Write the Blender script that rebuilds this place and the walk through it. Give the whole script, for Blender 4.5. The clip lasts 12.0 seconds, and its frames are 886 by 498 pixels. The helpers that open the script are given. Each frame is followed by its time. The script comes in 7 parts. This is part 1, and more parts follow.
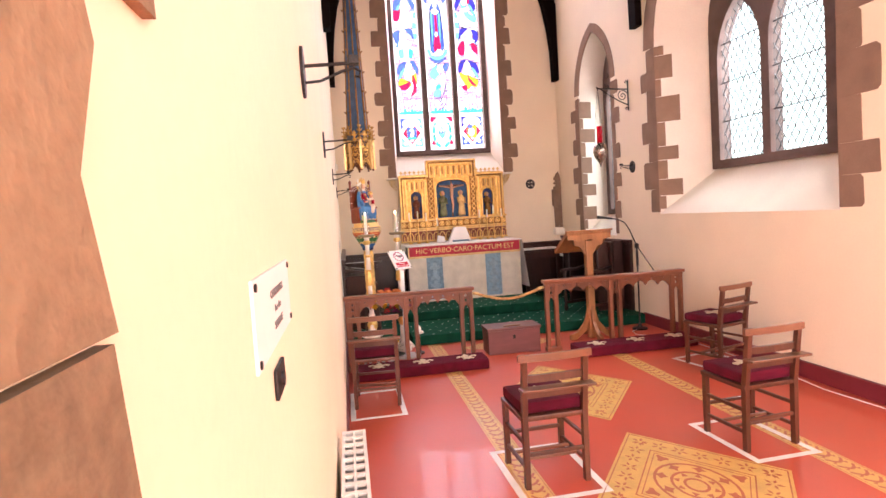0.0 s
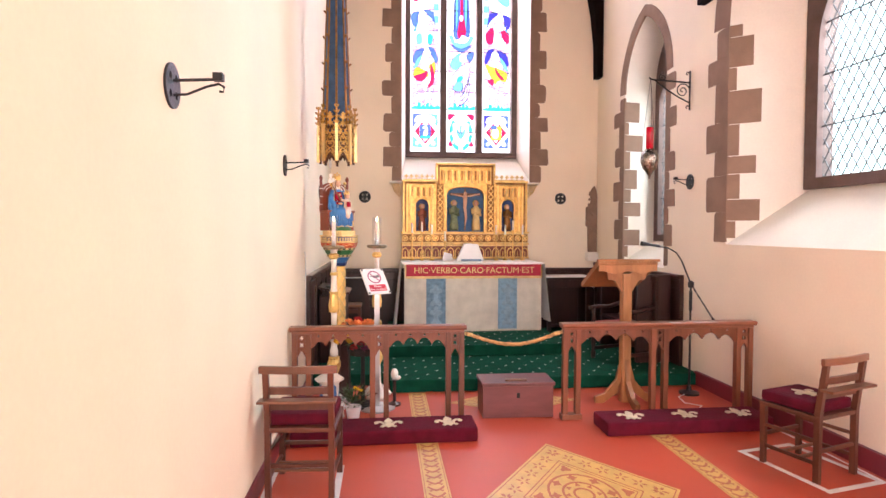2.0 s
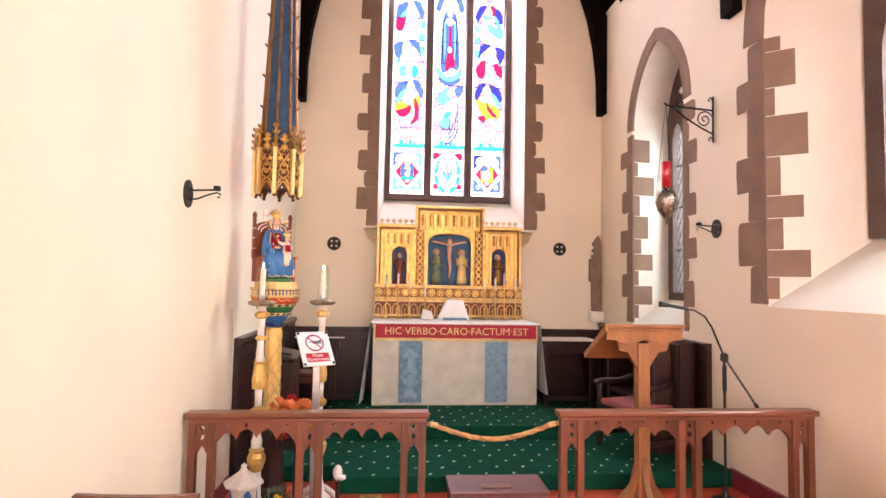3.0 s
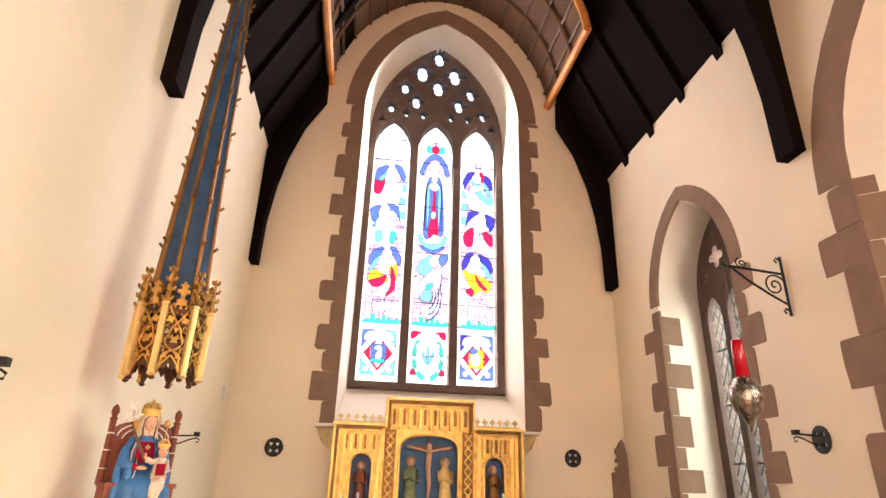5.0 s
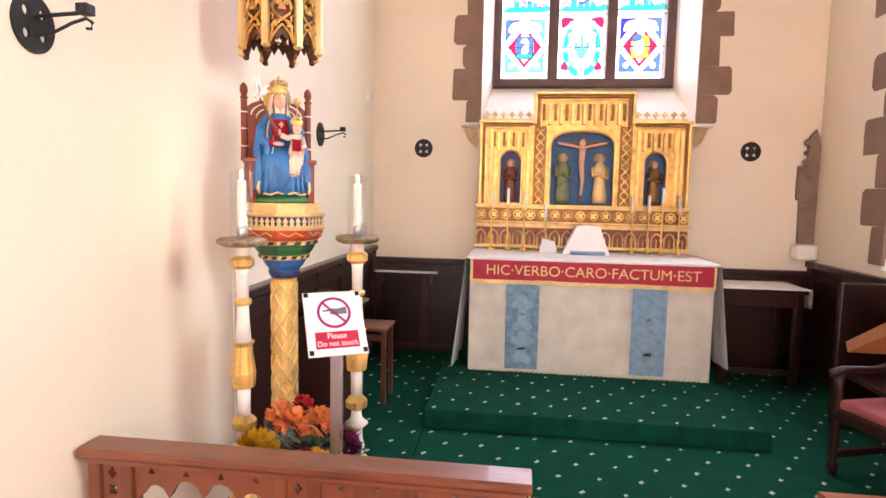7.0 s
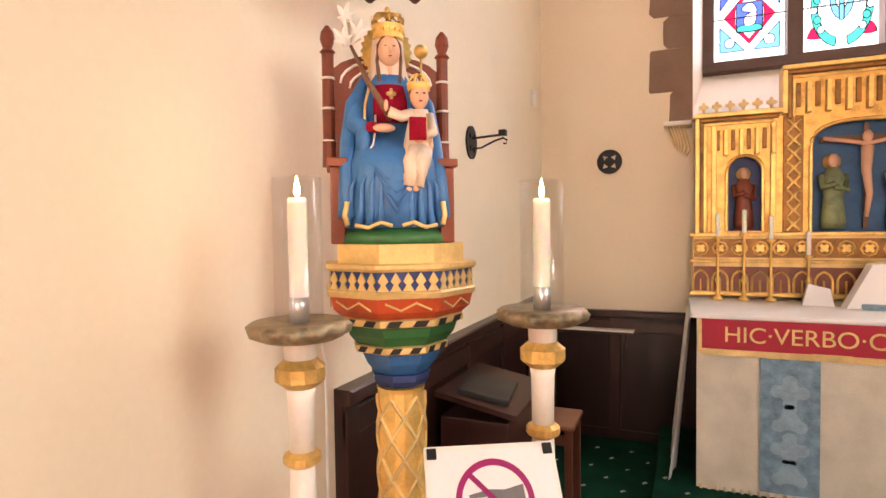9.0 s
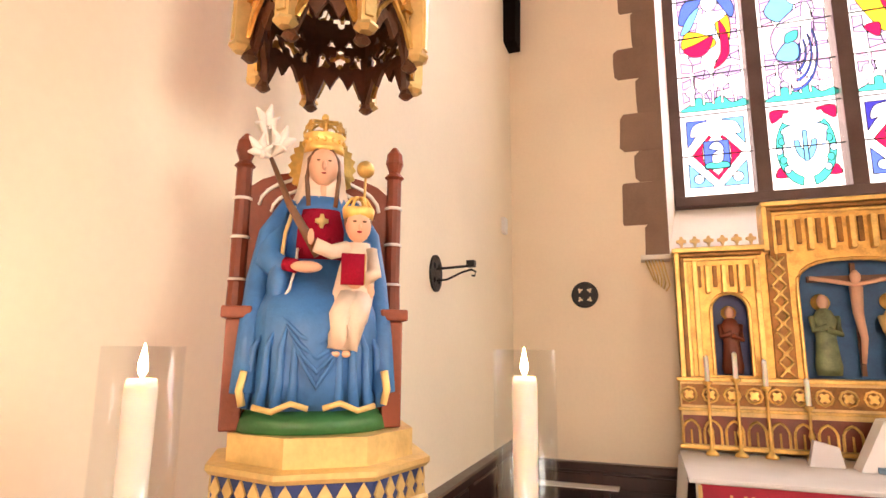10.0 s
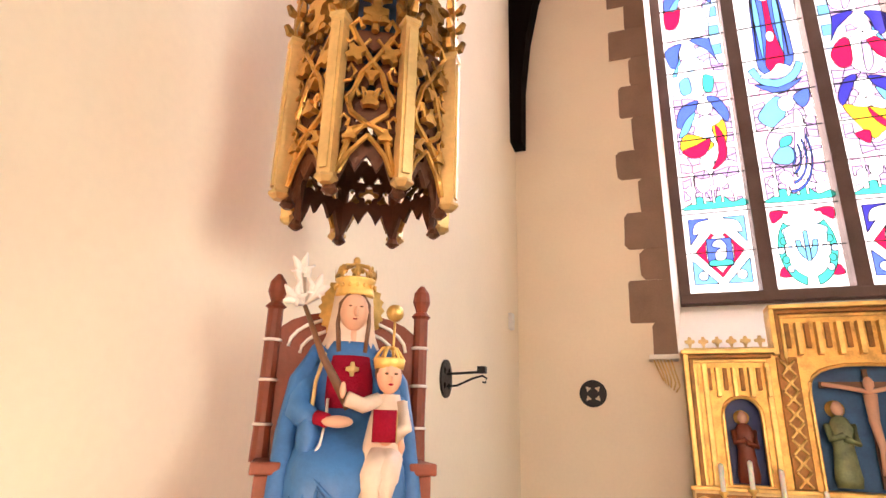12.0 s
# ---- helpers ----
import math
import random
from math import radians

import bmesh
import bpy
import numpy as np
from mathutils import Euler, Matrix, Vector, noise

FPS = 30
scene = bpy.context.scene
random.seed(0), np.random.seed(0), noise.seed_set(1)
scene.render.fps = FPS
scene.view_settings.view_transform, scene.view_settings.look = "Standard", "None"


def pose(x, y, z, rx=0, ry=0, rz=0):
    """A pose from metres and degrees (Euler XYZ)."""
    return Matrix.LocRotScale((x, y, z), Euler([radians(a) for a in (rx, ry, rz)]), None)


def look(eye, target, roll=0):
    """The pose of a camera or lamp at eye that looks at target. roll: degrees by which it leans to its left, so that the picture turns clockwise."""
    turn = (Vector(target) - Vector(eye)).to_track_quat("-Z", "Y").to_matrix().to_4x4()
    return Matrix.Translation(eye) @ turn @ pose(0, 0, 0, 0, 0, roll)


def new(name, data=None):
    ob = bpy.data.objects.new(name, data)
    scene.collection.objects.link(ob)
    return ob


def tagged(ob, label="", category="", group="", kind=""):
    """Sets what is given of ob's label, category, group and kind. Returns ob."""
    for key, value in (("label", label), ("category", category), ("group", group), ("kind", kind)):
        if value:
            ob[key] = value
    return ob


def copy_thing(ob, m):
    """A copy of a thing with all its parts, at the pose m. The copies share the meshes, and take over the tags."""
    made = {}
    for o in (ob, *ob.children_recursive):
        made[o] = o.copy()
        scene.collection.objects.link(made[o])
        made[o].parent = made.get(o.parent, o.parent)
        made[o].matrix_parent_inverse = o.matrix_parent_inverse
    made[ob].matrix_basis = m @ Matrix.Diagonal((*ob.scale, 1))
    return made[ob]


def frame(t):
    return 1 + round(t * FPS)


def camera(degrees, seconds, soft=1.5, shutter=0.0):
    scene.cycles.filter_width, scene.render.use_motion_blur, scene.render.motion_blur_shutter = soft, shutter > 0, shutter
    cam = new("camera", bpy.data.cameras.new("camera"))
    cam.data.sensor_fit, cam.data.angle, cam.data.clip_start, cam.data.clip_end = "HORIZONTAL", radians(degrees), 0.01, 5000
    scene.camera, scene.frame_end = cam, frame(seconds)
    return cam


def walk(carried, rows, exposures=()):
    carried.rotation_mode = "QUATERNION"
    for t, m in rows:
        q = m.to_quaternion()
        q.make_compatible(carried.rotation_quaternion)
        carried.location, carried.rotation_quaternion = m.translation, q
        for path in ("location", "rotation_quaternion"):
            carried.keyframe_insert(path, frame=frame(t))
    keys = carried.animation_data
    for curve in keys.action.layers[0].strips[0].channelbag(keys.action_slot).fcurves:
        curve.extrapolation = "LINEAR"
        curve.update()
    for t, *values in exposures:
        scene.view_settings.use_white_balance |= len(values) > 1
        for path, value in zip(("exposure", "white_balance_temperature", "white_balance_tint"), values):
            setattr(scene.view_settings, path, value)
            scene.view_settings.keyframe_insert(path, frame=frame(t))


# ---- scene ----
cam = camera(76.0, 12.0)
PATH = [
    (0, (0.111, -2.391, 1.708), (0.440, -0.422, 1.587), -3.6),
    (0.5, (0.156, -2.190, 1.695), (0.488, -0.225, 1.530), -4.2),
    (1, (0.200, -1.836, 1.683), (0.493, 0.133, 1.491), -3.9),
    (1.5, (0.523, -1.338, 1.667), (0.776, 0.644, 1.576), -0.5),
    (2, (0.794, -0.824, 1.671), (1.003, 1.163, 1.605), 0.2),
    (2.5, (0.995, -0.347, 1.706), (1.212, 1.641, 1.741), 1.2),
    (2.7, (1.098, -0.116, 1.664), (1.298, 1.872, 1.742), 1.1),
    (4.3, (1.341, 1.928, 1.855), (1.549, 3.877, 2.252), 1.3),
    (4.5, (1.336, 1.910, 1.876), (1.555, 3.830, 2.391), 1.6),
    (5, (1.342, 1.848, 1.905), (1.581, 3.682, 2.666), 1.8),
    (5.5, (1.327, 1.856, 1.911), (1.576, 3.694, 2.660), 1.8),
    (6, (1.339, 1.924, 1.853), (1.558, 3.878, 2.220), 1.4),
    (6.5, (1.429, 1.975, 1.730), (1.471, 3.972, 1.648), 1.4),
    (7, (1.423, 2.323, 1.712), (1.180, 4.299, 1.525), 1.2),
    (7.5, (1.481, 2.667, 1.695), (0.897, 4.566, 1.462), 1.4),
    (7.7, (1.459, 2.803, 1.676), (0.754, 4.658, 1.429), 1.4),
    (9.3, (0.937, 3.751, 1.710), (0.178, 5.601, 1.735), -0.7),
    (9.5, (0.922, 3.829, 1.729), (0.183, 5.685, 1.832), -0.5),
    (10, (0.901, 3.964, 1.793), (0.239, 5.818, 2.145), 0.5),
    (10.5, (0.831, 3.928, 1.858), (0.314, 5.749, 2.505), 1.1),
    (11, (0.871, 3.905, 1.915), (0.379, 5.653, 2.754), 1.9),
    (11.5, (0.871, 3.896, 1.934), (0.318, 5.632, 2.759), 2.1),
    (12, (0.861, 3.902, 1.917), (0.219, 5.696, 2.526), 1.5),
]
walk(cam, [(t, look(e, g, r)) for t, e, g, r in PATH], exposures=[
    (0, 1.10, 6400, 26), (0.5, 1.01, 6120, 26), (1, 1.01, 5970, 28), (1.5, 1.16, 5970, 20), (2.7, 1.18, 6000, 20), (4.3, 1.11, 6870, 11), (5.2, 0.98, 6950, 12), (6.5, 1.28, 5900, 17), (7.7, 1.33, 5950, 20), (9.3, 0.94, 7150, 20), (10, 1.12, 7250, 20), (12, 1.06, 6950, 19)])

# ---- light ----
world = bpy.data.worlds.new("sky")
scene.world = world
world.use_nodes = True
wn = world.node_tree.nodes
sky = wn.new("ShaderNodeTexSky")
sky.sky_type = "NISHITA"
sky.sun_disc = False
sky.sun_elevation, sky.sun_rotation = radians(40), radians(150)
wn["Background"].inputs[1].default_value = 0.1
world.node_tree.links.new(sky.outputs[0], wn["Background"].inputs[0])


def window_light(name, m, w, h, watts, color):
    """Daylight or added fill standing in an opening, facing along the pose's -z."""
    data = bpy.data.lights.new(name, "AREA")
    data.shape, data.size, data.size_y, data.energy, data.color = "RECTANGLE", w, h, watts, color
    ob = new(name, data)
    ob.matrix_basis = m
    return ob


window_light("east_daylight", pose(2.08, 8.95, 4.7, 72, 0, 180), 2.0, 4.2, 200, (1.0, 0.92, 0.90))
window_light("south_small_daylight", pose(5.45, 6.65, 3.1, 65, 0, 90), 1.2, 2.8, 110, (1.0, 0.93, 0.84))
window_light("south_big_daylight", pose(5.55, 3.15, 3.7, 62, 0, 90), 2.4, 3.0, 310, (1.0, 0.94, 0.87))
# added fill from behind the camera; no such source is known
window_light("west_daylight", pose(1.9, -7.5, 3.2, 58, 0, 0), 3.4, 4.2, 330, (1.0, 0.83, 0.72))
# unseen lamp beyond the arch, added to brighten the south wall
window_light("nave_arch_daylight", pose(-0.5, -5.2, 1.8, 68, 0, -90), 2.8, 3.0, 430, (1.0, 0.83, 0.73))

# ---- materials ----


def mat(name, color, rough=0.6, metal=0.0, vary=0.12, scale=6.0, fine=60.0, bump=0.15, spec=0.5, coat=0.0, dark=None, each=0.25):
    """Painted or natural surface with variation at two scales, in metres."""
    m = bpy.data.materials.new(name)
    m.use_nodes = True
    nt = m.node_tree
    b = nt.nodes["Principled BSDF"]
    tc = nt.nodes.new("ShaderNodeTexCoord")
    n1 = nt.nodes.new("ShaderNodeTexNoise")
    n1.inputs["Scale"].default_value = scale
    n1.inputs["Detail"].default_value = 5
    n2 = nt.nodes.new("ShaderNodeTexNoise")
    n2.inputs["Scale"].default_value = fine
    n2.inputs["Detail"].default_value = 3
    mix = nt.nodes.new("ShaderNodeMix")
    mix.data_type = "RGBA"
    lo = dark or tuple(c * (1 - vary * 2) for c in color)
    hi = tuple(min(1, c * (1 + vary * 0.6)) for c in color)
    mix.inputs[6].default_value, mix.inputs[7].default_value = (*lo, 1), (*hi, 1)
    add = nt.nodes.new("ShaderNodeMath")
    add.operation = "MULTIPLY_ADD"
    add.inputs[1].default_value = 0.35
    info = nt.nodes.new("ShaderNodeObjectInfo")
    r = nt.nodes.new("ShaderNodeMath")
    r.operation = "MULTIPLY_ADD"
    r.inputs[1].default_value = each
    r.inputs[2].default_value = -each / 2
    ramp = nt.nodes.new("ShaderNodeMapRange")
    ramp.inputs[1].default_value, ramp.inputs[2].default_value = 0.35, 0.85
    L = nt.links.new
    for n in (n1, n2):
        L(tc.outputs["Object"], n.inputs["Vector"])
    L(info.outputs["Random"], r.inputs[0])
    s = nt.nodes.new("ShaderNodeMath")
    L(n1.outputs[0], s.inputs[0])
    L(r.outputs[0], s.inputs[1])
    L(n2.outputs[0], add.inputs[0])
    L(s.outputs[0], add.inputs[2])
    L(add.outputs[0], ramp.inputs[0])
    L(ramp.outputs[0], mix.inputs[0])
    L(mix.outputs[2], b.inputs["Base Color"])
    bp = nt.nodes.new("ShaderNodeBump")
    bp.inputs["Strength"].default_value = bump
    bp.inputs["Distance"].default_value = 0.01
    L(n2.outputs[0], bp.inputs["Height"])
    L(bp.outputs[0], b.inputs["Normal"])
    rr = nt.nodes.new("ShaderNodeMapRange")
    rr.inputs[3].default_value, rr.inputs[4].default_value = max(0.03, rough - 0.1), min(1, rough + 0.1)
    L(n1.outputs[0], rr.inputs[0])
    L(rr.outputs[0], b.inputs["Roughness"])
    b.inputs["Metallic"].default_value = metal
    b.inputs["Specular IOR Level"].default_value = spec
    b.inputs["Coat Weight"].default_value = coat
    return m


def grain(m, axis_scale=(1, 1, 12), strength=0.5):
    """Stretch the noise of a material along one axis, as wood grain runs."""
    nt = m.node_tree
    mp = nt.nodes.new("ShaderNodeMapping")
    mp.inputs["Scale"].default_value = axis_scale
    tc = [n for n in nt.nodes if n.type == "TEX_COORD"][0]
    for n in [n for n in nt.nodes if n.type == "TEX_NOISE"]:
        nt.links.new(mp.outputs[0], n.inputs["Vector"])
    nt.links.new(tc.outputs["Object"], mp.inputs[0])
    return m


def glass(name, color, mixing=0.12, vary=0.25):
    """Thin coloured window glass: light passes straight, with a weak reflection."""
    m = bpy.data.materials.new(name)
    m.use_nodes = True
    nt = m.node_tree
    nt.nodes.remove(nt.nodes["Principled BSDF"])
    tr = nt.nodes.new("ShaderNodeBsdfTransparent")
    tc = nt.nodes.new("ShaderNodeTexCoord")
    nz = nt.nodes.new("ShaderNodeTexNoise")
    nz.inputs["Scale"].default_value = 14
    mx = nt.nodes.new("ShaderNodeMix")
    mx.data_type = "RGBA"
    mx.inputs[6].default_value = (*[c * (1 - vary) for c in color], 1)
    mx.inputs[7].default_value = (*color, 1)
    nt.links.new(tc.outputs["Object"], nz.inputs["Vector"])
    nt.links.new(nz.outputs[0], mx.inputs[0])
    nt.links.new(mx.outputs[2], tr.inputs[0])
    gl = nt.nodes.new("ShaderNodeBsdfGlossy")
    gl.inputs["Roughness"].default_value = 0.1
    ms = nt.nodes.new("ShaderNodeMixShader")
    ms.inputs[0].default_value = mixing
    nt.links.new(tr.outputs[0], ms.inputs[1])
    nt.links.new(gl.outputs[0], ms.inputs[2])
    nt.links.new(ms.outputs[0], nt.nodes["Material Output"].inputs[0])
    return m


def glow(name, color, strength):
    m = bpy.data.materials.new(name)
    m.use_nodes = True
    b = m.node_tree.nodes["Principled BSDF"]
    b.inputs["Base Color"].default_value = (*color, 1)
    b.inputs["Emission Color"].default_value = (*color, 1)
    b.inputs["Emission Strength"].default_value = strength
    return m


M = {}
M["plaster"] = mat("cream_plaster", (0.86, 0.745, 0.58), 0.75, vary=0.04, scale=1.3, fine=45, bump=0.03, spec=0.3)
M["reveal"] = mat("white_plaster", (0.84, 0.79, 0.70), 0.75, vary=0.05, scale=1.5, fine=50, bump=0.12, spec=0.3)
M["stone"] = mat("brown_sandstone", (0.27, 0.178, 0.128), 0.9, vary=0.12, scale=4, fine=110, bump=0.16, spec=0.2, each=0.08)
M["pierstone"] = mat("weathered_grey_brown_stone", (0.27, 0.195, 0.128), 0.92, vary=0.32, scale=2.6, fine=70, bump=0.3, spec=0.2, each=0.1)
M["greystone"] = mat("grey_tracery_stone", (0.155, 0.11, 0.10), 0.9, vary=0.15, scale=5, fine=120, bump=0.3, spec=0.2)
M["lino"] = mat("red_floor", (0.50, 0.070, 0.032), 0.42, vary=0.10, scale=1.8, fine=90, bump=0.04, coat=0.1)
M["skirt"] = mat("dark_red_paint", (0.17, 0.02, 0.03), 0.45, vary=0.12, scale=4, fine=70, bump=0.06)
M["oak"] = grain(mat("red_brown_oak", (0.185, 0.058, 0.026), 0.42, vary=0.28, scale=5, fine=40, bump=0.12, coat=0.15), (1, 1, 0.16))
M["oak_x"] = grain(mat("red_brown_oak_rail", (0.21, 0.07, 0.034), 0.36, vary=0.25, scale=5, fine=40, bump=0.1, coat=0.2), (0.16, 1, 1))
M["chairwood"] = grain(mat("brown_chair_wood", (0.10, 0.032, 0.017), 0.36, vary=0.3, scale=6, fine=50, bump=0.1, coat=0.2), (1, 1, 0.2))
M["chairtop"] = grain(mat("worn_chair_rail_wood", (0.20, 0.08, 0.042), 0.34, vary=0.25, scale=6, fine=50, bump=0.08, coat=0.2), (0.2, 1, 1))
M["lightoak"] = grain(mat("golden_oak", (0.36, 0.15, 0.052), 0.4, vary=0.25, scale=5, fine=40, bump=0.1, coat=0.15), (1, 1, 0.16))
M["darkwood"] = grain(mat("dark_panel_wood", (0.036, 0.010, 0.0075), 0.35, vary=0.3, scale=5, fine=40, bump=0.1, coat=0.15), (1, 1, 0.16))
M["beam"] = grain(mat("black_brown_timber", (0.0055, 0.0025, 0.002), 0.9, vary=0.35, scale=4, fine=40, bump=0.25, spec=0.08), (1, 1, 0.2))
M["chestwood"] = grain(mat("plum_stained_chest_wood", (0.17, 0.055, 0.055), 0.45, vary=0.2, scale=5, fine=45, bump=0.1), (0.2, 1, 1))
M["carpet"] = mat("green_carpet", (0.005, 0.066, 0.038), 0.95, vary=0.2, scale=8, fine=320, bump=0.5, spec=0.1)
M["speck"] = mat("pale_green_fleck", (0.55, 0.66, 0.52), 0.95, vary=0.15, scale=30, fine=300, bump=0.4, spec=0.1)
M["maroon"] = mat("maroon_cloth", (0.105, 0.007, 0.020), 0.9, vary=0.2, scale=10, fine=260, bump=0.4, spec=0.15)
M["crimson"] = mat("crimson_cloth", (0.33, 0.008, 0.03), 0.9, vary=0.2, scale=10, fine=260, bump=0.4, spec=0.15)
M["cream"] = mat("cream_wool", (0.68, 0.58, 0.42), 0.9, vary=0.15, scale=20, fine=260, bump=0.4, spec=0.1)
M["yellowtile"] = mat("ochre_border", (0.62, 0.40, 0.12), 0.4, vary=0.12, scale=9, fine=90, bump=0.05)
M["redtile"] = mat("red_figure", (0.42, 0.115, 0.05), 0.4, vary=0.12, scale=9, fine=90, bump=0.05)
M["tape"] = mat("white_floor_tape", (0.80, 0.78, 0.76), 0.5, vary=0.08, scale=10, fine=80, bump=0.05)
M["iron"] = mat("black_iron", (0.012, 0.011, 0.011), 0.5, metal=0.3, vary=0.2, scale=20, fine=120, bump=0.25)
M["gold"] = mat("gilded_wood", (0.84, 0.55, 0.17), 0.36, metal=0.55, vary=0.25, scale=9, fine=90, bump=0.2)
M["goldlight"] = mat("pale_gold_paint", (0.74, 0.53, 0.22), 0.45, metal=0.25, vary=0.18, scale=9, fine=90, bump=0.12)
M["agedgold"] = mat("aged_gilding", (0.56, 0.32, 0.085), 0.34, metal=0.7, vary=0.4, scale=14, fine=90, bump=0.25)
M["palegold"] = mat("bright_gilt_bar", (0.82, 0.58, 0.24), 0.38, metal=0.45, vary=0.15, scale=9, fine=90, bump=0.1)
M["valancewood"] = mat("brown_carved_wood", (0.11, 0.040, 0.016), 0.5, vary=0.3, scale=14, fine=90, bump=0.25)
# a dark gold of its own, also the painted shade of set-back canopy drops
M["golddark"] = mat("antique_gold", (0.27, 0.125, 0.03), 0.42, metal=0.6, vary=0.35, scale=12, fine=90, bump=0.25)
M["blue"] = mat("blue_paint", (0.035, 0.155, 0.40), 0.5, vary=0.2, scale=10, fine=90, bump=0.1)
M["nicheblue"] = mat("niche_blue", (0.03, 0.14, 0.33), 0.55, vary=0.2, scale=10, fine=90, bump=0.1)
M["spireblue"] = mat("spire_blue", (0.022, 0.075, 0.17), 0.5, vary=0.3, scale=10, fine=90, bump=0.1)
M["navy"] = mat("navy_paint", (0.02, 0.05, 0.2), 0.5, vary=0.2, scale=10, fine=90, bump=0.1)
M["redpaint"] = mat("vermilion_paint", (0.50, 0.07, 0.02), 0.45, vary=0.2, scale=10, fine=90, bump=0.1)
M["greenpaint"] = mat("green_paint", (0.03, 0.15, 0.045), 0.45, vary=0.2, scale=10, fine=90, bump=0.1)
M["sagepaint"] = mat("sage_green_gilt_paint", (0.22, 0.27, 0.13), 0.45, vary=0.3, scale=14, fine=90, bump=0.1)
M["throne"] = mat("red_brown_throne_paint", (0.21, 0.045, 0.019), 0.45, vary=0.2, scale=10, fine=90, bump=0.1)
M["flesh"] = mat("painted_flesh", (0.72, 0.42, 0.28), 0.5, vary=0.08, scale=10, fine=90, bump=0.05)
M["robe"] = mat("cream_robe_paint", (0.72, 0.58, 0.46), 0.5, vary=0.1, scale=10, fine=90, bump=0.08)
M["hair"] = mat("brown_paint", (0.16, 0.07, 0.03), 0.5, vary=0.2, scale=10, fine=90, bump=0.1)
M["linen"] = mat("white_linen", (0.90, 0.885, 0.88), 0.85, vary=0.04, scale=5, fine=300, bump=0.2, spec=0.2)
M["frontal"] = mat("cream_damask", (0.74, 0.69, 0.59), 0.8, vary=0.10, scale=6, fine=130, bump=0.3, spec=0.2)
M["bluedamask"] = mat("pale_blue_damask", (0.22, 0.35, 0.47), 0.75, vary=0.22, scale=22, fine=130, bump=0.3, spec=0.2)
M["palefigure"] = mat("pale_damask_figure", (0.29, 0.42, 0.53), 0.75, vary=0.15, scale=22, fine=130, bump=0.3, spec=0.2)
M["redband"] = mat("red_silk", (0.46, 0.012, 0.04), 0.6, vary=0.12, scale=10, fine=200, bump=0.2)
M["wax"] = mat("ivory_wax", (0.92, 0.87, 0.78), 0.45, vary=0.05, scale=10, fine=60, bump=0.04)
wax = M["wax"].node_tree.nodes["Principled BSDF"]
wax.inputs["Subsurface Weight"].default_value = 0.7
wax.inputs["Subsurface Radius"].default_value = (0.06, 0.03, 0.015)
M["whitepaint"] = mat("white_gloss_paint", (0.80, 0.76, 0.70), 0.4, vary=0.08, scale=14, fine=90, bump=0.06)
M["paper"] = mat("white_card", (0.82, 0.80, 0.82), 0.6, vary=0.03, scale=6, fine=90, bump=0.02)
M["ink"] = mat("grey_ink", (0.16, 0.16, 0.17), 0.7, vary=0.1)
M["magenta"] = mat("dark_magenta_print", (0.32, 0.015, 0.13), 0.5, vary=0.08)
M["signred"] = mat("sign_red", (0.52, 0.015, 0.05), 0.5, vary=0.08)
M["chrome"] = mat("brushed_steel", (0.55, 0.56, 0.58), 0.3, metal=0.9, vary=0.1, scale=10, fine=90, bump=0.03)
M["rope"] = mat("gold_rope", (0.48, 0.27, 0.10), 0.7, vary=0.3, scale=40, fine=150, bump=0.4)
M["lead"] = mat("window_lead", (0.03, 0.03, 0.033), 0.6, vary=0.2)
M["redglass"] = mat("ruby_glass", (0.55, 0.004, 0.02), 0.12, vary=0.1, scale=8, bump=0.02, coat=0.5)
M["silver"] = mat("tarnished_silver", (0.42, 0.36, 0.30), 0.25, metal=0.9, vary=0.4, scale=25, fine=60, bump=0.5)
M["pewter"] = mat("tarnished_gilt_metal", (0.30, 0.24, 0.15), 0.48, metal=0.55, vary=0.45, scale=28, fine=90, bump=0.3)
M["white"] = mat("white_plastic", (0.78, 0.77, 0.74), 0.4, vary=0.04)
M["black"] = mat("black_plastic", (0.012, 0.012, 0.013), 0.4, vary=0.15)
M["pink"] = mat("dusty_pink_upholstery", (0.45, 0.12, 0.13), 0.8, vary=0.12, fine=200, bump=0.3)
M["board"] = grain(mat("brown_painted_boards", (0.13, 0.07, 0.04), 0.6, vary=0.3, scale=5, fine=60, bump=0.2), (1, 0.2, 1))
M["orange"] = mat("orange_gilt_edge", (0.62, 0.25, 0.06), 0.5, vary=0.2, scale=8, fine=80, bump=0.1)
M["leaf"] = mat("plant_leaf", (0.05, 0.11, 0.03), 0.5, vary=0.3, scale=30, bump=0.2)
M["petal_yellow"] = mat("yellow_petal", (0.85, 0.52, 0.02), 0.6, vary=0.2, scale=40)
M["petal_orange"] = mat("orange_petal", (0.85, 0.30, 0.10), 0.6, vary=0.2, scale=40)
M["petal_red"] = mat("red_petal", (0.5, 0.02, 0.03), 0.6, vary=0.2, scale=40)
M["petal_purple"] = mat("purple_petal", (0.22, 0.02, 0.11), 0.6, vary=0.2, scale=40)
M["clear"] = glass("clear_glass", (0.985, 0.99, 0.99), 0.05, 0.01)
M["quarry"] = glass("pale_leaded_glass", (0.84, 0.97, 0.98), 0.04, 0.15)
M["flame"] = glow("candle_flame", (1.0, 0.74, 0.38), 22)

# ---- mesh helpers ----


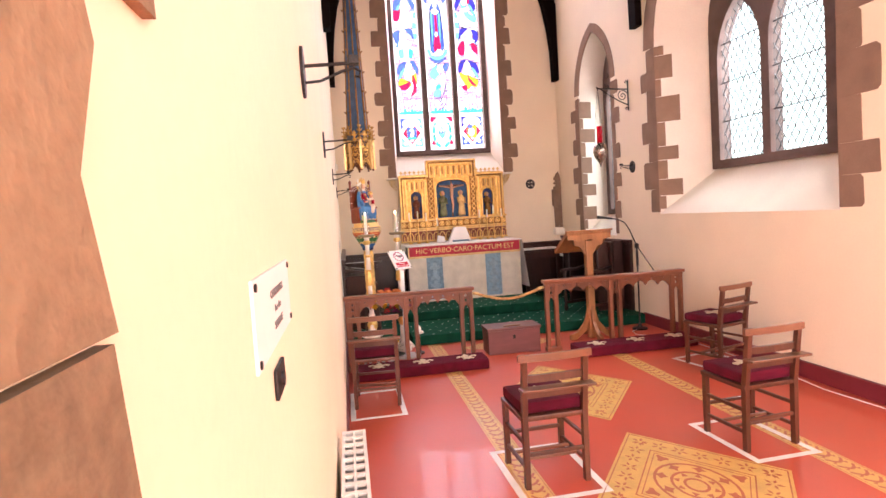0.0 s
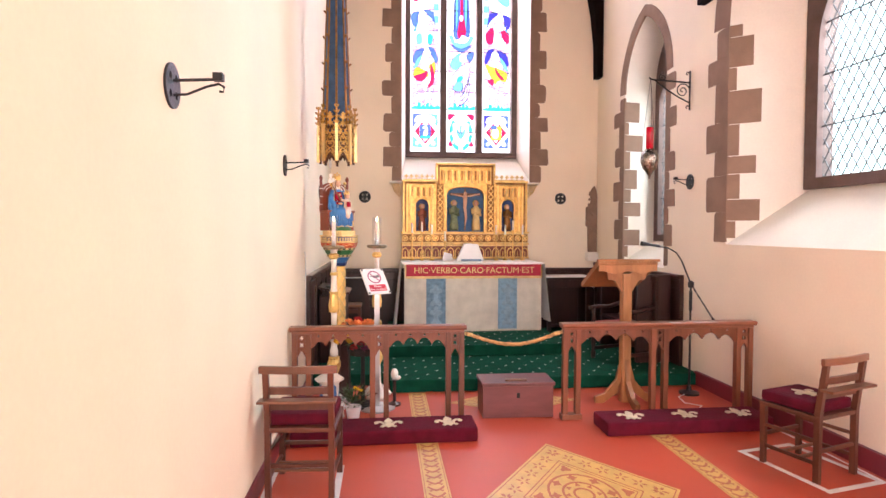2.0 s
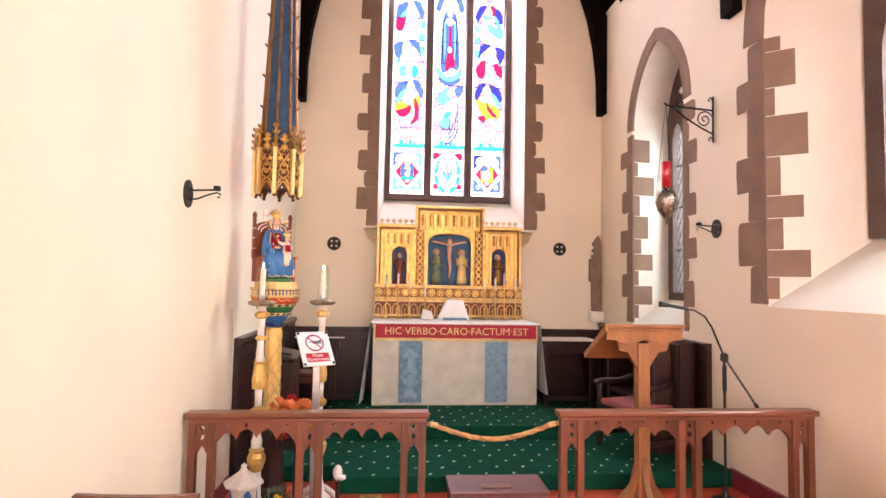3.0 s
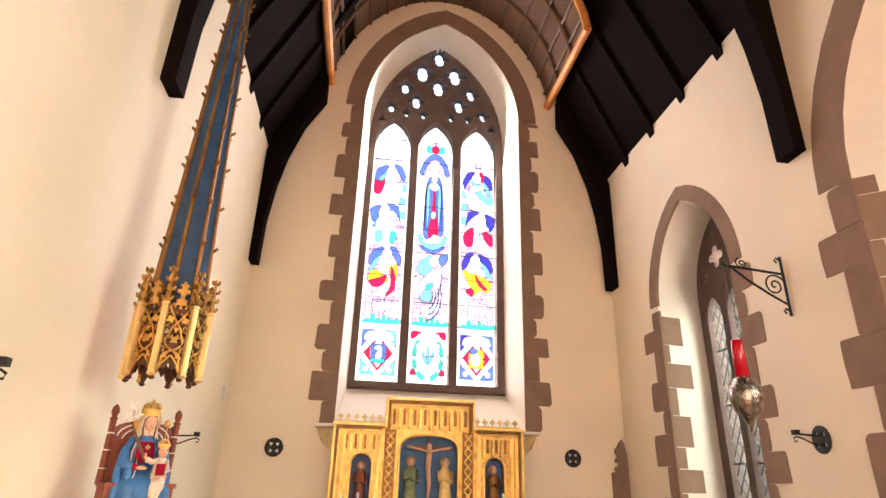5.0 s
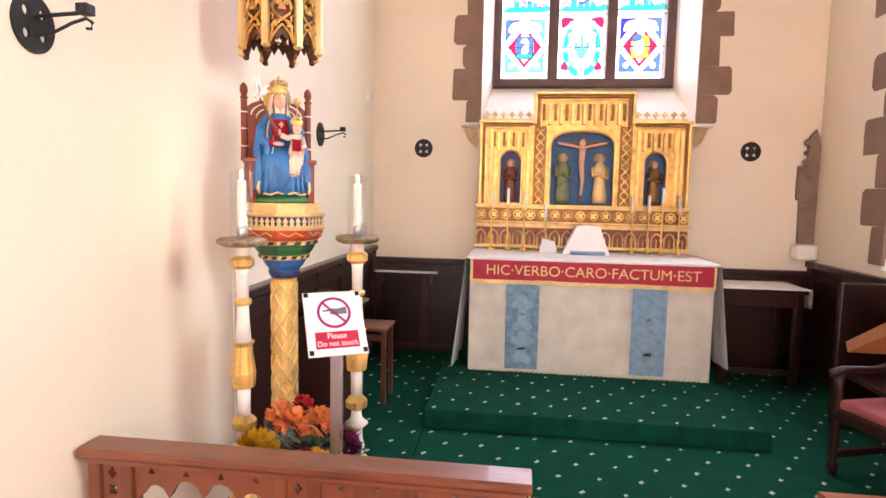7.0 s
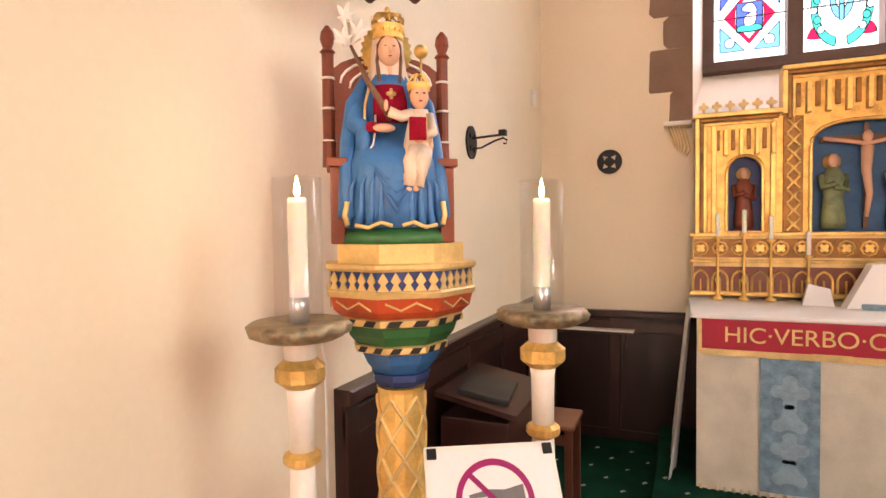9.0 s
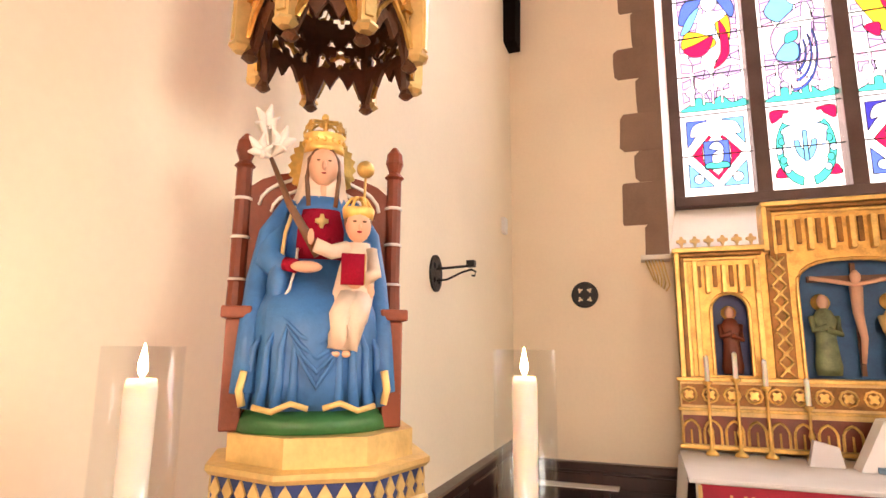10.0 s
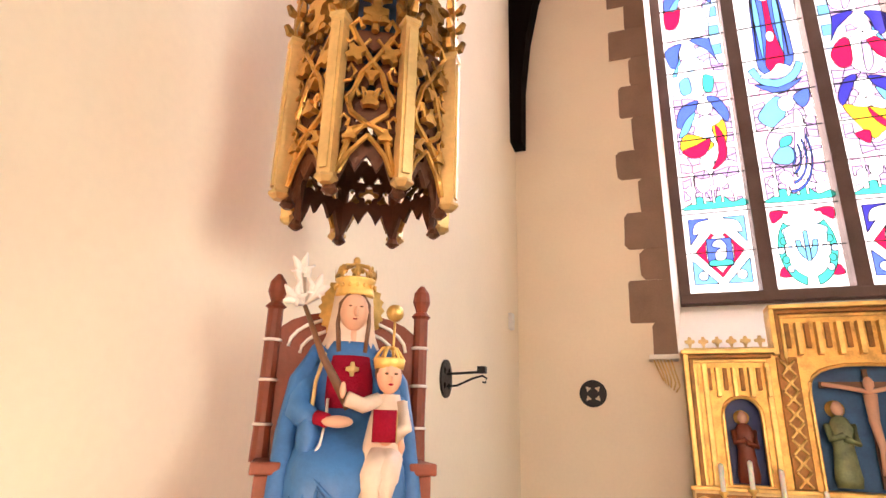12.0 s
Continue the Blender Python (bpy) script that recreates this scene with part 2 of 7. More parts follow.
def ob_from(name, bm, material, parent=None, smooth=False):
    me = bpy.data.meshes.new(name)
    if len(bm.faces):
        bmesh.ops.recalc_face_normals(bm, faces=bm.faces)
    bm.to_mesh(me)
    bm.free()
    for m in material if isinstance(material, (list, tuple)) else [material]:
        me.materials.append(M[m] if isinstance(m, str) else m)
    if smooth:
        me.polygons.foreach_set("use_smooth", [True] * len(me.polygons))
    ob = new(name, me)
    if parent:
        ob.parent = parent
    return ob


def part(name, bm, material, parent, label="", smooth=False):
    ob = ob_from(name, bm, material, parent, smooth)
    return tagged(ob, label) if label else ob


def empty(name, m, label, category, group="", kind=""):
    ob = new(name)
    ob.matrix_basis = m
    return tagged(ob, label, category, group, kind)


def box(bm, x0, x1, y0, y1, z0, z1, bevel=0.0):
    v = [bm.verts.new(p) for p in ((x0, y0, z0), (x1, y0, z0), (x1, y1, z0), (x0, y1, z0), (x0, y0, z1), (x1, y0, z1), (x1, y1, z1), (x0, y1, z1))]
    f = [bm.faces.new([v[i] for i in q]) for q in ((0, 3, 2, 1), (4, 5, 6, 7), (0, 1, 5, 4), (1, 2, 6, 5), (2, 3, 7, 6), (3, 0, 4, 7))]
    if bevel:
        e = list({e for q in f for e in q.edges})
        bmesh.ops.bevel(bm, geom=e, offset=bevel, segments=2, affect="EDGES", profile=0.6)
    return bm


def B(*a, bevel=0.0):
    return box(bmesh.new(), *a, bevel=bevel)


def lathe(bm, prof, cx=0, cy=0, n=20, phase=0.0, squash=1.0):
    """Turn a profile of (radius, z) about a vertical axis."""
    rings = []
    for r, z in prof:
        rings.append([bm.verts.new((cx + r * math.cos(phase + 2 * math.pi * i / n), cy + squash * r * math.sin(phase + 2 * math.pi * i / n), z)) for i in range(n)])
    for a, b in zip(rings, rings[1:]):
        for i in range(n):
            bm.faces.new((a[i], a[(i + 1) % n], b[(i + 1) % n], b[i]))
    bm.faces.new(list(reversed(rings[0])))
    bm.faces.new(rings[-1])
    return bm


def tube(bm, pts, r, n=8, radii=None):
    """A round bar along points."""
    pts = [Vector(p) for p in pts]
    rings = []
    for i, p in enumerate(pts):
        d = (pts[min(i + 1, len(pts) - 1)] - pts[max(i - 1, 0)]).normalized()
        a = d.cross(Vector((0.31, 0.17, 0.93)))
        if a.length < 0.05:
            a = d.cross(Vector((1, 0, 0)))
        a.normalize()
        b = d.cross(a)
        q = radii[i] if radii else r
        rings.append([bm.verts.new(p + a * q * math.cos(2 * math.pi * k / n) + b * q * math.sin(2 * math.pi * k / n)) for k in range(n)])
    for a, b in zip(rings, rings[1:]):
        for i in range(n):
            bm.faces.new((a[i], a[(i + 1) % n], b[(i + 1) % n], b[i]))
    bm.faces.new(list(reversed(rings[0])))
    bm.faces.new(rings[-1])
    return bm


def prism(bm, outline, to3d, d0, d1, bevel=0.0):
    """Extrude a closed 2D outline; to3d(u, v, d) gives the place."""
    a = [bm.verts.new(to3d(u, v, d0)) for u, v in outline]
    b = [bm.verts.new(to3d(u, v, d1)) for u, v in outline]
    n = len(outline)
    fs = [bm.faces.new(a), bm.faces.new(list(reversed(b)))]
    for i in range(n):
        fs.append(bm.faces.new((a[i], b[i], b[(i + 1) % n], a[(i + 1) % n])))
    if bevel:
        bmesh.ops.bevel(bm, geom=list(fs[1].edges), offset=bevel, segments=1, affect="EDGES")
    return bm


def plate(bm, outer, holes, to3d, d0, d1):
    """A plate with holes: outline and holes filled on both sides and joined through."""
    loops = [outer, *holes]
    sides = []
    for d in (d0, d1):
        rings = [[bm.verts.new(to3d(u, v, d)) for u, v in lp] for lp in loops]
        edges = [bm.edges.new((r[i], r[(i + 1) % len(r)])) for r in rings for i in range(len(r))]
        bmesh.ops.triangle_fill(bm, use_beauty=True, use_dissolve=False, edges=edges)
        sides.append(rings)
    for ra, rb in zip(*sides):
        for i in range(len(ra)):
            j = (i + 1) % len(ra)
            bm.faces.new((ra[i], ra[j], rb[j], rb[i]))
    return bm


def pointed(u0, u1, v0, vs, va, n=10):
    """Outline of an opening with a pointed head: sill v0, springing vs, apex va."""
    w, h = u1 - u0, va - vs
    r = (w * w / 4 + h * h) / w
    a1 = math.atan2(h, r - w / 2)
    pts = [(u0, v0), (u0, vs)]
    left = [(u0 + r - r * math.cos(a1 * i / n), vs + r * math.sin(a1 * i / n)) for i in range(1, n + 1)]
    pts += left + [(u0 + u1 - u, v) for u, v in reversed(left[:-1])] + [(u1, vs), (u1, v0)]
    return pts


def foil(cu, cv, r, lobes=4, phase=0.0, n=6):
    """A quatrefoil or trefoil outline."""
    pts = []
    for k in range(lobes):
        a = phase + 2 * math.pi * k / lobes
        for i in range(n):
            t = a + math.pi * 0.64 * (2 * i / (n - 1) - 1)
            pts.append((cu + r * 0.6 * math.cos(a) + r * 0.37 * math.cos(t), cv + r * 0.6 * math.sin(a) + r * 0.37 * math.sin(t)))
    return pts


EAST = lambda y: (lambda u, v, d: (u, y + d, v))
SOUTH = lambda x: (lambda u, v, d: (x + d, u, v))
FLAT = lambda z: (lambda u, v, d: (u, v, z + d))


def wall_open(name, outer, opens, front, back, material, label):
    """A wall with thickness and splayed openings: front and back map (u, v) to places; opens are pairs of outlines."""
    bm = bmesh.new()
    rings = []
    for fn, k in ((front, 0), (back, 1)):
        loops = [outer] + [o[k] for o in opens]
        rs = [[bm.verts.new(fn(u, v)) for u, v in lp] for lp in loops]
        edges = [bm.edges.new((r[i], r[(i + 1) % len(r)])) for r in rs for i in range(len(r))]
        bmesh.ops.triangle_fill(bm, use_beauty=True, use_dissolve=False, edges=edges)
        rings.append(rs)
    for k, (ra, rb) in enumerate(zip(*rings)):
        for i in range(len(ra)):
            j = (i + 1) % len(ra)
            f = bm.faces.new((ra[i], ra[j], rb[j], rb[i]))
            f.material_index = 1 if k else 0
    return tagged(ob_from(name, bm, [material, "reveal"]), label, "wall", kind="structure")


def letters(text, size, material, m, parent, name="lettering", extrude=0.0008, align="CENTER"):
    cu = bpy.data.curves.new(name, "FONT")
    cu.body, cu.size, cu.extrude, cu.align_x, cu.align_y = text, size, extrude, align, "CENTER"
    tmp = bpy.data.objects.new("tmp", cu)
    me = bpy.data.meshes.new_from_object(tmp)
    bpy.data.objects.remove(tmp)
    me.materials.append(M[material])
    ob = new(name, me)
    ob.parent = parent
    ob.matrix_basis = m
    return ob

from mathutils.geometry import delaunay_2d_cdt

# ---- structure ----
bm = bmesh.new()
box(bm, -0.4, 5.0, -8.0, 8.9, -0.2, 0.0)
tagged(ob_from("floor", bm, "lino"), "polished red floor with ochre patterned bands", "floor", kind="structure")

EW_F, EW_B = pointed(1.07, 3.10, 2.45, 6.35, 7.9, 12), pointed(1.17, 3.0, 2.93, 6.35, 7.96, 12)
wall_open("wall_east", [(-0.4, 0), (-0.4, 10.6), (4.9, 10.6), (4.9, 0)], [(EW_F, EW_B)], lambda u, v: (u, 8.0, v), lambda u, v: (u, 8.66, v), "plaster", "cream plaster end wall with a tall arched window")
SM_F, SM_B = pointed(5.77, 6.97, 1.22, 3.60, 4.48, 10), pointed(6.24, 7.08, 1.60, 3.75, 4.50, 10)
BG_F, BG_B = pointed(1.75, 4.52, 1.54, 3.7, 5.15, 10), pointed(2.30, 4.02, 2.14, 3.75, 4.80, 10)
wall_open("wall_south", [(-8, 0), (-8, 5.6), (7.99, 5.6), (7.99, 0)], [(SM_F, SM_B), (BG_F, BG_B)], lambda u, v: (4.2, u, v), lambda u, v: (4.82, u, v), "plaster", "cream plaster wall with two arched windows")
# arch beside the stone pier, out of view; it admits the fill lamp
NA = pointed(-6.7, -3.7, 0.001, 2.2, 3.8, 8)
wall_open("wall_north", [(-8, 0), (-8, 5.6), (8.0, 5.6), (8.0, 0)], [(NA, NA)], lambda u, v: (0.0, u, v), lambda u, v: (-0.4, u, v), "plaster", "plain cream plaster wall with iron candle sconces")
# end wall and its opening are never in view, added to admit fill
WF = pointed(1.1, 4.1, 0.9, 3.6, 5.2, 8)
wall_open("wall_west", [(-0.4, 0), (-0.4, 10.6), (5.0, 10.6), (5.0, 0)], [(WF, WF)], lambda u, v: (u, -7.0, v), lambda u, v: (u, -7.4, v), "plaster", "plain cream end wall with a wide window")

bm = bmesh.new()
for s in (0, 1):
    X = (lambda x: x) if s == 0 else (lambda x: 4.2 - x)
    prism(bm, [(X(-0.3), 4.85), (X(2.1), 10.25), (X(2.1), 10.5), (X(-0.3), 5.1)], lambda u, v, d: (u, d, v), -8.0, 8.0)
for i in range(-7, 8):
    for X in (lambda x: x, lambda x: 4.2 - x):
        prism(bm, [(X(-0.05), 5.3), (X(2.1), 10.13), (X(2.1), 10.25), (X(-0.05), 5.42)], lambda u, v, d: (u, d, v), i * 0.62 + 2.9, i * 0.62 + 3.0)
tagged(ob_from("ceiling", bm, "beam"), "dark timber roof boards and rafters", "ceiling", kind="structure")


def truss(y, cut=False):
    """An arch-braced roof truss with wall posts; the one at the end wall stops under the canopy."""
    t = empty("roof_truss", pose(0, y, 4.05), "black-brown arch-braced timber roof truss on wall posts", "roof beam", "roof trusses")
    for sgn in (1, -1):
        X = lambda x: x if sgn == 1 else 4.2 - x
        inner = [(0.09, 0.02), (0.10, 0.55), (0.15, 1.0), (0.23, 1.4), (0.38, 1.85), (0.60, 2.25), (0.95, 2.75), (1.5, 3.3), (2.1, 3.6)]
        outer = [(2.1, 6.1), (0.0, 1.40), (0.0, 0.02)]
        if cut:
            inner, outer = inner[:6] + [(0.59, 2.64)], [(0.55, 2.66), (0.0, 1.40), (0.0, 0.02)]
        bm = bmesh.new()
        prism(bm, [(X(u), v) for u, v in inner + outer], lambda u, v, d: (u, d, v), -0.09, 0.09)
        part("brace", bm, "beam", t)
    return t


for y in (7.88, 4.88, 1.88, -1.12, -4.12):
    truss(y, y > 7)

# barrel-vaulted painted canopy over the altar
cel = empty("altar_ceiling_canopy", pose(2.06, 8.0, 6.66), "brown painted boarded barrel canopy with orange gilt edges over the altar", "canopy")
HW, HH = 1.46, 1.62
arc = [(-HW * math.cos(math.pi * i / 16), HH * math.sin(math.pi * i / 16) ** 1.25) for i in range(17)]
for k in range(16):
    bm = bmesh.new()
    (u0, v0), (u1, v1) = arc[k], arc[k + 1]
    prism(bm, [(u0, v0), (u1, v1), (u1 * 1.03, v1 + 0.03), (u0 * 1.03, v0 + 0.03)], lambda u, v, d: (u, d, v), -1.47, -0.01)
    part("panel", bm, "board", cel)
for k in range(17):
    bm = bmesh.new()
    u, v = arc[k]
    tube(bm, [(u * 0.99, -1.48, v - 0.005), (u * 0.99, -0.01, v - 0.005)], 0.022 if k not in (0, 16) else 0.05, 8)
    part("rib", bm, "orange" if k in (0, 16) else "board", cel)
for d in (-1.48, -1.0, -0.5):
    bm = bmesh.new()
    tube(bm, [(u * 0.985, d, v - 0.01) for u, v in arc], 0.045 if d < -1.4 else 0.028, 8)
    part("arch_rib", bm, "orange" if d < -1.4 else "board", cel)

# skirtings
bm = bmesh.new()
box(bm, 0.0, 0.018, -2.04, 5.05, 0, 0.13, 0.004)
tagged(ob_from("baseboard", bm, "skirt"), "dark red painted skirting board", "skirting", kind="structure")
bm = bmesh.new()
box(bm, 4.165, 4.2, -6.9, 5.0, 0, 0.15, 0.004)
tagged(ob_from("baseboard", bm, "skirt"), "dark red painted skirting board", "skirting", kind="structure")

# carpeted steps
bm = bmesh.new()
box(bm, 0.86, 4.2, 4.96, 8.0, 0, 0.13, 0.012)
st1 = tagged(ob_from("carpet_step", bm, "carpet"), "green flecked carpeted sanctuary step", "step", kind="structure")
bm = bmesh.new()
box(bm, 0.05, 0.858, 5.26, 7.95, 0, 0.129, 0.012)
st1b = tagged(ob_from("carpet_step", bm, "carpet"), "green flecked carpeted floor beside the panelling", "step", kind="structure")
bm = bmesh.new()
box(bm, 0.86, 3.1, 6.03, 7.99, 0.131, 0.26, 0.012)
st2 = tagged(ob_from("carpet_step", bm, "carpet"), "green flecked carpeted altar platform", "step", kind="structure")


def flecks(x0, x1, y0, y1, z, skip=None):
    """Small pale woven diamonds on the carpet, in offset rows."""
    bm = bmesh.new()
    j = 0
    y = y0 + 0.05
    while y < y1 - 0.03:
        x = x0 + 0.06 + (0.115 if j % 2 else 0)
        while x < x1 - 0.03:
            if not (skip and skip[0] < x < skip[1] and skip[2] < y < skip[3]):
                a = random.uniform(0.014, 0.020)
                vs = [bm.verts.new((x + dx * a + random.uniform(-.002, .002), y + dy * a * 1.2 + random.uniform(-.002, .002), z + 0.0015)) for dx, dy in ((-1, -0.2), (-0.2, -1), (0.3, -0.3), (1, 0.1), (0.2, 1), (-0.4, 0.4))]
                bm.faces.new(vs)
            x += 0.23
        y += 0.16
        j += 1
    return bm


part("carpet_flecks", flecks(0.86, 4.15, 4.96, 7.9, 0.13, (0.83, 3.12, 6.0, 8)), "speck", st1)["kind"] = "stuff"
part("carpet_flecks", flecks(0.05, 0.84, 5.26, 7.9, 0.129), "speck", st1b)["kind"] = "stuff"
part("carpet_flecks", flecks(0.86, 3.1, 6.03, 7.1, 0.26), "speck", st2)["kind"] = "stuff"

# ---- stone dressings ----


def quoins(parent, u, z0, z1, sign, to3d, reveal=0.25, wide=0.36, narrow=0.22, seed=1, hs=(0.24, 0.36)):
    """Alternating long and short stones up a jamb; u is the opening's edge, sign the way into the wall."""
    rnd = random.Random(seed)
    z, k = z0, 0
    while z < z1 - 0.05:
        h = min(rnd.uniform(*hs), z1 - z)
        w = (wide if k % 2 else narrow) * rnd.uniform(0.85, 1.12)
        c = rnd.uniform(0.012, 0.04)
        e = [w - c * rnd.random(), w, w * rnd.uniform(0.97, 1.03), w - c]
        o = [(u - sign * 0.004, z), (u + sign * e[0], z + 0.002), (u + sign * e[1], z + c), (u + sign * e[2], z + h * rnd.uniform(0.45, 0.6)), (u + sign * e[2] * 0.99, z + h - c), (u + sign * e[3], z + h - 0.001), (u - sign * 0.004, z + h - 0.0005)]
        part("stone", prism(bmesh.new(), o, to3d, 0.02, -rnd.uniform(0.004, 0.009)), "stone", parent)
        z += h
        k += 1


def arch_stones(parent, outline, width, to3d, seed=3, step=2):
    """Voussoirs that follow an arch outline outwards."""
    rnd = random.Random(seed)
    cu = sum(p[0] for p in outline) / len(outline)
    cv = min(p[1] for p in outline)
    out = []
    n = len(outline)
    for i, (u, v) in enumerate(outline):
        a, b = outline[max(i - 1, 0)], outline[min(i + 1, n - 1)]
        t = Vector((b[0] - a[0], b[1] - a[1])).normalized()
        nn = Vector((-t.y, t.x))
        out.append((u + nn.x * width, v + nn.y * width))
    for i in range(0, n - 1, step):
        j = min(i + step, n - 1)
        o = outline[i:j + 1] + list(reversed(out[i:j + 1]))
        part("stone", prism(bmesh.new(), o, to3d, 0.02, -rnd.uniform(0.004, 0.008)), "stone", parent)


ew = empty("window_stone_dressing", pose(0, 0, 0), "brown sandstone quoins round the stained glass window", "stonework", kind="structure")
quoins(ew, 1.07, 2.42, 6.35, -1, EAST(8.0), seed=4, wide=0.27, narrow=0.17, hs=(0.2, 0.33))
quoins(ew, 3.10, 2.42, 6.35, 1, EAST(8.0), seed=5, wide=0.27, narrow=0.17, hs=(0.2, 0.33))
arch_stones(ew, EW_F[1:-1], 0.24, EAST(8.0))
sw = empty("window_stone_dressing", pose(0, 0, 0), "brown sandstone quoins round a narrow arched window", "stonework", kind="structure")
quoins(sw, 6.97, 1.25, 3.55, 1, SOUTH(4.2), seed=6, wide=0.32, narrow=0.15, hs=(0.2, 0.32))
quoins(sw, 5.77, 1.25, 3.55, -1, SOUTH(4.2), seed=7, wide=0.22, narrow=0.10, hs=(0.2, 0.32))
arch_stones(sw, [(u, v) for u, v in SM_F[1:-1]], 0.15, SOUTH(4.2), seed=9)
bw = empty("window_stone_dressing", pose(0, 0, 0), "brown sandstone quoins round a wide leaded window", "stonework", kind="structure")
quoins(bw, 4.52, 1.56, 3.7, 1, SOUTH(4.2), seed=12, wide=0.34, narrow=0.20, hs=(0.22, 0.4))
quoins(bw, 1.75, 1.56, 3.7, -1, SOUTH(4.2), seed=13, wide=0.36, narrow=0.22, hs=(0.22, 0.4))
arch_stones(bw, [(u, v) for u, v in BG_F[1:-1]], 0.26, SOUTH(4.2), seed=14)
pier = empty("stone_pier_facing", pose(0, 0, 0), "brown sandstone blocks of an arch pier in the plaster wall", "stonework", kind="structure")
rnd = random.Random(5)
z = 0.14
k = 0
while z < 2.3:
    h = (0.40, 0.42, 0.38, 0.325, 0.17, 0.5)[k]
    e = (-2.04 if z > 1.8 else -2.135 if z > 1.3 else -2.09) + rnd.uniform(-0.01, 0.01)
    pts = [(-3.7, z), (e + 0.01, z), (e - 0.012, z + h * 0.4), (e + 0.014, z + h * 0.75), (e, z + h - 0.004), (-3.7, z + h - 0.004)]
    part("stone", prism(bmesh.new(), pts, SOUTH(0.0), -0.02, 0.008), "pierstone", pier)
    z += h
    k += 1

# ---- window stonework and glass ----


def lights_frame(parent, u0, u1, v0, head, n, apex, to3d, material, mull=0.075, edge=0.07, foils=(), spring=None, depth=0.16, cusp=True):
    """Stone frame with n cusp-headed lights and foils above. Returns the outlines of the lights."""
    outer = pointed(u0 - 0.06, u1 + 0.06, v0 - 0.10, spring or head, apex + 0.06, 10)
    w = (u1 - u0 - 2 * edge - (n - 1) * mull) / n
    holes = []
    for i in range(n):
        a = u0 + edge + i * (w + mull)
        base = pointed(a, a + w, v0, head - w * 0.15, head + w * 0.75, 9)
        holes.append(base)
    lights = [list(h) for h in holes]
    holes += [foil(*f) for f in foils]
    bm = plate(bmesh.new(), outer, holes, to3d, 0, depth)
    part("window_frame", bm, material, parent)
    return lights, w


win1 = empty("window_1", pose(0, 0, 0), "tall three-light stained glass window with stone tracery", "window", kind="structure")
FO = [(2.08, 7.24, 0.14, 4), (1.84, 7.03, 0.152, 4), (2.32, 7.03, 0.152, 4), (2.08, 6.86, 0.14, 4), (1.6, 6.82, 0.11, 4), (2.56, 6.82, 0.11, 4), (1.77, 6.66, 0.116, 4), (2.39, 6.66, 0.116, 4), (1.42, 6.56, 0.085, 4), (2.74, 6.56, 0.085, 4), (1.88, 6.5, 0.067, 4), (2.28, 6.5, 0.067, 4), (1.64, 6.5, 0.061, 4), (2.52, 6.5, 0.061, 4), (1.3, 6.4, 0.049, 3, 1.57), (2.86, 6.4, 0.049, 3, 1.57)]
FO = [(u, 6.66 + (v - 6.45) * 1.42, q * 1.25, *w) for u, v, q, *w in FO]
LT, LW = lights_frame(win1, 1.19, 2.97, 2.97, 6.26, 3, 7.90, EAST(8.56), "greystone", mull=0.10, edge=0.045, foils=FO, spring=6.35)
# sloping sill stone
part("window_sill", B(1.16, 3.0, 8.50, 8.6, 2.88, 2.955, bevel=0.01), "greystone", win1)

GC = {
    "white": (1.0, 1.0, 1.0), "lilac": (0.60, 0.40, 0.74), "pale": (0.52, 0.74, 0.95), "blue": (0.08, 0.15, 0.64), "sky": (0.15, 0.46, 0.80),
    "red": (0.80, 0.015, 0.08), "gold": (0.95, 0.55, 0.04), "teal": (0.04, 0.56, 0.46), "pink": (0.85, 0.50, 0.68), "navy": (0.045, 0.04, 0.34),
}
GM = {k: glass("stained_glass_" + k, c, 0.03) for k, c in GC.items()}
GN = list(GC)


def inside(u, v, outline):
    c = False
    n = len(outline)
    for i in range(n):
        (a, b), (p, q) = outline[i], outline[i - 1]
        if (b > v) != (q > v) and u < (p - a) * (v - b) / (q - b) + a:
            c = not c
    return c


HALF, TALL = 0.2483, 3.48


def ring_pts(s, t, rs, k=1.0, n=18, a0=0.0, a1=360.0):
    """Points on an oval, s in half widths of the light, t in its height."""
    full = abs(a1 - a0) >= 359.9
    m = n if full else n + 1
    return [(s + rs * math.cos(math.radians(a0 + (a1 - a0) * i / n)), t + k * rs * HALF / TALL * math.sin(math.radians(a0 + (a1 - a0) * i / n))) for i in range(m)]


def soft_pts(pts, n=4):
    """Closed smooth curve through a few points."""
    out = []
    m = len(pts)
    for i in range(m):
        p0, p1, p2, p3 = pts[i - 1], pts[i], pts[(i + 1) % m], pts[(i + 2) % m]
        for q in range(n):
            f = q / n
            out.append(tuple(0.5 * (2 * p1[c] + (p2[c] - p0[c]) * f + (2 * p0[c] - 5 * p1[c] + 4 * p2[c] - p3[c]) * f * f + (3 * p1[c] - p0[c] - 3 * p2[c] + p3[c]) * f ** 3) for c in (0, 1)))
    return out


def arc_band(s, t, r0, r1, k, a0, a1):
    return ring_pts(s, t, r1, k, 12, a0, a1) + list(reversed(ring_pts(s, t, r0, k, 12, a0, a1)))


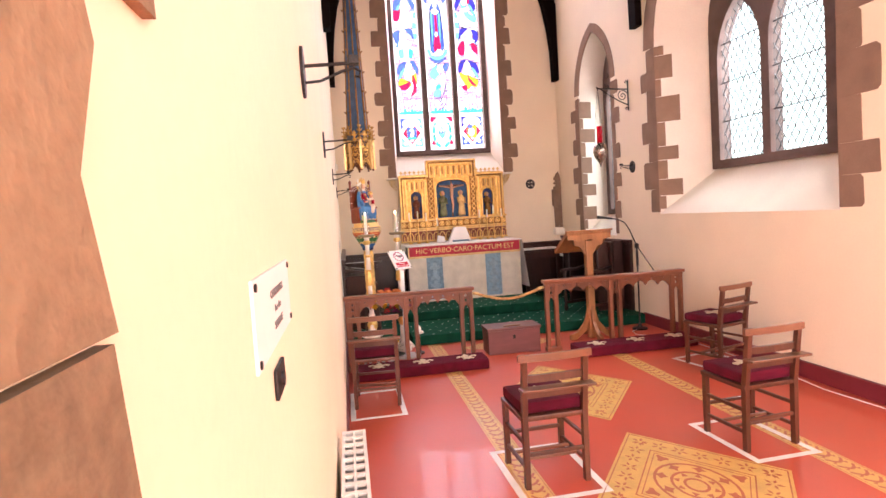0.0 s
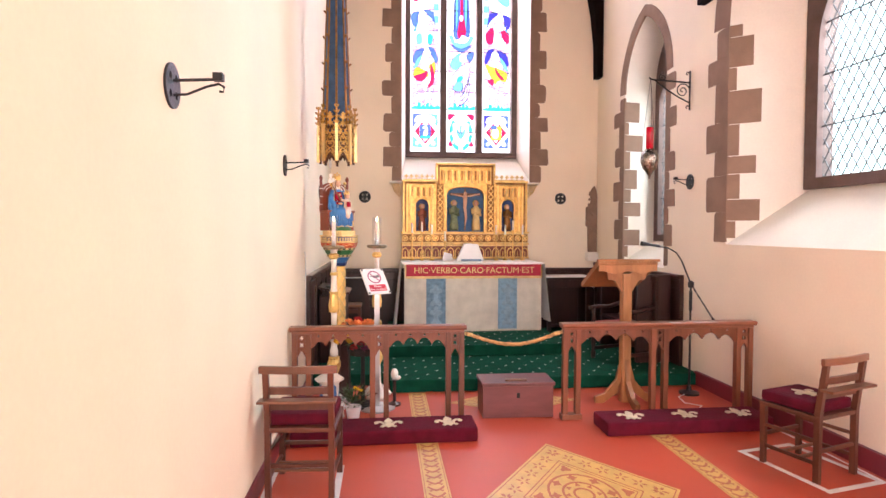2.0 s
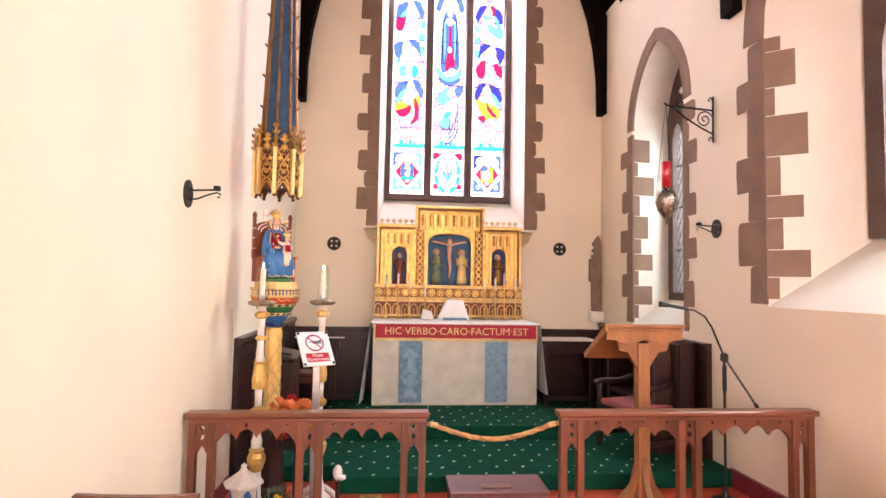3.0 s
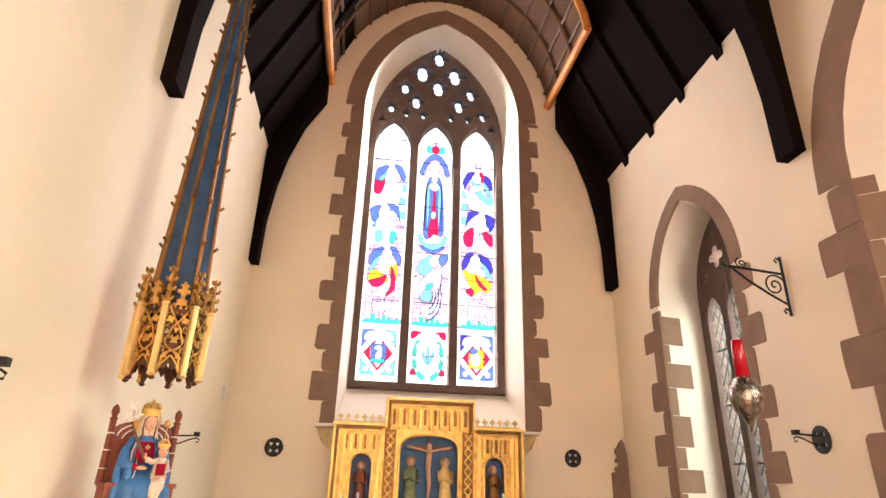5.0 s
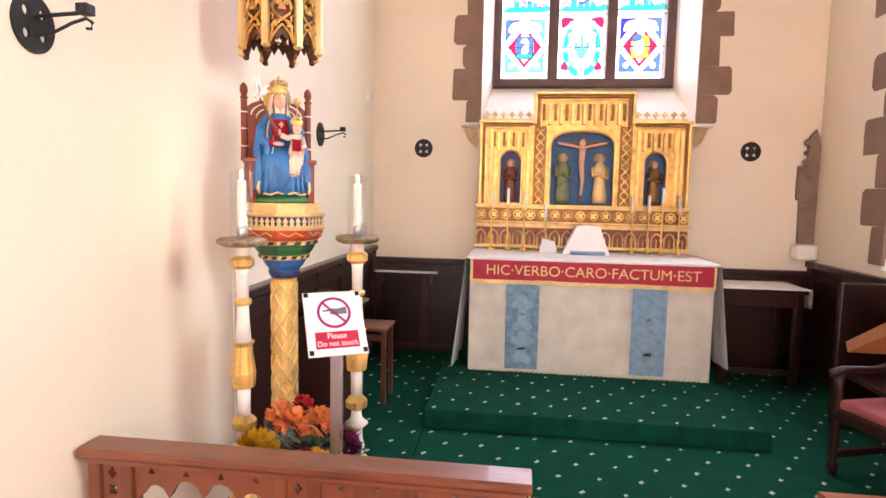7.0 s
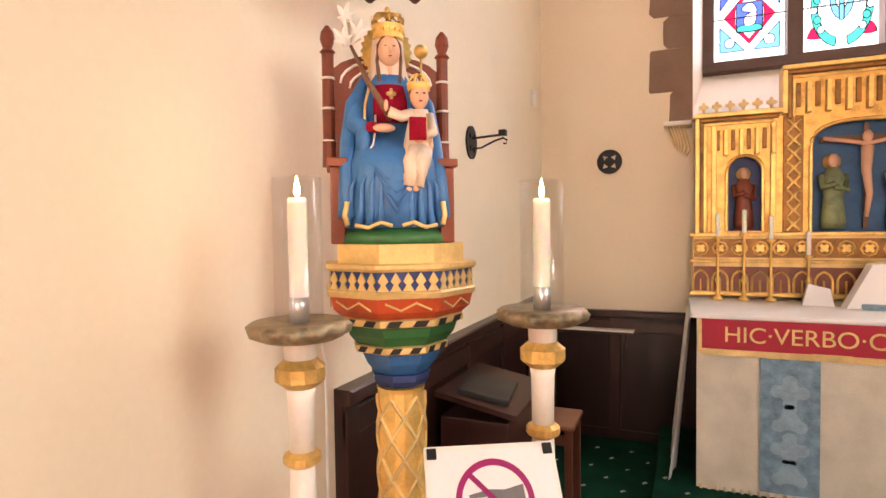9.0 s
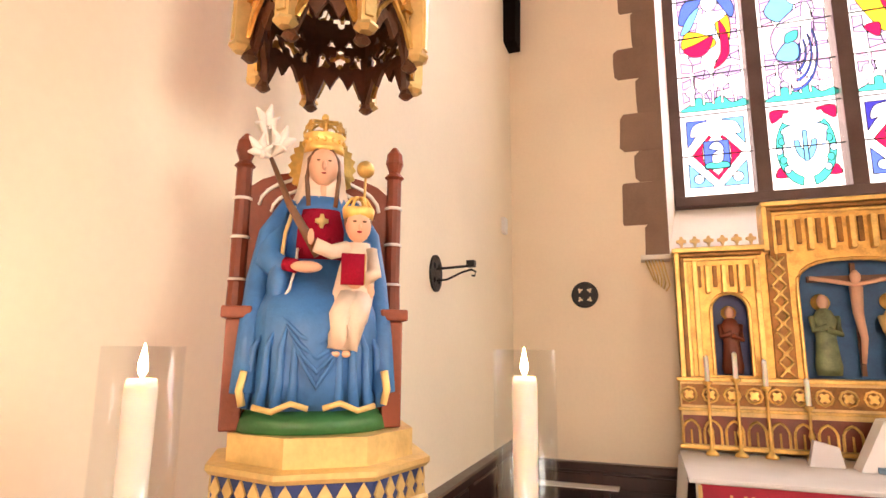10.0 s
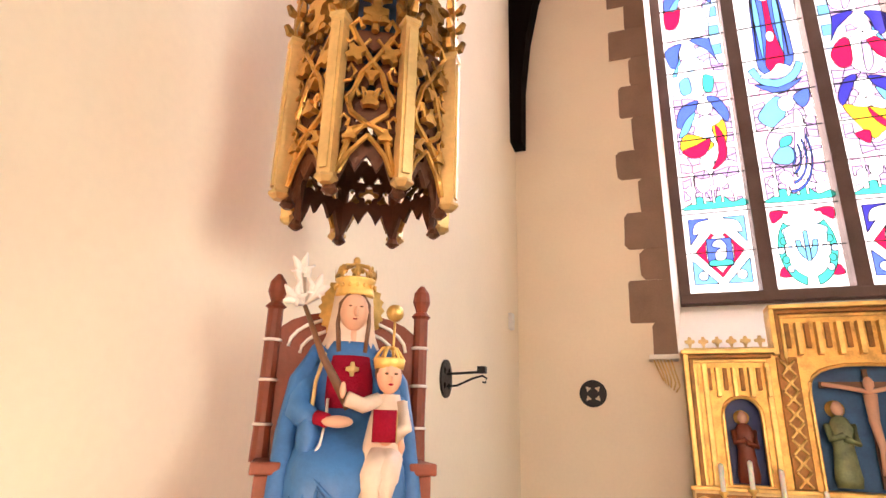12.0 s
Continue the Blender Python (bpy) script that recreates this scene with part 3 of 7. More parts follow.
def glass_design(li, rnd):
    """Shapes of one light from back to front: (outline in s and t, colour)."""
    S = []
    oval = lambda s, t, r, c, k=1.0, n=16: S.append((ring_pts(s, t, r, k, n), c))
    soft = lambda pts, c: S.append((soft_pts(pts), c))
    flat = lambda pts, c: S.append((list(pts), c))
    band = lambda s, t, r0, r1, k, a0, a1, c: S.append((arc_band(s, t, r0, r1, k, a0, a1), c))
    m = 1 if li < 2 else -1
    # uneven ground pieces between the white borders
    nu, nv = 5, 38
    G = {}
    for j in range(nv + 1):
        for i in range(nu + 1):
            G[i, j] = (-0.86 + 1.72 * i / nu + (rnd.uniform(-0.11, 0.11) if 0 < i < nu else 0), 0.2 + 0.64 * j / nv + (rnd.uniform(-0.006, 0.006) if 0 < j < nv else 0))
    for j in range(nv):
        for i in range(nu):
            t = 0.2 + 0.64 * (j + 0.5) / nv
            low = ("lilac", "lilac", "pink", "white") if t < 0.5 else ("white", "pale", "lilac", "white", "pink")
            if li == 1 and t > 0.5:
                low = ("white",)
            flat((G[i, j], G[i + 1, j], G[i + 1, j + 1], G[i, j + 1]), rnd.choice(low))
    # heraldic panel
    if li == 1:
        flat(((-0.86, 0.018), (0.86, 0.018), (0.86, 0.175), (-0.86, 0.175)), "white")
        for s in (-1, 1):
            soft(((s * 0.84, 0.172), (s * 0.35, 0.17), (s * 0.55, 0.158), (s * 0.82, 0.146)), "red")
            soft(((s * 0.84, 0.03), (s * 0.5, 0.03), (s * 0.72, 0.05)), "red")
            band(0, 0.088, 0.60, 0.78, 1.45, 90 - s * 35, 90 - s * 168, "teal")
            for q in range(5):
                oval(s * (0.70 - 0.09 * abs(q - 2)), 0.045 + 0.02 * q, 0.10, "teal" if q % 2 else "pale", 1.2, 8)
        soft(((-0.5, 0.135), (0.5, 0.135), (0.47, 0.08), (0.2, 0.045), (0, 0.036), (-0.2, 0.045), (-0.47, 0.08)), "pale")
        soft(((-0.42, 0.13), (0.42, 0.13), (0.38, 0.085), (0, 0.046), (-0.38, 0.085)), "white")
        band(0, 0.105, 0.16, 0.30, 2.0, 180, 360, "sky")
        flat(((-0.06, 0.06), (0.06, 0.06), (0.06, 0.125), (-0.06, 0.125)), "sky")
        soft(((-0.45, 0.14), (-0.5, 0.165), (-0.2, 0.16), (0, 0.17), (0.2, 0.16), (0.5, 0.165), (0.45, 0.14)), "white")
    else:
        corner, deep = ("sky", "blue") if li == 0 else ("blue", "navy")
        flat(((-0.86, 0.018), (0.86, 0.018), (0.86, 0.175), (-0.86, 0.175)), "white")
        for s in (-1, 1):
            flat(((s * 0.82, 0.022), (s * 0.82, 0.075), (s * 0.12, 0.022)), corner)
            flat(((s * 0.82, 0.17), (s * 0.82, 0.11), (s * 0.2, 0.17)), deep if s < 0 else corner)
            oval(s * 0.55, 0.04, 0.15, "pale" if s < 0 else "white", 1.0, 10)
            soft(((s * 0.2, 0.165), (s * 0.6, 0.16), (s * 0.72, 0.135), (s * 0.45, 0.14)), "white")
        flat(((0, 0.035), (0.7, 0.093), (0, 0.15), (-0.7, 0.093)), "red")
        flat(((0, 0.045), (0.4, 0.078), (0.4, 0.108), (0, 0.14), (-0.4, 0.108), (-0.4, 0.078)), "white")
        flat(((-0.36, 0.06), (0.36, 0.06), (0.36, 0.122), (-0.36, 0.122)), "blue" if li == 0 else "gold")
        if li == 0:
            soft(((-0.3, 0.062), (0.3, 0.062), (0.26, 0.074), (-0.26, 0.074)), "teal")
            soft(((-0.12, 0.074), (0.14, 0.076), (0.18, 0.10), (-0.10, 0.094)), "white")
            soft(((-0.2, 0.105), (0.2, 0.10), (0.1, 0.118), (-0.1, 0.118)), "pale")
        else:
            oval(-0.05, 0.09, 0.26, "white", 1.3)
            soft(((-0.3, 0.108), (0.0, 0.11), (0.02, 0.124), (-0.3, 0.124)), "blue")
        oval(0.02, 0.148, 0.27, "white", 1.1)
    flat(((-0.9, 0.178), (0.9, 0.178), (0.9, 0.192), (-0.9, 0.192)), "white")
    # turf with round-headed flowers
    soft(((-0.88, 0.193), (0.88, 0.193), (0.88, 0.21), (0.55, 0.204), (0.25, 0.222), (-0.1, 0.208), (-0.4, 0.223), (-0.7, 0.206)), "teal")
    for s, t, r in ((-0.62, 0.238, 0.15), (-0.25, 0.247, 0.19), (0.28, 0.256, 0.20), (0.66, 0.242, 0.16), (0.02, 0.282, 0.09), (-0.55, 0.276, 0.08)):
        flat(((s - 0.035, 0.205), (s + 0.035, 0.205), (s + 0.035, t), (s - 0.035, t)), "white")
        oval(s, t, r, "white", 1.15)
    if li == 1:
        # low kneeling group
        soft(((-0.75, 0.40), (-0.2, 0.445), (0.1, 0.43), (0.0, 0.39), (-0.4, 0.37)), "sky")
        soft(((0.35, 0.44), (0.8, 0.455), (0.78, 0.425), (0.55, 0.41)), "blue")
        soft(((-0.62, 0.34), (-0.1, 0.385), (0.4, 0.40), (0.55, 0.36), (0.4, 0.30), (0.0, 0.27), (-0.5, 0.285)), "lilac")
        soft(((0.1, 0.29), (0.42, 0.32), (0.5, 0.39), (0.3, 0.405), (0.2, 0.34)), "white")
        soft(((-0.55, 0.29), (-0.1, 0.277), (0.15, 0.30), (-0.15, 0.325)), "sky")
        soft(((-0.45, 0.36), (0.2, 0.352), (0.6, 0.365), (0.2, 0.375)), "white")
        soft(((-0.25, 0.32), (0.05, 0.325), (0.1, 0.345), (-0.2, 0.34)), "teal")
        for q in range(4):
            band(-0.1, 0.30, 0.2 + 0.15 * q, 0.24 + 0.15 * q, 1.8, 300 - 12 * q, 360 + 30, "blue")
        oval(0.12, 0.425, 0.24, "white", 1.15)
        # crowned figure in a pointed oval glory
        band(0, 0.55, 0.66, 0.88, 1.3, 200, 340, "sky")
        soft(((-0.7, 0.482), (0, 0.452), (0.7, 0.482), (0.3, 0.475), (0, 0.468), (-0.3, 0.475)), "blue")
        band(0, 0.72, 0.70, 0.92, 2.2, 22, 158, "blue")
        band(0, 0.715, 0.52, 0.68, 2.2, 30, 150, "lilac")
        soft(((-0.48, 0.52), (-0.5, 0.62), (-0.42, 0.73), (-0.2, 0.765), (0.2, 0.765), (0.42, 0.73), (0.55, 0.62), (0.55, 0.53), (0.0, 0.508)), "blue")
        for s in (-1, 1):
            soft(((s * 0.30, 0.54), (s * 0.22, 0.66), (s * 0.30, 0.74), (s * 0.40, 0.66)), "sky")
            flat(((s * 0.44, 0.55), (s * 0.40, 0.72), (s * 0.42, 0.72), (s * 0.47, 0.55)), "navy")
        soft(((-0.05, 0.73), (0.08, 0.73), (0.14, 0.62), (0.32, 0.54), (0.0, 0.512), (-0.26, 0.53), (-0.08, 0.62)), "red")
        oval(0.0, 0.605, 0.13, "white", 1.6, 12)
        soft(((-0.5, 0.50), (-0.1, 0.515), (0.1, 0.53), (0.5, 0.512), (0.2, 0.494), (-0.2, 0.494)), "white")
        soft(((-0.32, 0.725), (0.0, 0.705), (0.3, 0.722), (0.0, 0.74)), "white")
        oval(0.0, 0.755, 0.17, "white", 1.2)
        oval(0.0, 0.81, 0.34, "pink", 1.1)
        oval(0.0, 0.805, 0.26, "white", 1.15)
        for s in (-1, 1):
            soft(((s * 0.15, 0.866), (s * 0.5, 0.868), (s * 0.46, 0.90), (s * 0.2, 0.89)), "teal")
        soft(((-0.16, 0.868), (0.16, 0.868), (0.2, 0.89), (0.0, 0.902), (-0.2, 0.89)), "red")
        oval(0.0, 0.91, 0.09, "lilac", 1.0, 10)
    else:
        dark = "blue" if li == 0 else "navy"
        # three stacked angels
        for t0, hs in ((0.315, 0.1), (0.478, -0.2), (0.645, 0.05)):
            hs = hs * m
            soft(((hs - m * 0.2, t0 + 0.15), (hs - m * 0.75, t0 + 0.135), (-m * 0.84, t0 + 0.09), (-m * 0.6, t0 + 0.085), (hs - m * 0.3, t0 + 0.125)), dark)
            soft(((hs - m * 0.3, t0 + 0.12), (-m * 0.55, t0 + 0.10), (-m * 0.8, t0 + 0.06), (-m * 0.5, t0 + 0.07)), "sky")
            soft(((hs + m * 0.1, t0 + 0.155), (m * 0.55, t0 + 0.15), (m * 0.82, t0 + 0.11), (m * 0.72, t0 + 0.085), (m * 0.42, t0 + 0.12)), dark)
            soft(((hs - 0.25, t0 + 0.10), (hs + 0.25, t0 + 0.10), (hs + 0.5, t0 + 0.03), (hs + 0.1, t0 - 0.01), (hs - 0.5, t0 + 0.02)), "white")
            soft(((hs - 0.05, t0 + 0.09), (hs + 0.1, t0 + 0.09), (hs + 0.14, t0 + 0.02), (hs - 0.12, t0 + 0.0)), "pale" if li == 0 else "lilac")
        if li == 0:
            soft(((-0.8, 0.355), (-0.55, 0.38), (0.1, 0.36), (0.2, 0.34), (-0.3, 0.325), (-0.7, 0.335)), "gold")
            soft(((-0.75, 0.338), (-0.3, 0.35), (0.15, 0.362), (-0.05, 0.325), (-0.45, 0.318)), "red")
            soft(((0.25, 0.395), (0.62, 0.405), (0.66, 0.36), (0.45, 0.33)), "gold")
            soft(((0.35, 0.395), (0.58, 0.36), (0.55, 0.31), (0.1, 0.285), (0.35, 0.325)), "red")
            soft(((-0.6, 0.52), (-0.3, 0.53), (-0.25, 0.49), (-0.55, 0.485)), "sky")
            soft(((0.2, 0.53), (0.5, 0.52), (0.4, 0.485), (0.15, 0.49)), "teal")
            soft(((-0.84, 0.725), (-0.5, 0.725), (-0.28, 0.735), (-0.38, 0.69), (-0.6, 0.672), (-0.84, 0.68)), "red")
            soft(((0.2, 0.72), (0.45, 0.735), (0.35, 0.69), (0.1, 0.68)), "pink")
        else:
            soft(((-0.75, 0.40), (-0.3, 0.395), (0.3, 0.38), (0.75, 0.36), (0.6, 0.325), (0.2, 0.33), (-0.1, 0.315), (-0.4, 0.345)), "gold")
            soft(((-0.1, 0.39), (0.15, 0.365), (0.55, 0.335), (0.3, 0.335), (0.0, 0.36)), "red")
            soft(((-0.6, 0.33), (-0.2, 0.335), (-0.25, 0.305)), "red")
            soft(((-0.78, 0.53), (-0.45, 0.565), (-0.2, 0.56), (-0.25, 0.50), (-0.6, 0.495)), "red")
            soft(((0.2, 0.575), (0.42, 0.565), (0.82, 0.535), (0.8, 0.50), (0.45, 0.515)), "red")
            soft(((-0.35, 0.765), (-0.05, 0.77), (0.3, 0.71), (0.82, 0.70), (0.8, 0.665), (0.3, 0.675), (-0.1, 0.71)), "sky")
            soft(((0.1, 0.80), (0.3, 0.80), (0.36, 0.77), (0.2, 0.76)), "red")
        for t0, hs in ((0.315, 0.1), (0.478, -0.2), (0.645, 0.05)):
            soft(((hs * m - 0.4, t0 + 0.085), (hs * m + 0.0, t0 + 0.075), (hs * m + 0.45, t0 + 0.09), (hs * m + 0.1, t0 + 0.098)), "white")
            oval(hs * m, t0 + 0.128, 0.25, "white", 1.1)
        # edge of the central glory
        for q in range(7):
            t = 0.555 + q * 0.027
            b = 0.10 + 0.30 * math.sin(math.pi * (q + 0.5) / 7)
            e = 0.10 + 0.30 * math.sin(math.pi * (q + 1.5) / 7) if q < 6 else 0.1
            flat(((m * 0.88, t), (m * 0.88, t + 0.027), (m * (0.86 - e * 0.8), t + 0.027), (m * (0.86 - b * 0.8), t)), "sky" if q % 2 else "pale")
    # pale canopy work in the head
    for s in (-0.6, 0, 0.6):
        flat(((s - 0.16, 0.862 if li != 1 else 0.915), (s + 0.16, 0.862 if li != 1 else 0.915), (s + 0.12, 0.925), (s, 0.945), (s - 0.12, 0.925)), "pale" if s else "white")
    return S


def stained(li, outline, parent, y):
    """One light: glass pieces cut along the drawn shapes, with leads on their edges."""
    rnd = random.Random(20 + li)
    u0, u1 = min(p[0] for p in outline), max(p[0] for p in outline)
    v0, v1 = min(p[1] for p in outline), max(p[1] for p in outline)
    at = lambda p: Vector((u0 + (p[0] + 1) * (u1 - u0) / 2, v0 + p[1] * (v1 - v0)))
    bars = [v0 + (v1 - v0) * j / 11 for j in range(12)]
    shapes = [([Vector((u0, a)), Vector((u1, a)), Vector((u1, b)), Vector((u0, b))], "white") for a, b in zip(bars, bars[1:])]
    shapes += [([at(p) for p in pts], col) for pts, col in glass_design(li, rnd)]
    verts, faces = [], []
    for pts, col in shapes:
        if sum(p.x * q.y - q.x * p.y for p, q in zip(pts, pts[1:] + pts[:1])) < 0:
            pts = pts[::-1]
        faces.append(list(range(len(verts), len(verts) + len(pts))))
        verts += pts
    ov, oe, of, _v, _e, _f = delaunay_2d_cdt(verts, [], faces, 1, 1e-5)
    bounds = [(min(p.x for p in s), max(p.x for p in s), min(p.y for p in s), max(p.y for p in s)) for s, col in shapes]
    pieces, edge = {}, {}
    for f in of:
        c = sum((ov[i] for i in f), Vector((0, 0))) / len(f)
        if not inside(c.x, c.y, outline):
            continue
        top = 0
        for k in range(len(shapes) - 1, -1, -1):
            x0, x1, y0, y1 = bounds[k]
            if x0 <= c.x <= x1 and y0 <= c.y <= y1 and inside(c.x, c.y, shapes[k][0]):
                top = k
                break
        bar = min(10, int((c.y - v0) / (v1 - v0) * 11))
        pieces.setdefault((top, bar), []).append(f)
        for a, b in zip(f, list(f[1:]) + [f[0]]):
            edge.setdefault((min(a, b), max(a, b)), []).append((top, bar))
    for (top, bar), fs in pieces.items():
        gm = bmesh.new()
        vv = {i: gm.verts.new((ov[i].x, y + 0.003, ov[i].y)) for i in sorted({i for f in fs for i in f})}
        for f in fs:
            gm.faces.new([vv[i] for i in f])
        part("glass_piece", gm, GM[shapes[top][1]], parent)
    lm = bmesh.new()
    for (a, b), ids in edge.items():
        if len(set(ids)) < 2:
            continue
        pa, pb = ov[a], ov[b]
        d = pb - pa
        if d.length < 1e-6:
            continue
        pale = all(shapes[i[0]][1] in ("white", "pale", "pink") for i in ids)
        n = Vector((-d.y, d.x)).normalized() * (0.0018 if pale else 0.0038)
        lm.faces.new([lm.verts.new((p.x, y, p.y)) for p in (pa - n, pb - n, pb + n, pa + n)])
    part("lead_cames", lm, "lead", parent)["kind"] = "stuff"
    for v in bars[1:-1]:
        if inside((u0 + u1) / 2, v, outline):
            part("saddle_bar", B(u0, u1, y - 0.012, y - 0.004, v - 0.004, v + 0.004), "lead", parent)


for i, o in enumerate(LT):
    stained(i, o, win1, 8.62)
bm = bmesh.new()
for f in FO:
    vs = [bm.verts.new((u, 8.63, v)) for u, v in foil(f[0], f[1], f[2] * 1.05, *f[3:])]
    bm.faces.new(vs)
part("tracery_glass", bm, GM["pale"], win1)


def leaded(parent, outline, x, dv=0.16):
    """Diamond quarry glazing: one clear pane and its lattice of leads."""
    bm = bmesh.new()
    bm.faces.new([bm.verts.new((x, u, v)) for u, v in outline])
    part("pane", bm, "quarry", parent)
    u0, u1 = min(p[0] for p in outline), max(p[0] for p in outline)
    v0, v1 = min(p[1] for p in outline), max(p[1] for p in outline)
    du = dv * 0.62
    bm = bmesh.new()
    for s in (1, -1):
        k = -60
        while k < 120:
            # line v = v0 + k*dv + s*(u-u0)*dv/du, cut to the outline in short runs
            run = []
            for q in range(61):
                u = u0 + (u1 - u0) * q / 60
                v = v0 + k * dv + s * (u - u0) * dv / du
                if v0 <= v <= v1 and inside(u, v, outline):
                    run.append((u, v))
                elif len(run) > 1:
                    break
                else:
                    run = []
            if len(run) > 1:
                a, b = run[0], run[-1]
                d = Vector((b[0] - a[0], b[1] - a[1])).normalized() * 0.003
                n = Vector((-d.y, d.x))
                box_pts = [(a[0] + n.x, a[1] + n.y), (a[0] - n.x, a[1] - n.y), (b[0] - n.x, b[1] - n.y), (b[0] + n.x, b[1] + n.y)]
                prism(bm, box_pts, SOUTH(x), -0.006, 0.004)
            k += 1
    for v in [v0 + (v1 - v0) * i / 4 for i in range(1, 4)]:
        prism(bm, [(u0, v - 0.006), (u1, v - 0.006), (u1, v + 0.006), (u0, v + 0.006)], SOUTH(x), -0.014, -0.006)
    part("lead_lattice", bm, "lead", parent)


win2 = empty("window_2", pose(0, 0, 0), "narrow arched window with diamond leaded clear glass", "window", kind="structure")
L2, w2 = lights_frame(win2, 6.26, 7.06, 1.62, 3.50, 2, 4.48, SOUTH(4.70), "greystone", mull=0.09, edge=0.115, foils=[(6.66, 4.06, 0.12, 4), (6.46, 3.90, 0.055, 3, 1.57), (6.86, 3.90, 0.055, 3, 1.57)], spring=3.75)
for o in L2:
    leaded(win2, o, 4.76)
win3 = empty("window_3", pose(0, 0, 0), "two-light stone window with diamond leaded clear glass", "window", kind="structure")
L3, w3 = lights_frame(win3, 2.28, 4.03, 2.16, 3.45, 2, 4.80, SOUTH(4.68), "greystone", mull=0.12, edge=0.09, foils=[(3.155, 4.32, 0.2, 4), (2.74, 4.12, 0.1, 3, 1.57), (3.57, 4.12, 0.1, 3, 1.57)], spring=3.75)
for o in L3:
    leaded(win3, o, 4.74)
# invented glazing for the opening of the west fill lamp
fill_opening = empty("window_4", pose(0, 0, 0), "wide west window behind the camera", "window", kind="structure")
bm = bmesh.new()
bm.faces.new([bm.verts.new((u, -7.2, v)) for u, v in WF])
part("pane", bm, "quarry", fill_opening)

# pale sky beyond the windows
for nm, pts, col, st in (("backdrop", ((-3, 14, -2), (8, 14, -2), (8, 14, 16), (-3, 14, 16)), (1.0, 0.97, 1.0), 1.0), ("backdrop", ((9, -2, -2), (9, 12, -2), (9, 12, 12), (9, -2, 12)), (0.86, 1.0, 0.97), 0.85)):
    bm = bmesh.new()
    bm.faces.new([bm.verts.new(p) for p in pts])
    tagged(ob_from(nm, bm, glow("sky_backdrop", col, st)), "pale overcast sky outside the windows", "backdrop", kind="structure")


def reveal_stones(parent, front, back, z0, z1, seed):
    """Stones that show on a splayed reveal, of uneven depth; front and back are (x, y) of its edges."""
    rnd = random.Random(seed)
    a, b = Vector((*front, 0)), Vector((*back, 0))
    d = (b - a).normalized()
    nn = Vector((d.y, -d.x, 0))
    if nn.y > 0:
        nn = -nn
    z, k = z0, 0
    while z < z1 - 0.05:
        h = min(rnd.uniform(0.16, 0.34), z1 - z)
        w = rnd.uniform(0.20, 0.30) if k % 2 else rnd.uniform(0.07, 0.13)
        bm = bmesh.new()
        p = [a + nn * 0.006 - d * 0.003, a + d * w + nn * 0.006]
        q = [a - nn * 0.01 - d * 0.003, a + d * w - nn * 0.01]
        vs = [bm.verts.new(v + Vector((0, 0, zz))) for zz in (z + 0.003, z + h - 0.004) for v in (p[0], p[1], q[1], q[0])]
        for f in ((0, 1, 2, 3), (4, 5, 6, 7), (0, 1, 5, 4), (1, 2, 6, 5), (2, 3, 7, 6), (3, 0, 4, 7)):
            bm.faces.new([vs[i] for i in f])
        part("stone", bm, "stone", parent)
        z += h
        k += 1


reveal_stones(sw, (4.2, 6.97), (4.82, 7.08), 1.3, 3.5, 31)
reveal_stones(bw, (4.2, 4.52), (4.82, 4.02), 1.6, 3.7, 32)

# ---- altar ----
altar = empty("altar", pose(2.05, 7.0, 0.26), "altar with cream frontal, blue orphreys and a red lettered band", "altar")
part("table", B(-0.93, 0.93, 0.03, 0.72, 0, 0.93, bevel=0.01), "darkwood", altar)


def cloth(u0, u1, v0, v1, to3d, nu=36, nv=10, amp=0.008, freq=4.0, seed=0.0, hem=0.0):
    """A hanging cloth with soft folds that grow towards its hem."""
    bm = bmesh.new()
    g = []
    for side in (0, 1):
        rows = []
        for j in range(nv + 1):
            row = []
            for i in range(nu + 1):
                s, t = i / nu, j / nv
                w = amp * (1 - t * 0.7) * (math.sin(s * freq * 6.283 + seed) + 0.5 * math.sin(s * freq * 14.1 + 2 * seed + t))
                row.append(bm.verts.new(to3d(u0 + (u1 - u0) * s, v0 + (v1 - v0) * t - hem * (1 - t) * abs(math.sin(s * 60)), w + 0.004 * side)))
            rows.append(row)
        g.append(rows)
        for j in range(nv):
            for i in range(nu):
                bm.faces.new((rows[j][i], rows[j][i + 1], rows[j + 1][i + 1], rows[j + 1][i]))
    return bm


FR = lambda u, v, d: (u, -d, v)
part("frontal", cloth(-0.97, 0.97, 0.0, 0.94, FR, amp=0.006, freq=3.2), "frontal", altar, smooth=True)
bm = bmesh.new()
for i in range(48):
    u = -0.95 + i * 0.0404
    tube(bm, [(u, -0.012, 0.02), (u + 0.004, -0.016, -0.002)], 0.009, 5)
part("fringe", bm, "cream", altar)
for cx in (-0.53, 0.48):
    o = part("orphrey", cloth(cx - 0.135, cx + 0.135, 0.03, 0.74, lambda u, v, d: (u, -d - 0.016, v), 8, 8, 0.003, 1), "bluedamask", altar)
    bm = bmesh.new()
    for k, vz in enumerate((0.14, 0.27, 0.42, 0.57)):
        for r0, r1 in ((0.075, 0.085), (0.030, 0.055)):
            pts0 = foil(cx, vz, r1 * 1.1, 4 if k % 2 else 3, 0.5 * math.pi)
            prism(bm, pts0, lambda u, v, d: (u, -d, v), 0.0245 + (0.001 if r1 < 0.08 else 0), 0.0255 + (0.001 if r1 < 0.08 else 0))
    part("woven_figure", bm, "palefigure", o)
band = part("superfrontal", cloth(-0.95, 0.97, 0.775, 0.935, lambda u, v, d: (u, -d - 0.022, v), 40, 4, 0.004, 2.5), "redband", altar, "red silk band with gold Latin lettering", smooth=True)
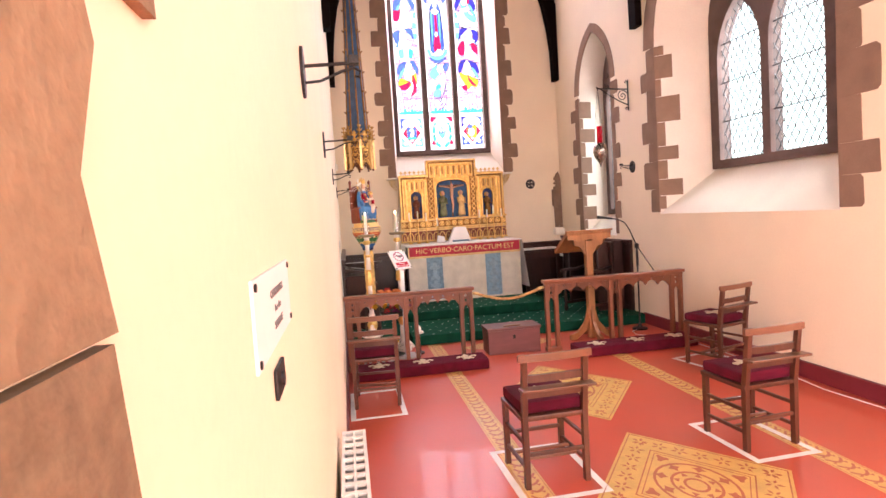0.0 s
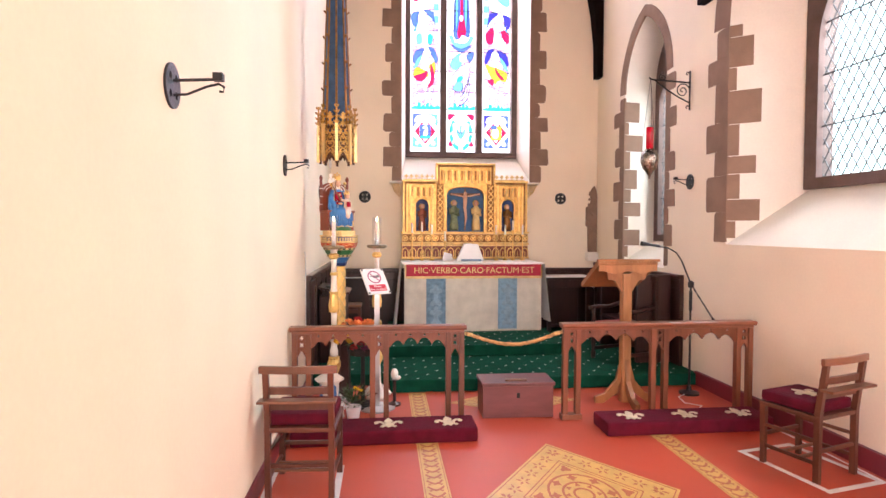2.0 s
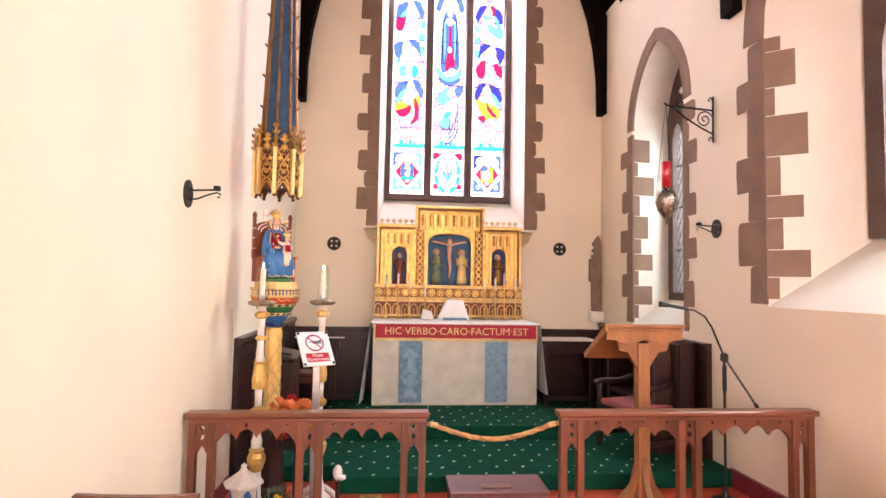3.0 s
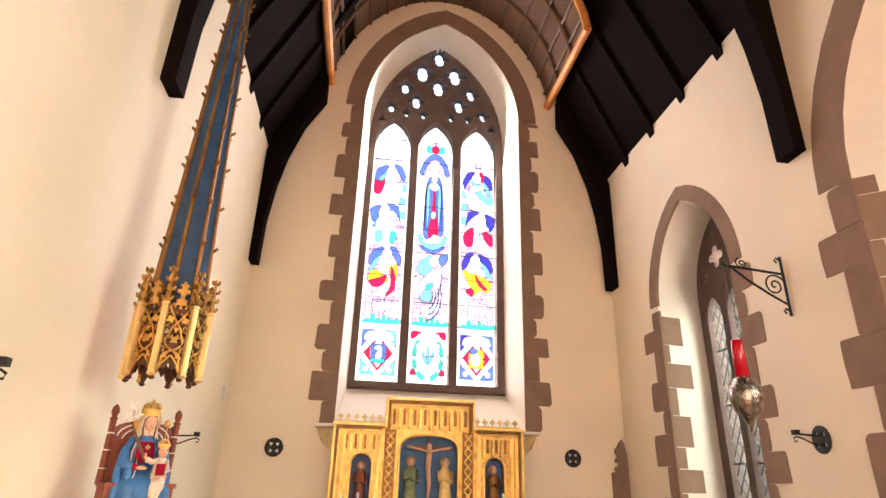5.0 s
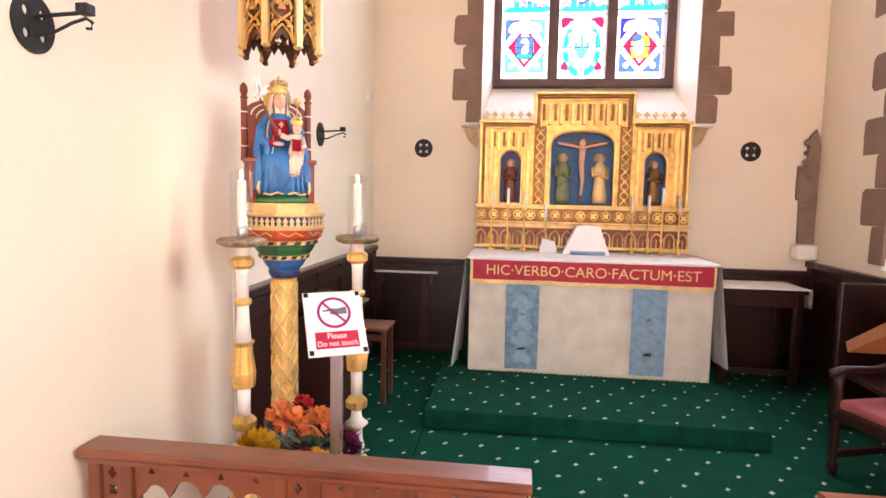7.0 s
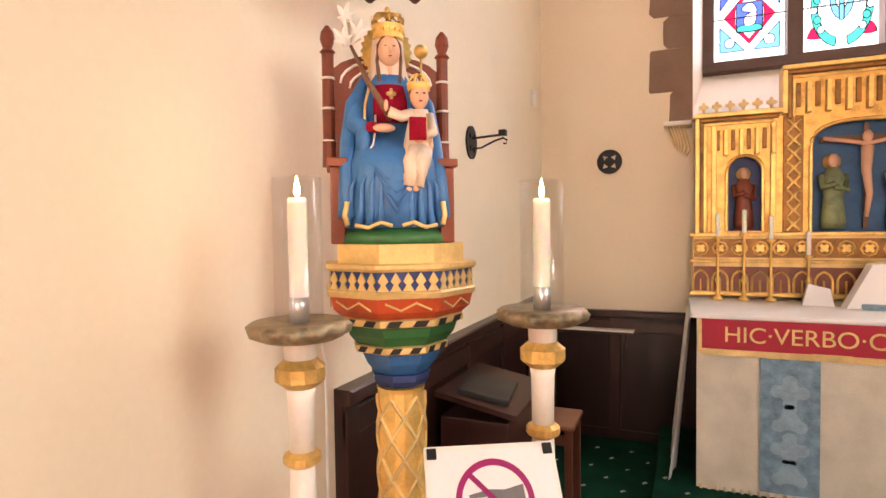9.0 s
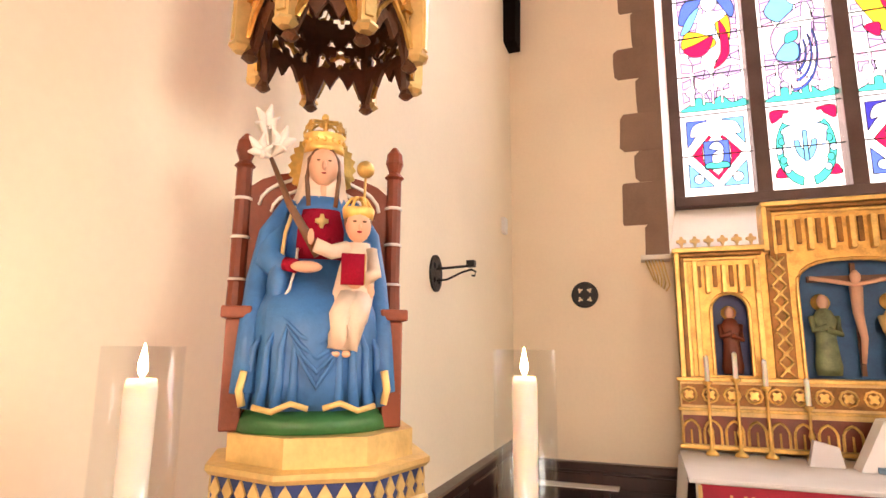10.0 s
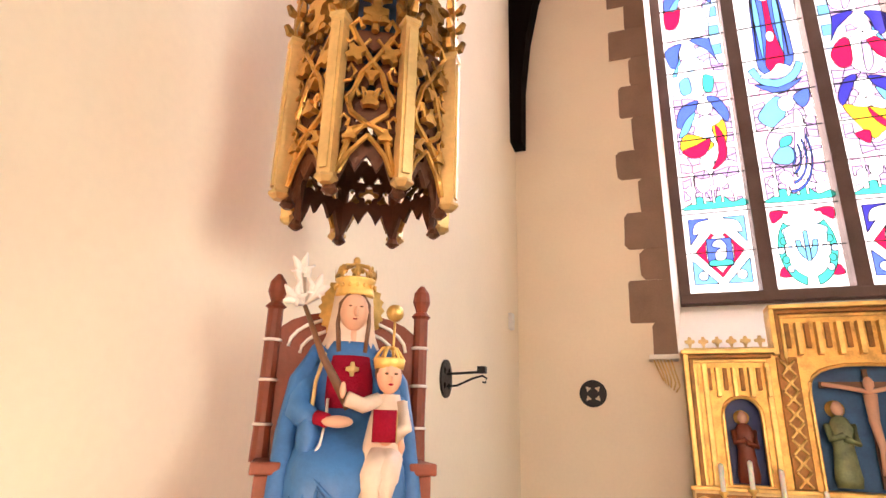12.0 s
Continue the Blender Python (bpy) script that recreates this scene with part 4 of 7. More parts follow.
part("fringe", cloth(-0.95, 0.97, 0.745, 0.778, lambda u, v, d: (u, -d - 0.020, v), 40, 2, 0.004, 2.5, hem=0.006), "goldlight", altar)
for u0, u1 in ((-0.962, -0.945), (0.955, 0.972)):
    part("braid", B(u0, u1, -0.034, -0.026, 0.755, 0.93), "goldlight", altar)
letters("HIC·VERBO·CARO·FACTUM·EST", 0.118, "goldlight", Matrix.Translation((0.01, -0.034, 0.853)) @ Euler((math.pi / 2, 0, 0)).to_matrix().to_4x4() @ Matrix.Diagonal((1.02, 1, 1, 1)), altar)
part("fair_linen", B(-1.0, 1.0, -0.02, 0.80, 0.935, 0.958, bevel=0.008), "linen", altar, "white linen cloth over the top")
for s in (-1, 1):
    part("linen_fall", cloth(-0.03, 0.74, 0.02 if s < 0 else 0.12, 0.945, lambda u, v, d, s=s: (s * (1.0 + 0.10 * (0.945 - v) + d), u, v), 18, 8, 0.014, 2.0, 1.3), "linen", altar, smooth=True)

# ---- retable ----
ret = empty("retable", pose(2.04, 7.94, 1.22), "gilded carved retable with a blue crucifixion niche and two saint niches", "altarpiece")
X0 = 0.955


def R(name, x0, x1, y0, y1, z0, z1, m, bevel=0.006, parent=None):
    return part(name, B(x0, x1, y0, y1, z0, z1, bevel=bevel), m, parent or ret)


RT = lambda u, v, d: (u, -0.06 - d, v)


def basket(u0, u1, v0, vs, va, power=2.7, n=12):
    """Outline of a niche with a flattened round head."""
    c, w, h = (u0 + u1) / 2, (u1 - u0) / 2, va - vs
    arc = []
    for i in range(n + 1):
        a = math.pi * (1 - i / n)
        arc.append((c + w * math.copysign(abs(math.cos(a)) ** (2 / power), math.cos(a)), vs + h * math.sin(a) ** (2 / power)))
    return [(u0, v0)] + arc + [(u1, v0)]


nm, ns1, ns2 = basket(-0.295, 0.295, 0.43, 0.95, 1.115), basket(-0.765, -0.555, 0.44, 0.82, 0.93, 2.1), basket(0.555, 0.765, 0.44, 0.82, 0.93, 2.1)
part("back_panel", plate(bmesh.new(), [(-X0, 0.40), (-X0, 1.19), (-0.44, 1.19), (-0.44, 1.44), (0.44, 1.44), (0.44, 1.19), (X0, 1.19), (X0, 0.40)], [nm, ns1, ns2], RT, 0, 0.10), "agedgold", ret)
for o, m in ((nm, "nicheblue"), (ns1, "navy"), (ns2, "navy")):
    part("niche_back", prism(bmesh.new(), o, RT, -0.05, 0.012), m, ret)
    bm = bmesh.new()
    tube(bm, [RT(u, v, 0.105) for u, v in o], 0.011, 6)
    part("niche_moulding", bm, "gold", ret)
# stepped cornice with layered mouldings
for k, (e, t) in enumerate(((0.0, 0.028), (0.03, 0.024), (0.058, 0.02))):
    d = 0.155 - 0.02 * k
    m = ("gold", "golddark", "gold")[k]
    for a, b, z in ((-X0 - 0.01 + e, -0.44 - e, 1.21 - e), (0.44 + e, X0 + 0.01 - e, 1.21 - e), (-0.455 + e, 0.455 - e, 1.47 - e)):
        R("cornice", a, b, -0.06 - d, -0.05, z - t, z, m)
    for a in (-X0 + e, -0.455 + e, 0.455 - e - t, X0 - e - t):
        zt = 1.21 - e if abs(a) > 0.8 else 1.47 - e
        R("side_moulding", a, a + t, -0.06 - d, -0.05, 0.40 if abs(a) > 0.8 else 1.17 - e, zt - t, m)
# pierced cresting above each wing
for s in (-1, 1):
    R("cresting_rail", min(s * 0.46, s * 0.94), max(s * 0.46, s * 0.94), -0.10, -0.06, 1.215, 1.235, "goldlight")
    for i in range(6):
        u = s * (0.50 + i * 0.08)
        bm = bmesh.new()
        prism(bm, foil(u, 1.275, 0.033, 4, 0, 4), RT, 0.01, 0.03)
        box(bm, u - 0.006, u + 0.006, -0.09, -0.07, 1.235, 1.26)
        part("cresting", bm, "goldlight", ret)
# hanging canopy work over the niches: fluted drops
# every other drop is set back, with its shade put into a darker gold
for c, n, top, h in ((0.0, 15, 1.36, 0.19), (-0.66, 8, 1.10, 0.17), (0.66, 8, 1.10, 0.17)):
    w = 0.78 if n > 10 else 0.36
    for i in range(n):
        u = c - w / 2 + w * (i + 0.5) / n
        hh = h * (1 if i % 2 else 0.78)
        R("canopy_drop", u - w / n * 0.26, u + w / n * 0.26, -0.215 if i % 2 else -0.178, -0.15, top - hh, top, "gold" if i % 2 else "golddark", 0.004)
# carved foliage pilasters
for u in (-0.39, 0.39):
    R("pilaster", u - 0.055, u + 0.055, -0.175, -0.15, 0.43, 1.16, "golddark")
    for i in range(8):
        v = 0.48 + i * 0.088
        bm = bmesh.new()
        for f in (1, -1):
            tube(bm, [(u - f * 0.035, -0.182, v - 0.04), (u, -0.19, v), (u + f * 0.035, -0.182, v + 0.04)], 0.008, 5)
        prism(bm, foil(u, v, 0.022, 4, 0.78, 4), RT, 0.115, 0.135)
        part("carved_leaf", bm, "gold", ret)
for u in (-0.90, -0.84, -0.50, 0.50, 0.84, 0.90):
    R("shaft", u - 0.016, u + 0.016, -0.185, -0.15, 0.43, 1.13, "gold")
# figures as plain shapes
def figure(parent, name, x, y, z, h, robe, arms=0.0, seed=0):
    bm = bmesh.new()
    w = h * 0.15
    lathe(bm, [(w * 0.9, z), (w, z + h * 0.1), (w * 0.75, z + h * 0.45), (w * 0.95, z + h * 0.68), (w * 0.55, z + h * 0.8), (w * 0.22, z + h * 0.83), (w * 0.42, z + h * 0.87), (w * 0.45, z + h * 0.93), (w * 0.2, z + h)], x, y, 12, squash=0.7)
    n0 = len(bm.faces)
    tube(bm, [(x - w * 0.9, y, z + h * 0.72), (x - w * 0.9, y - w * 0.6, z + h * 0.55), (x, y - w * 0.9, z + h * 0.6)], w * 0.28, 6)
    tube(bm, [(x + w * 0.9, y, z + h * 0.72), (x + w * 0.9, y - w * 0.6, z + h * 0.5), (x, y - w * 0.95, z + h * 0.56)], w * 0.28, 6)
    bm.faces.ensure_lookup_table()
    for f in bm.faces:
        if f.calc_center_median().z > z + h * 0.84:
            f.material_index = 1
    halo = [(x + w * 0.72 * math.cos(a * math.pi / 8), z + h * 0.91 + w * 0.72 * math.sin(a * math.pi / 8)) for a in range(16)]
    k = len(bm.faces)
    prism(bm, halo, lambda u, v, d: (u, y + w * 0.6 + d, v), 0, 0.006)
    bm.faces.ensure_lookup_table()
    for f in bm.faces[k:]:
        f.material_index = 2
    return part(name, bm, [robe, "flesh", "gold"], parent, smooth=True)


figure(ret, "saint_figure", -0.66, -0.125, 0.45, 0.40, "throne")
figure(ret, "saint_figure", 0.66, -0.125, 0.45, 0.40, "golddark")
figure(ret, "mourner_figure", -0.17, -0.135, 0.45, 0.46, "sagepaint")
figure(ret, "mourner_figure", 0.17, -0.135, 0.45, 0.46, "goldlight")
bm = bmesh.new()
box(bm, -0.012, 0.012, -0.13, -0.11, 0.45, 1.09)
box(bm, -0.235, 0.235, -0.13, -0.11, 0.985, 1.02)
part("cross", bm, "hair", ret)
bm = bmesh.new()
tube(bm, [(0, -0.14, 0.52), (0.010, -0.158, 0.66), (-0.005, -0.152, 0.80), (0, -0.148, 0.95)], 0.02, 8, [0.012, 0.018, 0.026, 0.034])
tube(bm, [(-0.225, -0.14, 1.008), (-0.11, -0.147, 0.985), (0, -0.147, 0.962), (0.11, -0.147, 0.985), (0.225, -0.14, 1.008)], 0.013, 6)
lathe(bm, [(0.012, 0.965), (0.028, 0.995), (0.028, 1.02), (0.01, 1.045)], 0, -0.152, 10)
part("corpus", bm, "flesh", ret, smooth=True)
# gradine with two carved tiers
R("gradine", -0.97, 0.97, -0.21, -0.01, 0.02, 0.42, "goldlight")
R("gradine_moulding", -0.985, 0.985, -0.225, -0.20, 0.405, 0.43, "gold")
R("gradine_moulding", -0.985, 0.985, -0.225, -0.20, 0.235, 0.255, "gold")
R("gradine_moulding", -0.985, 0.985, -0.225, -0.20, 0.02, 0.045, "gold")
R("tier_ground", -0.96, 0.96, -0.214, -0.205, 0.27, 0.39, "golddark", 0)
R("tier_ground", -0.96, 0.96, -0.214, -0.205, 0.05, 0.21, "throne", 0)
for i in range(17):
    u = -0.92 + i * 0.115
    bm = bmesh.new()
    tube(bm, [(u + 0.042 * math.cos(a * 0.785), -0.218, 0.33 + 0.042 * math.sin(a * 0.785)) for a in range(9)], 0.008, 5)
    prism(bm, foil(u, 0.33, 0.032, 4, 0.78, 4), lambda a, b, d: (a, -0.214 - d, b), 0, 0.012)
    part("rosette", bm, "gold", ret)
    bm = bmesh.new()
    a = pointed(u - 0.045, u + 0.045, 0.05, 0.12, 0.185, 5)
    tube(bm, [(p, -0.220, q) for p, q in a], 0.008, 5)
    tube(bm, [(u, -0.219, 0.05), (u, -0.219, 0.13)], 0.006, 5)
    part("arcade_arch", bm, "gold", ret)
# side wings: carved brackets under the stone jambs
for s in (-1, 1):
    b = empty("stone_bracket", pose(2.05 + s * 1.07, 7.95, 2.33) @ Matrix.Diagonal((0.7, 1, 0.72, 1)), "pale carved bracket shelf beside the retable", "bracket")
    part("shelf", B(-0.13, 0.13, -0.10, 0.05, 0.08, 0.125, bevel=0.01), "reveal", b)
    for i in range(6):
        bm = bmesh.new()
        tube(bm, [(s * (0.09 - i * 0.03), -0.05, 0.08), (s * (0.06 - i * 0.035), -0.04, 0.0 - i * 0.03), (s * (0.02 - i * 0.02), -0.02, -0.10 - i * 0.02)], 0.008, 5)
        part("carving", bm, "goldlight", b)


def small_candle(x, h, y=7.80):
    z = 1.219
    c = empty("altar_candlestick", pose(x, y - 0.13, z), "small gilt altar candlestick with a white candle", "candlestick", "altar candlesticks")
    part("stick", lathe(bmesh.new(), [(0.035, 0), (0.035, 0.012), (0.012, 0.03), (0.009, 0.10), (0.018, 0.13), (0.009, 0.16), (0.008, h - 0.04), (0.026, h - 0.02), (0.026, h - 0.01)], n=12), "gold", c, smooth=True)
    part("candle", lathe(bmesh.new(), [(0.0135, h - 0.01), (0.0135, h + 0.13), (0.004, h + 0.14)], n=10), "wax", c)


for x, h in ((1.22, 0.42), (1.37, 0.44), (1.52, 0.40), (2.50, 0.40), (2.64, 0.40), (2.76, 0.47), (2.91, 0.40), (1.72, 0.30)):
    small_candle(x, h)
bk = empty("missal_stand", pose(2.08, 7.45, 1.219), "draped book stand with a white cloth", "book stand")
bm = bmesh.new()
prism(bm, [(-0.22, 0.0), (-0.10, 0.25), (-0.02, 0.26), (0.10, 0.25), (0.19, 0.0)], lambda u, v, d: (u, d, v), -0.03, 0.10, 0.01)
part("cloth", bm, "linen", bk)
part("stand", B(-0.15, 0.15, -0.05, 0.12, 0, 0.03, bevel=0.005), "bluedamask", bk)
bm = bmesh.new()
prism(bm, [(-0.08, 0), (-0.05, 0.13), (0.06, 0.10), (0.08, 0)], lambda u, v, d: (u, d, v), 0, 0.05, 0.005)
cd = ob_from("altar_card", bm, "paper")
cd.matrix_basis = pose(1.74, 7.5, 1.219)
tagged(cd, "small white folded card on the altar", "card")

# ---- shrine statue on its pedestal ----
SX, SY = 0.345, 4.85
TURN = 34
ped = empty("statue_pedestal", pose(SX + 0.015, SY + 0.01, 0, 0, 0, TURN) @ Matrix.Diagonal((0.87, 0.87, 1, 1)), "octagonal painted pedestal with banded capital on a gilt column", "pedestal")


LOW = 0.022


def octa(bm, prof, n=8):
    return lathe(bm, [(r * 0.90, z - LOW * (z > 1)) for r, z in prof], 0, 0, n, math.pi / 8)


part("base", octa(bmesh.new(), [(0.17, 0), (0.17, 0.10), (0.14, 0.13), (0.13, 0.62), (0.11, 0.66)]), "darkwood", ped)
part("column", lathe(bmesh.new(), [(0.072, 0.66), (0.066, 0.70), (0.066, 1.30), (0.070, 1.312)], n=16), "gold", ped)
for k in range(6):
    bm = bmesh.new()
    for s in (1, -1):
        pts = []
        for i in range(25):
            a = s * i / 24 * math.pi * 2 * 1.0 + k * math.pi / 3
            pts.append((0.068 * math.cos(a), 0.068 * math.sin(a), 0.70 + 0.59 * i / 24))
        tube(bm, pts, 0.006, 5)
    part("lattice", bm, "goldlight", ped)
part("necking", octa(bmesh.new(), [(0.078, 1.34), (0.092, 1.355), (0.092, 1.37), (0.098, 1.372)]), "navy", ped)
part("blue_moulding", octa(bmesh.new(), [(0.085, 1.372), (0.115, 1.40), (0.13, 1.425)]), "blue", ped)
part("striped_band", octa(bmesh.new(), [(0.132, 1.426), (0.152, 1.432), (0.152, 1.446), (0.135, 1.45)]), "goldlight", ped)
part("green_moulding", octa(bmesh.new(), [(0.148, 1.45), (0.172, 1.472), (0.182, 1.495)]), "greenpaint", ped)
part("striped_band", octa(bmesh.new(), [(0.186, 1.496), (0.202, 1.50), (0.202, 1.514), (0.188, 1.518)]), "goldlight", ped)
part("red_moulding", octa(bmesh.new(), [(0.196, 1.518), (0.222, 1.535), (0.232, 1.565)]), "redpaint", ped)
part("gold_fillet", octa(bmesh.new(), [(0.238, 1.566), (0.242, 1.578), (0.236, 1.582)]), "goldlight", ped)
part("blue_frieze", octa(bmesh.new(), [(0.230, 1.582), (0.230, 1.625)]), "navy", ped)
part("top_moulding", octa(bmesh.new(), [(0.236, 1.625), (0.244, 1.632), (0.244, 1.64), (0.215, 1.642)]), "goldlight", ped)
part("plinth", octa(bmesh.new(), [(0.205, 1.642), (0.205, 1.685)]), "goldlight", ped)
for sd in range(8):
    a0 = math.pi / 8 + sd * math.pi / 4
    p0, p1 = Vector((math.cos(a0), math.sin(a0), 0)), Vector((math.cos(a0 + math.pi / 4), math.sin(a0 + math.pi / 4), 0))
    nn = (p0 + p1).normalized()
    tt = (p1 - p0).normalized()
    for i in range(5):
        c = (p0 + (p1 - p0) * (i + 0.5) / 5) * 0.2315 * 0.90
        bm = bmesh.new()
        pts = [(c + tt * u + nn * 0.003) + Vector((0, 0, 1.583 - LOW + v)) for u, v in ((-0.015, 0.0), (-0.005, 0.014), (-0.013, 0.022), (-0.008, 0.030), (0, 0.041), (0.008, 0.030), (0.013, 0.022), (0.005, 0.014), (0.015, 0.0))]
        top = [bm.verts.new(p) for p in pts]
        back = [bm.verts.new(p - nn * 0.004) for p in pts]
        bm.faces.new(top)
        for q in range(len(top)):
            r = (q + 1) % len(top)
            bm.faces.new((top[q], top[r], back[r], back[q]))
        part("gilt_fleuron", bm, "goldlight", ped)
    for rr, zz in ((0.153, 1.439), (0.203, 1.507)):
        for i in range(2):
            c = (p0 + (p1 - p0) * (i * 0.5 + 0.25)) * rr * 0.90
            bm = bmesh.new()
            w = rr * 0.765 * 0.11
            pts = [(c + tt * u + nn * 0.0015) + Vector((0, 0, zz - LOW + v)) for u, v in ((-w - 0.006, -0.007), (w - 0.006, -0.007), (w + 0.006, 0.007), (-w + 0.006, 0.007))]
            bm.faces.new([bm.verts.new(p) for p in pts])
            bm.faces.new([bm.verts.new(p - nn * 0.003) for p in reversed(pts)])
            part("dark_stripe", bm, "black", ped)
    bm = bmesh.new()
    tube(bm, [(p0 * (1 - q / 8) + p1 * q / 8) * 0.2285 * 0.90 + nn * 0.002 + Vector((0, 0, 1.548 - LOW + 0.008 * math.sin(q * 1.57))) for q in range(1, 8)], 0.0025, 4)
    part("scroll_line", bm, "goldlight", ped)

# The throne and the seated figures are one carved, painted piece.
bm = bmesh.new()
MI = ["throne", "blue", "robe", "flesh", "gold", "hair", "greenpaint", "crimson", "whitepaint", "goldlight"]


def add(idx, fn):
    k = len(bm.faces)
    fn(bm)
    bm.faces.ensure_lookup_table()
    for f in bm.faces[k:]:
        f.material_index = idx


def blob(b, c, r, n=12, m=8):
    c = Vector(c)
    r = Vector(r if isinstance(r, tuple) else (r, r, r))
    rings = []
    for j in range(1, m):
        a = math.pi * j / m
        rings.append([b.verts.new(c + Vector((r.x * math.sin(a) * math.cos(2 * math.pi * i / n), r.y * math.sin(a) * math.sin(2 * math.pi * i / n), r.z * math.cos(a)))) for i in range(n)])
    t, e = b.verts.new(c + Vector((0, 0, r.z))), b.verts.new(c - Vector((0, 0, r.z)))
    for x, y in zip(rings, rings[1:]):
        for i in range(n):
            b.faces.new((x[i], y[i], y[(i + 1) % n], x[(i + 1) % n]))
    for i in range(n):
        b.faces.new((t, rings[0][i], rings[0][(i + 1) % n]))
        b.faces.new((e, rings[-1][(i + 1) % n], rings[-1][i]))


def loft(b, rings, n=56, fold=0.0, waves=9):
    """Skin through ovals of (cx, cy, z, rx, ry, fold depth)."""
    R_ = []
    for cx, cy, z, rx, ry, fd in rings:
        ring = []
        for i in range(n):
            a = 2 * math.pi * i / n
            q = 1 + fd * (0.6 * math.sin(waves * a + 3 * z * 9) + 0.4 * math.sin(waves * 1.7 * a))
            ring.append(b.verts.new((cx + rx * q * math.cos(a), cy + ry * q * math.sin(a), z)))
        R_.append(ring)
    for p, q in zip(R_, R_[1:]):
        for i in range(n):
            b.faces.new((p[i], p[(i + 1) % n], q[(i + 1) % n], q[i]))
    b.faces.new(list(reversed(R_[0])))
    b.faces.new(R_[-1])


# local frame: x across, -y towards the viewer, z from the plinth top
add(6, lambda b: loft(b, [(0, -0.045, 0.0, 0.135, 0.10, 0), (0, -0.045, 0.02, 0.13, 0.095, 0), (0, -0.04, 0.045, 0.10, 0.07, 0)]))
for s in (-1, 1):
    add(0, lambda b: box(b, s * 0.140 - 0.018, s * 0.140 + 0.018, -0.075, 0.10, 0.0, 0.178, 0.004))
    add(0, lambda b: box(b, s * 0.140 - 0.026, s * 0.140 + 0.026, -0.088, 0.10, 0.178, 0.198, 0.004))
    add(0, lambda b: lathe(b, [(0.019, 0.19), (0.017, 0.25), (0.020, 0.255), (0.016, 0.26), (0.0165, 0.33), (0.02, 0.335), (0.016, 0.34), (0.016, 0.47), (0.022, 0.475), (0.012, 0.485), (0.020, 0.505), (0.017, 0.525), (0.005, 0.54)], s * 0.158, 0.075, 10))
    for zz in (0.255, 0.335, 0.41, 0.475):
        add(8, lambda b: lathe(b, [(0.018, zz - 0.003), (0.0205, zz), (0.018, zz + 0.003)], s * 0.158, 0.075, 10))
bo = [(-0.15, 0.10), (-0.15, 0.42)] + [(-0.15 * math.cos(math.pi * i / 10), 0.42 + 0.055 * math.sin(math.pi * i / 10)) for i in range(1, 10)] + [(0.15, 0.42), (0.15, 0.10)]
add(0, lambda b: prism(b, bo, lambda u, v, d: (u, 0.075 + d, v), 0, 0.03))
for k in range(2):
    add(8, lambda b: tube(b, [((0.125 - 0.025 * k) * math.cos(math.pi * i / 12), 0.072, 0.40 - 0.012 * k + (0.062 - 0.01 * k) * math.sin(math.pi * i / 12)) for i in range(13)], 0.004, 5))
add(0, lambda b: box(b, -0.13, 0.13, -0.05, 0.09, 0.02, 0.17))
# robe and mantle
add(1, lambda b: loft(b, [(0, -0.070, 0.035, 0.116, 0.072, 0.07), (0, -0.072, 0.08, 0.112, 0.074, 0.06), (0, -0.076, 0.12, 0.110, 0.076, 0.05), (0, -0.078, 0.16, 0.109, 0.078, 0.035), (0, -0.074, 0.19, 0.106, 0.076, 0.02), (0, -0.055, 0.215, 0.098, 0.070, 0.02), (0, -0.01, 0.245, 0.088, 0.056, 0.02), (0, 0.012, 0.30, 0.078, 0.048, 0.02), (0, 0.015, 0.36, 0.070, 0.042, 0.015), (0, 0.015, 0.385, 0.060, 0.038, 0.01), (0, 0.015, 0.405, 0.05, 0.035, 0)]))
add(1, lambda b: tube(b, [(-0.060, 0.012, 0.388), (-0.084, -0.010, 0.33), (-0.090, -0.045, 0.275), (-0.060, -0.090, 0.260)], 0.03, 10, [0.020, 0.025, 0.027, 0.017]))
add(1, lambda b: tube(b, [(0.060, 0.012, 0.388), (0.084, -0.010, 0.33), (0.090, -0.05, 0.272), (0.07, -0.09, 0.255)], 0.03, 10, [0.020, 0.025, 0.025, 0.018]))
for s in (-1, 1):
    # folds falling from the knees
    for k in range(5):
        x = s * (0.012 + k * 0.023)
        yb = -0.150 + 0.006 * (k - 1.5) ** 2
        add(1, lambda b: tube(b, [(x * 0.85, yb + 0.004, 0.185 - 0.006 * k), (x * 0.98 + s * 0.003, yb + 0.002, 0.13), (x * 1.05, yb + 0.010, 0.08), (x * 1.12, yb + 0.004, 0.038)], 0.009, 7, [0.002, 0.006, 0.008, 0.010]))
    add(1, lambda b: tube(b, [(s * 0.060, 0.0, 0.392), (s * 0.096, -0.02, 0.33), (s * 0.112, -0.04, 0.24), (s * 0.117, -0.085, 0.15), (s * 0.120, -0.10, 0.06)], 0.02, 9, [0.016, 0.020, 0.020, 0.020, 0.022]))
    add(9, lambda b: tube(b, [(s * 0.118, -0.122, 0.042), (s * 0.124, -0.120, 0.065), (s * 0.118, -0.124, 0.095)], 0.007, 6))
    add(9, lambda b: tube(b, [(s * 0.012, -0.158, 0.040), (s * 0.040, -0.160, 0.048), (s * 0.070, -0.156, 0.036), (s * 0.10, -0.142, 0.042)], 0.005, 6))
    add(9, lambda b: tube(b, [(s * 0.052, -0.030, 0.380), (s * 0.066, -0.045, 0.33), (s * 0.070, -0.065, 0.28)], 0.004, 5))
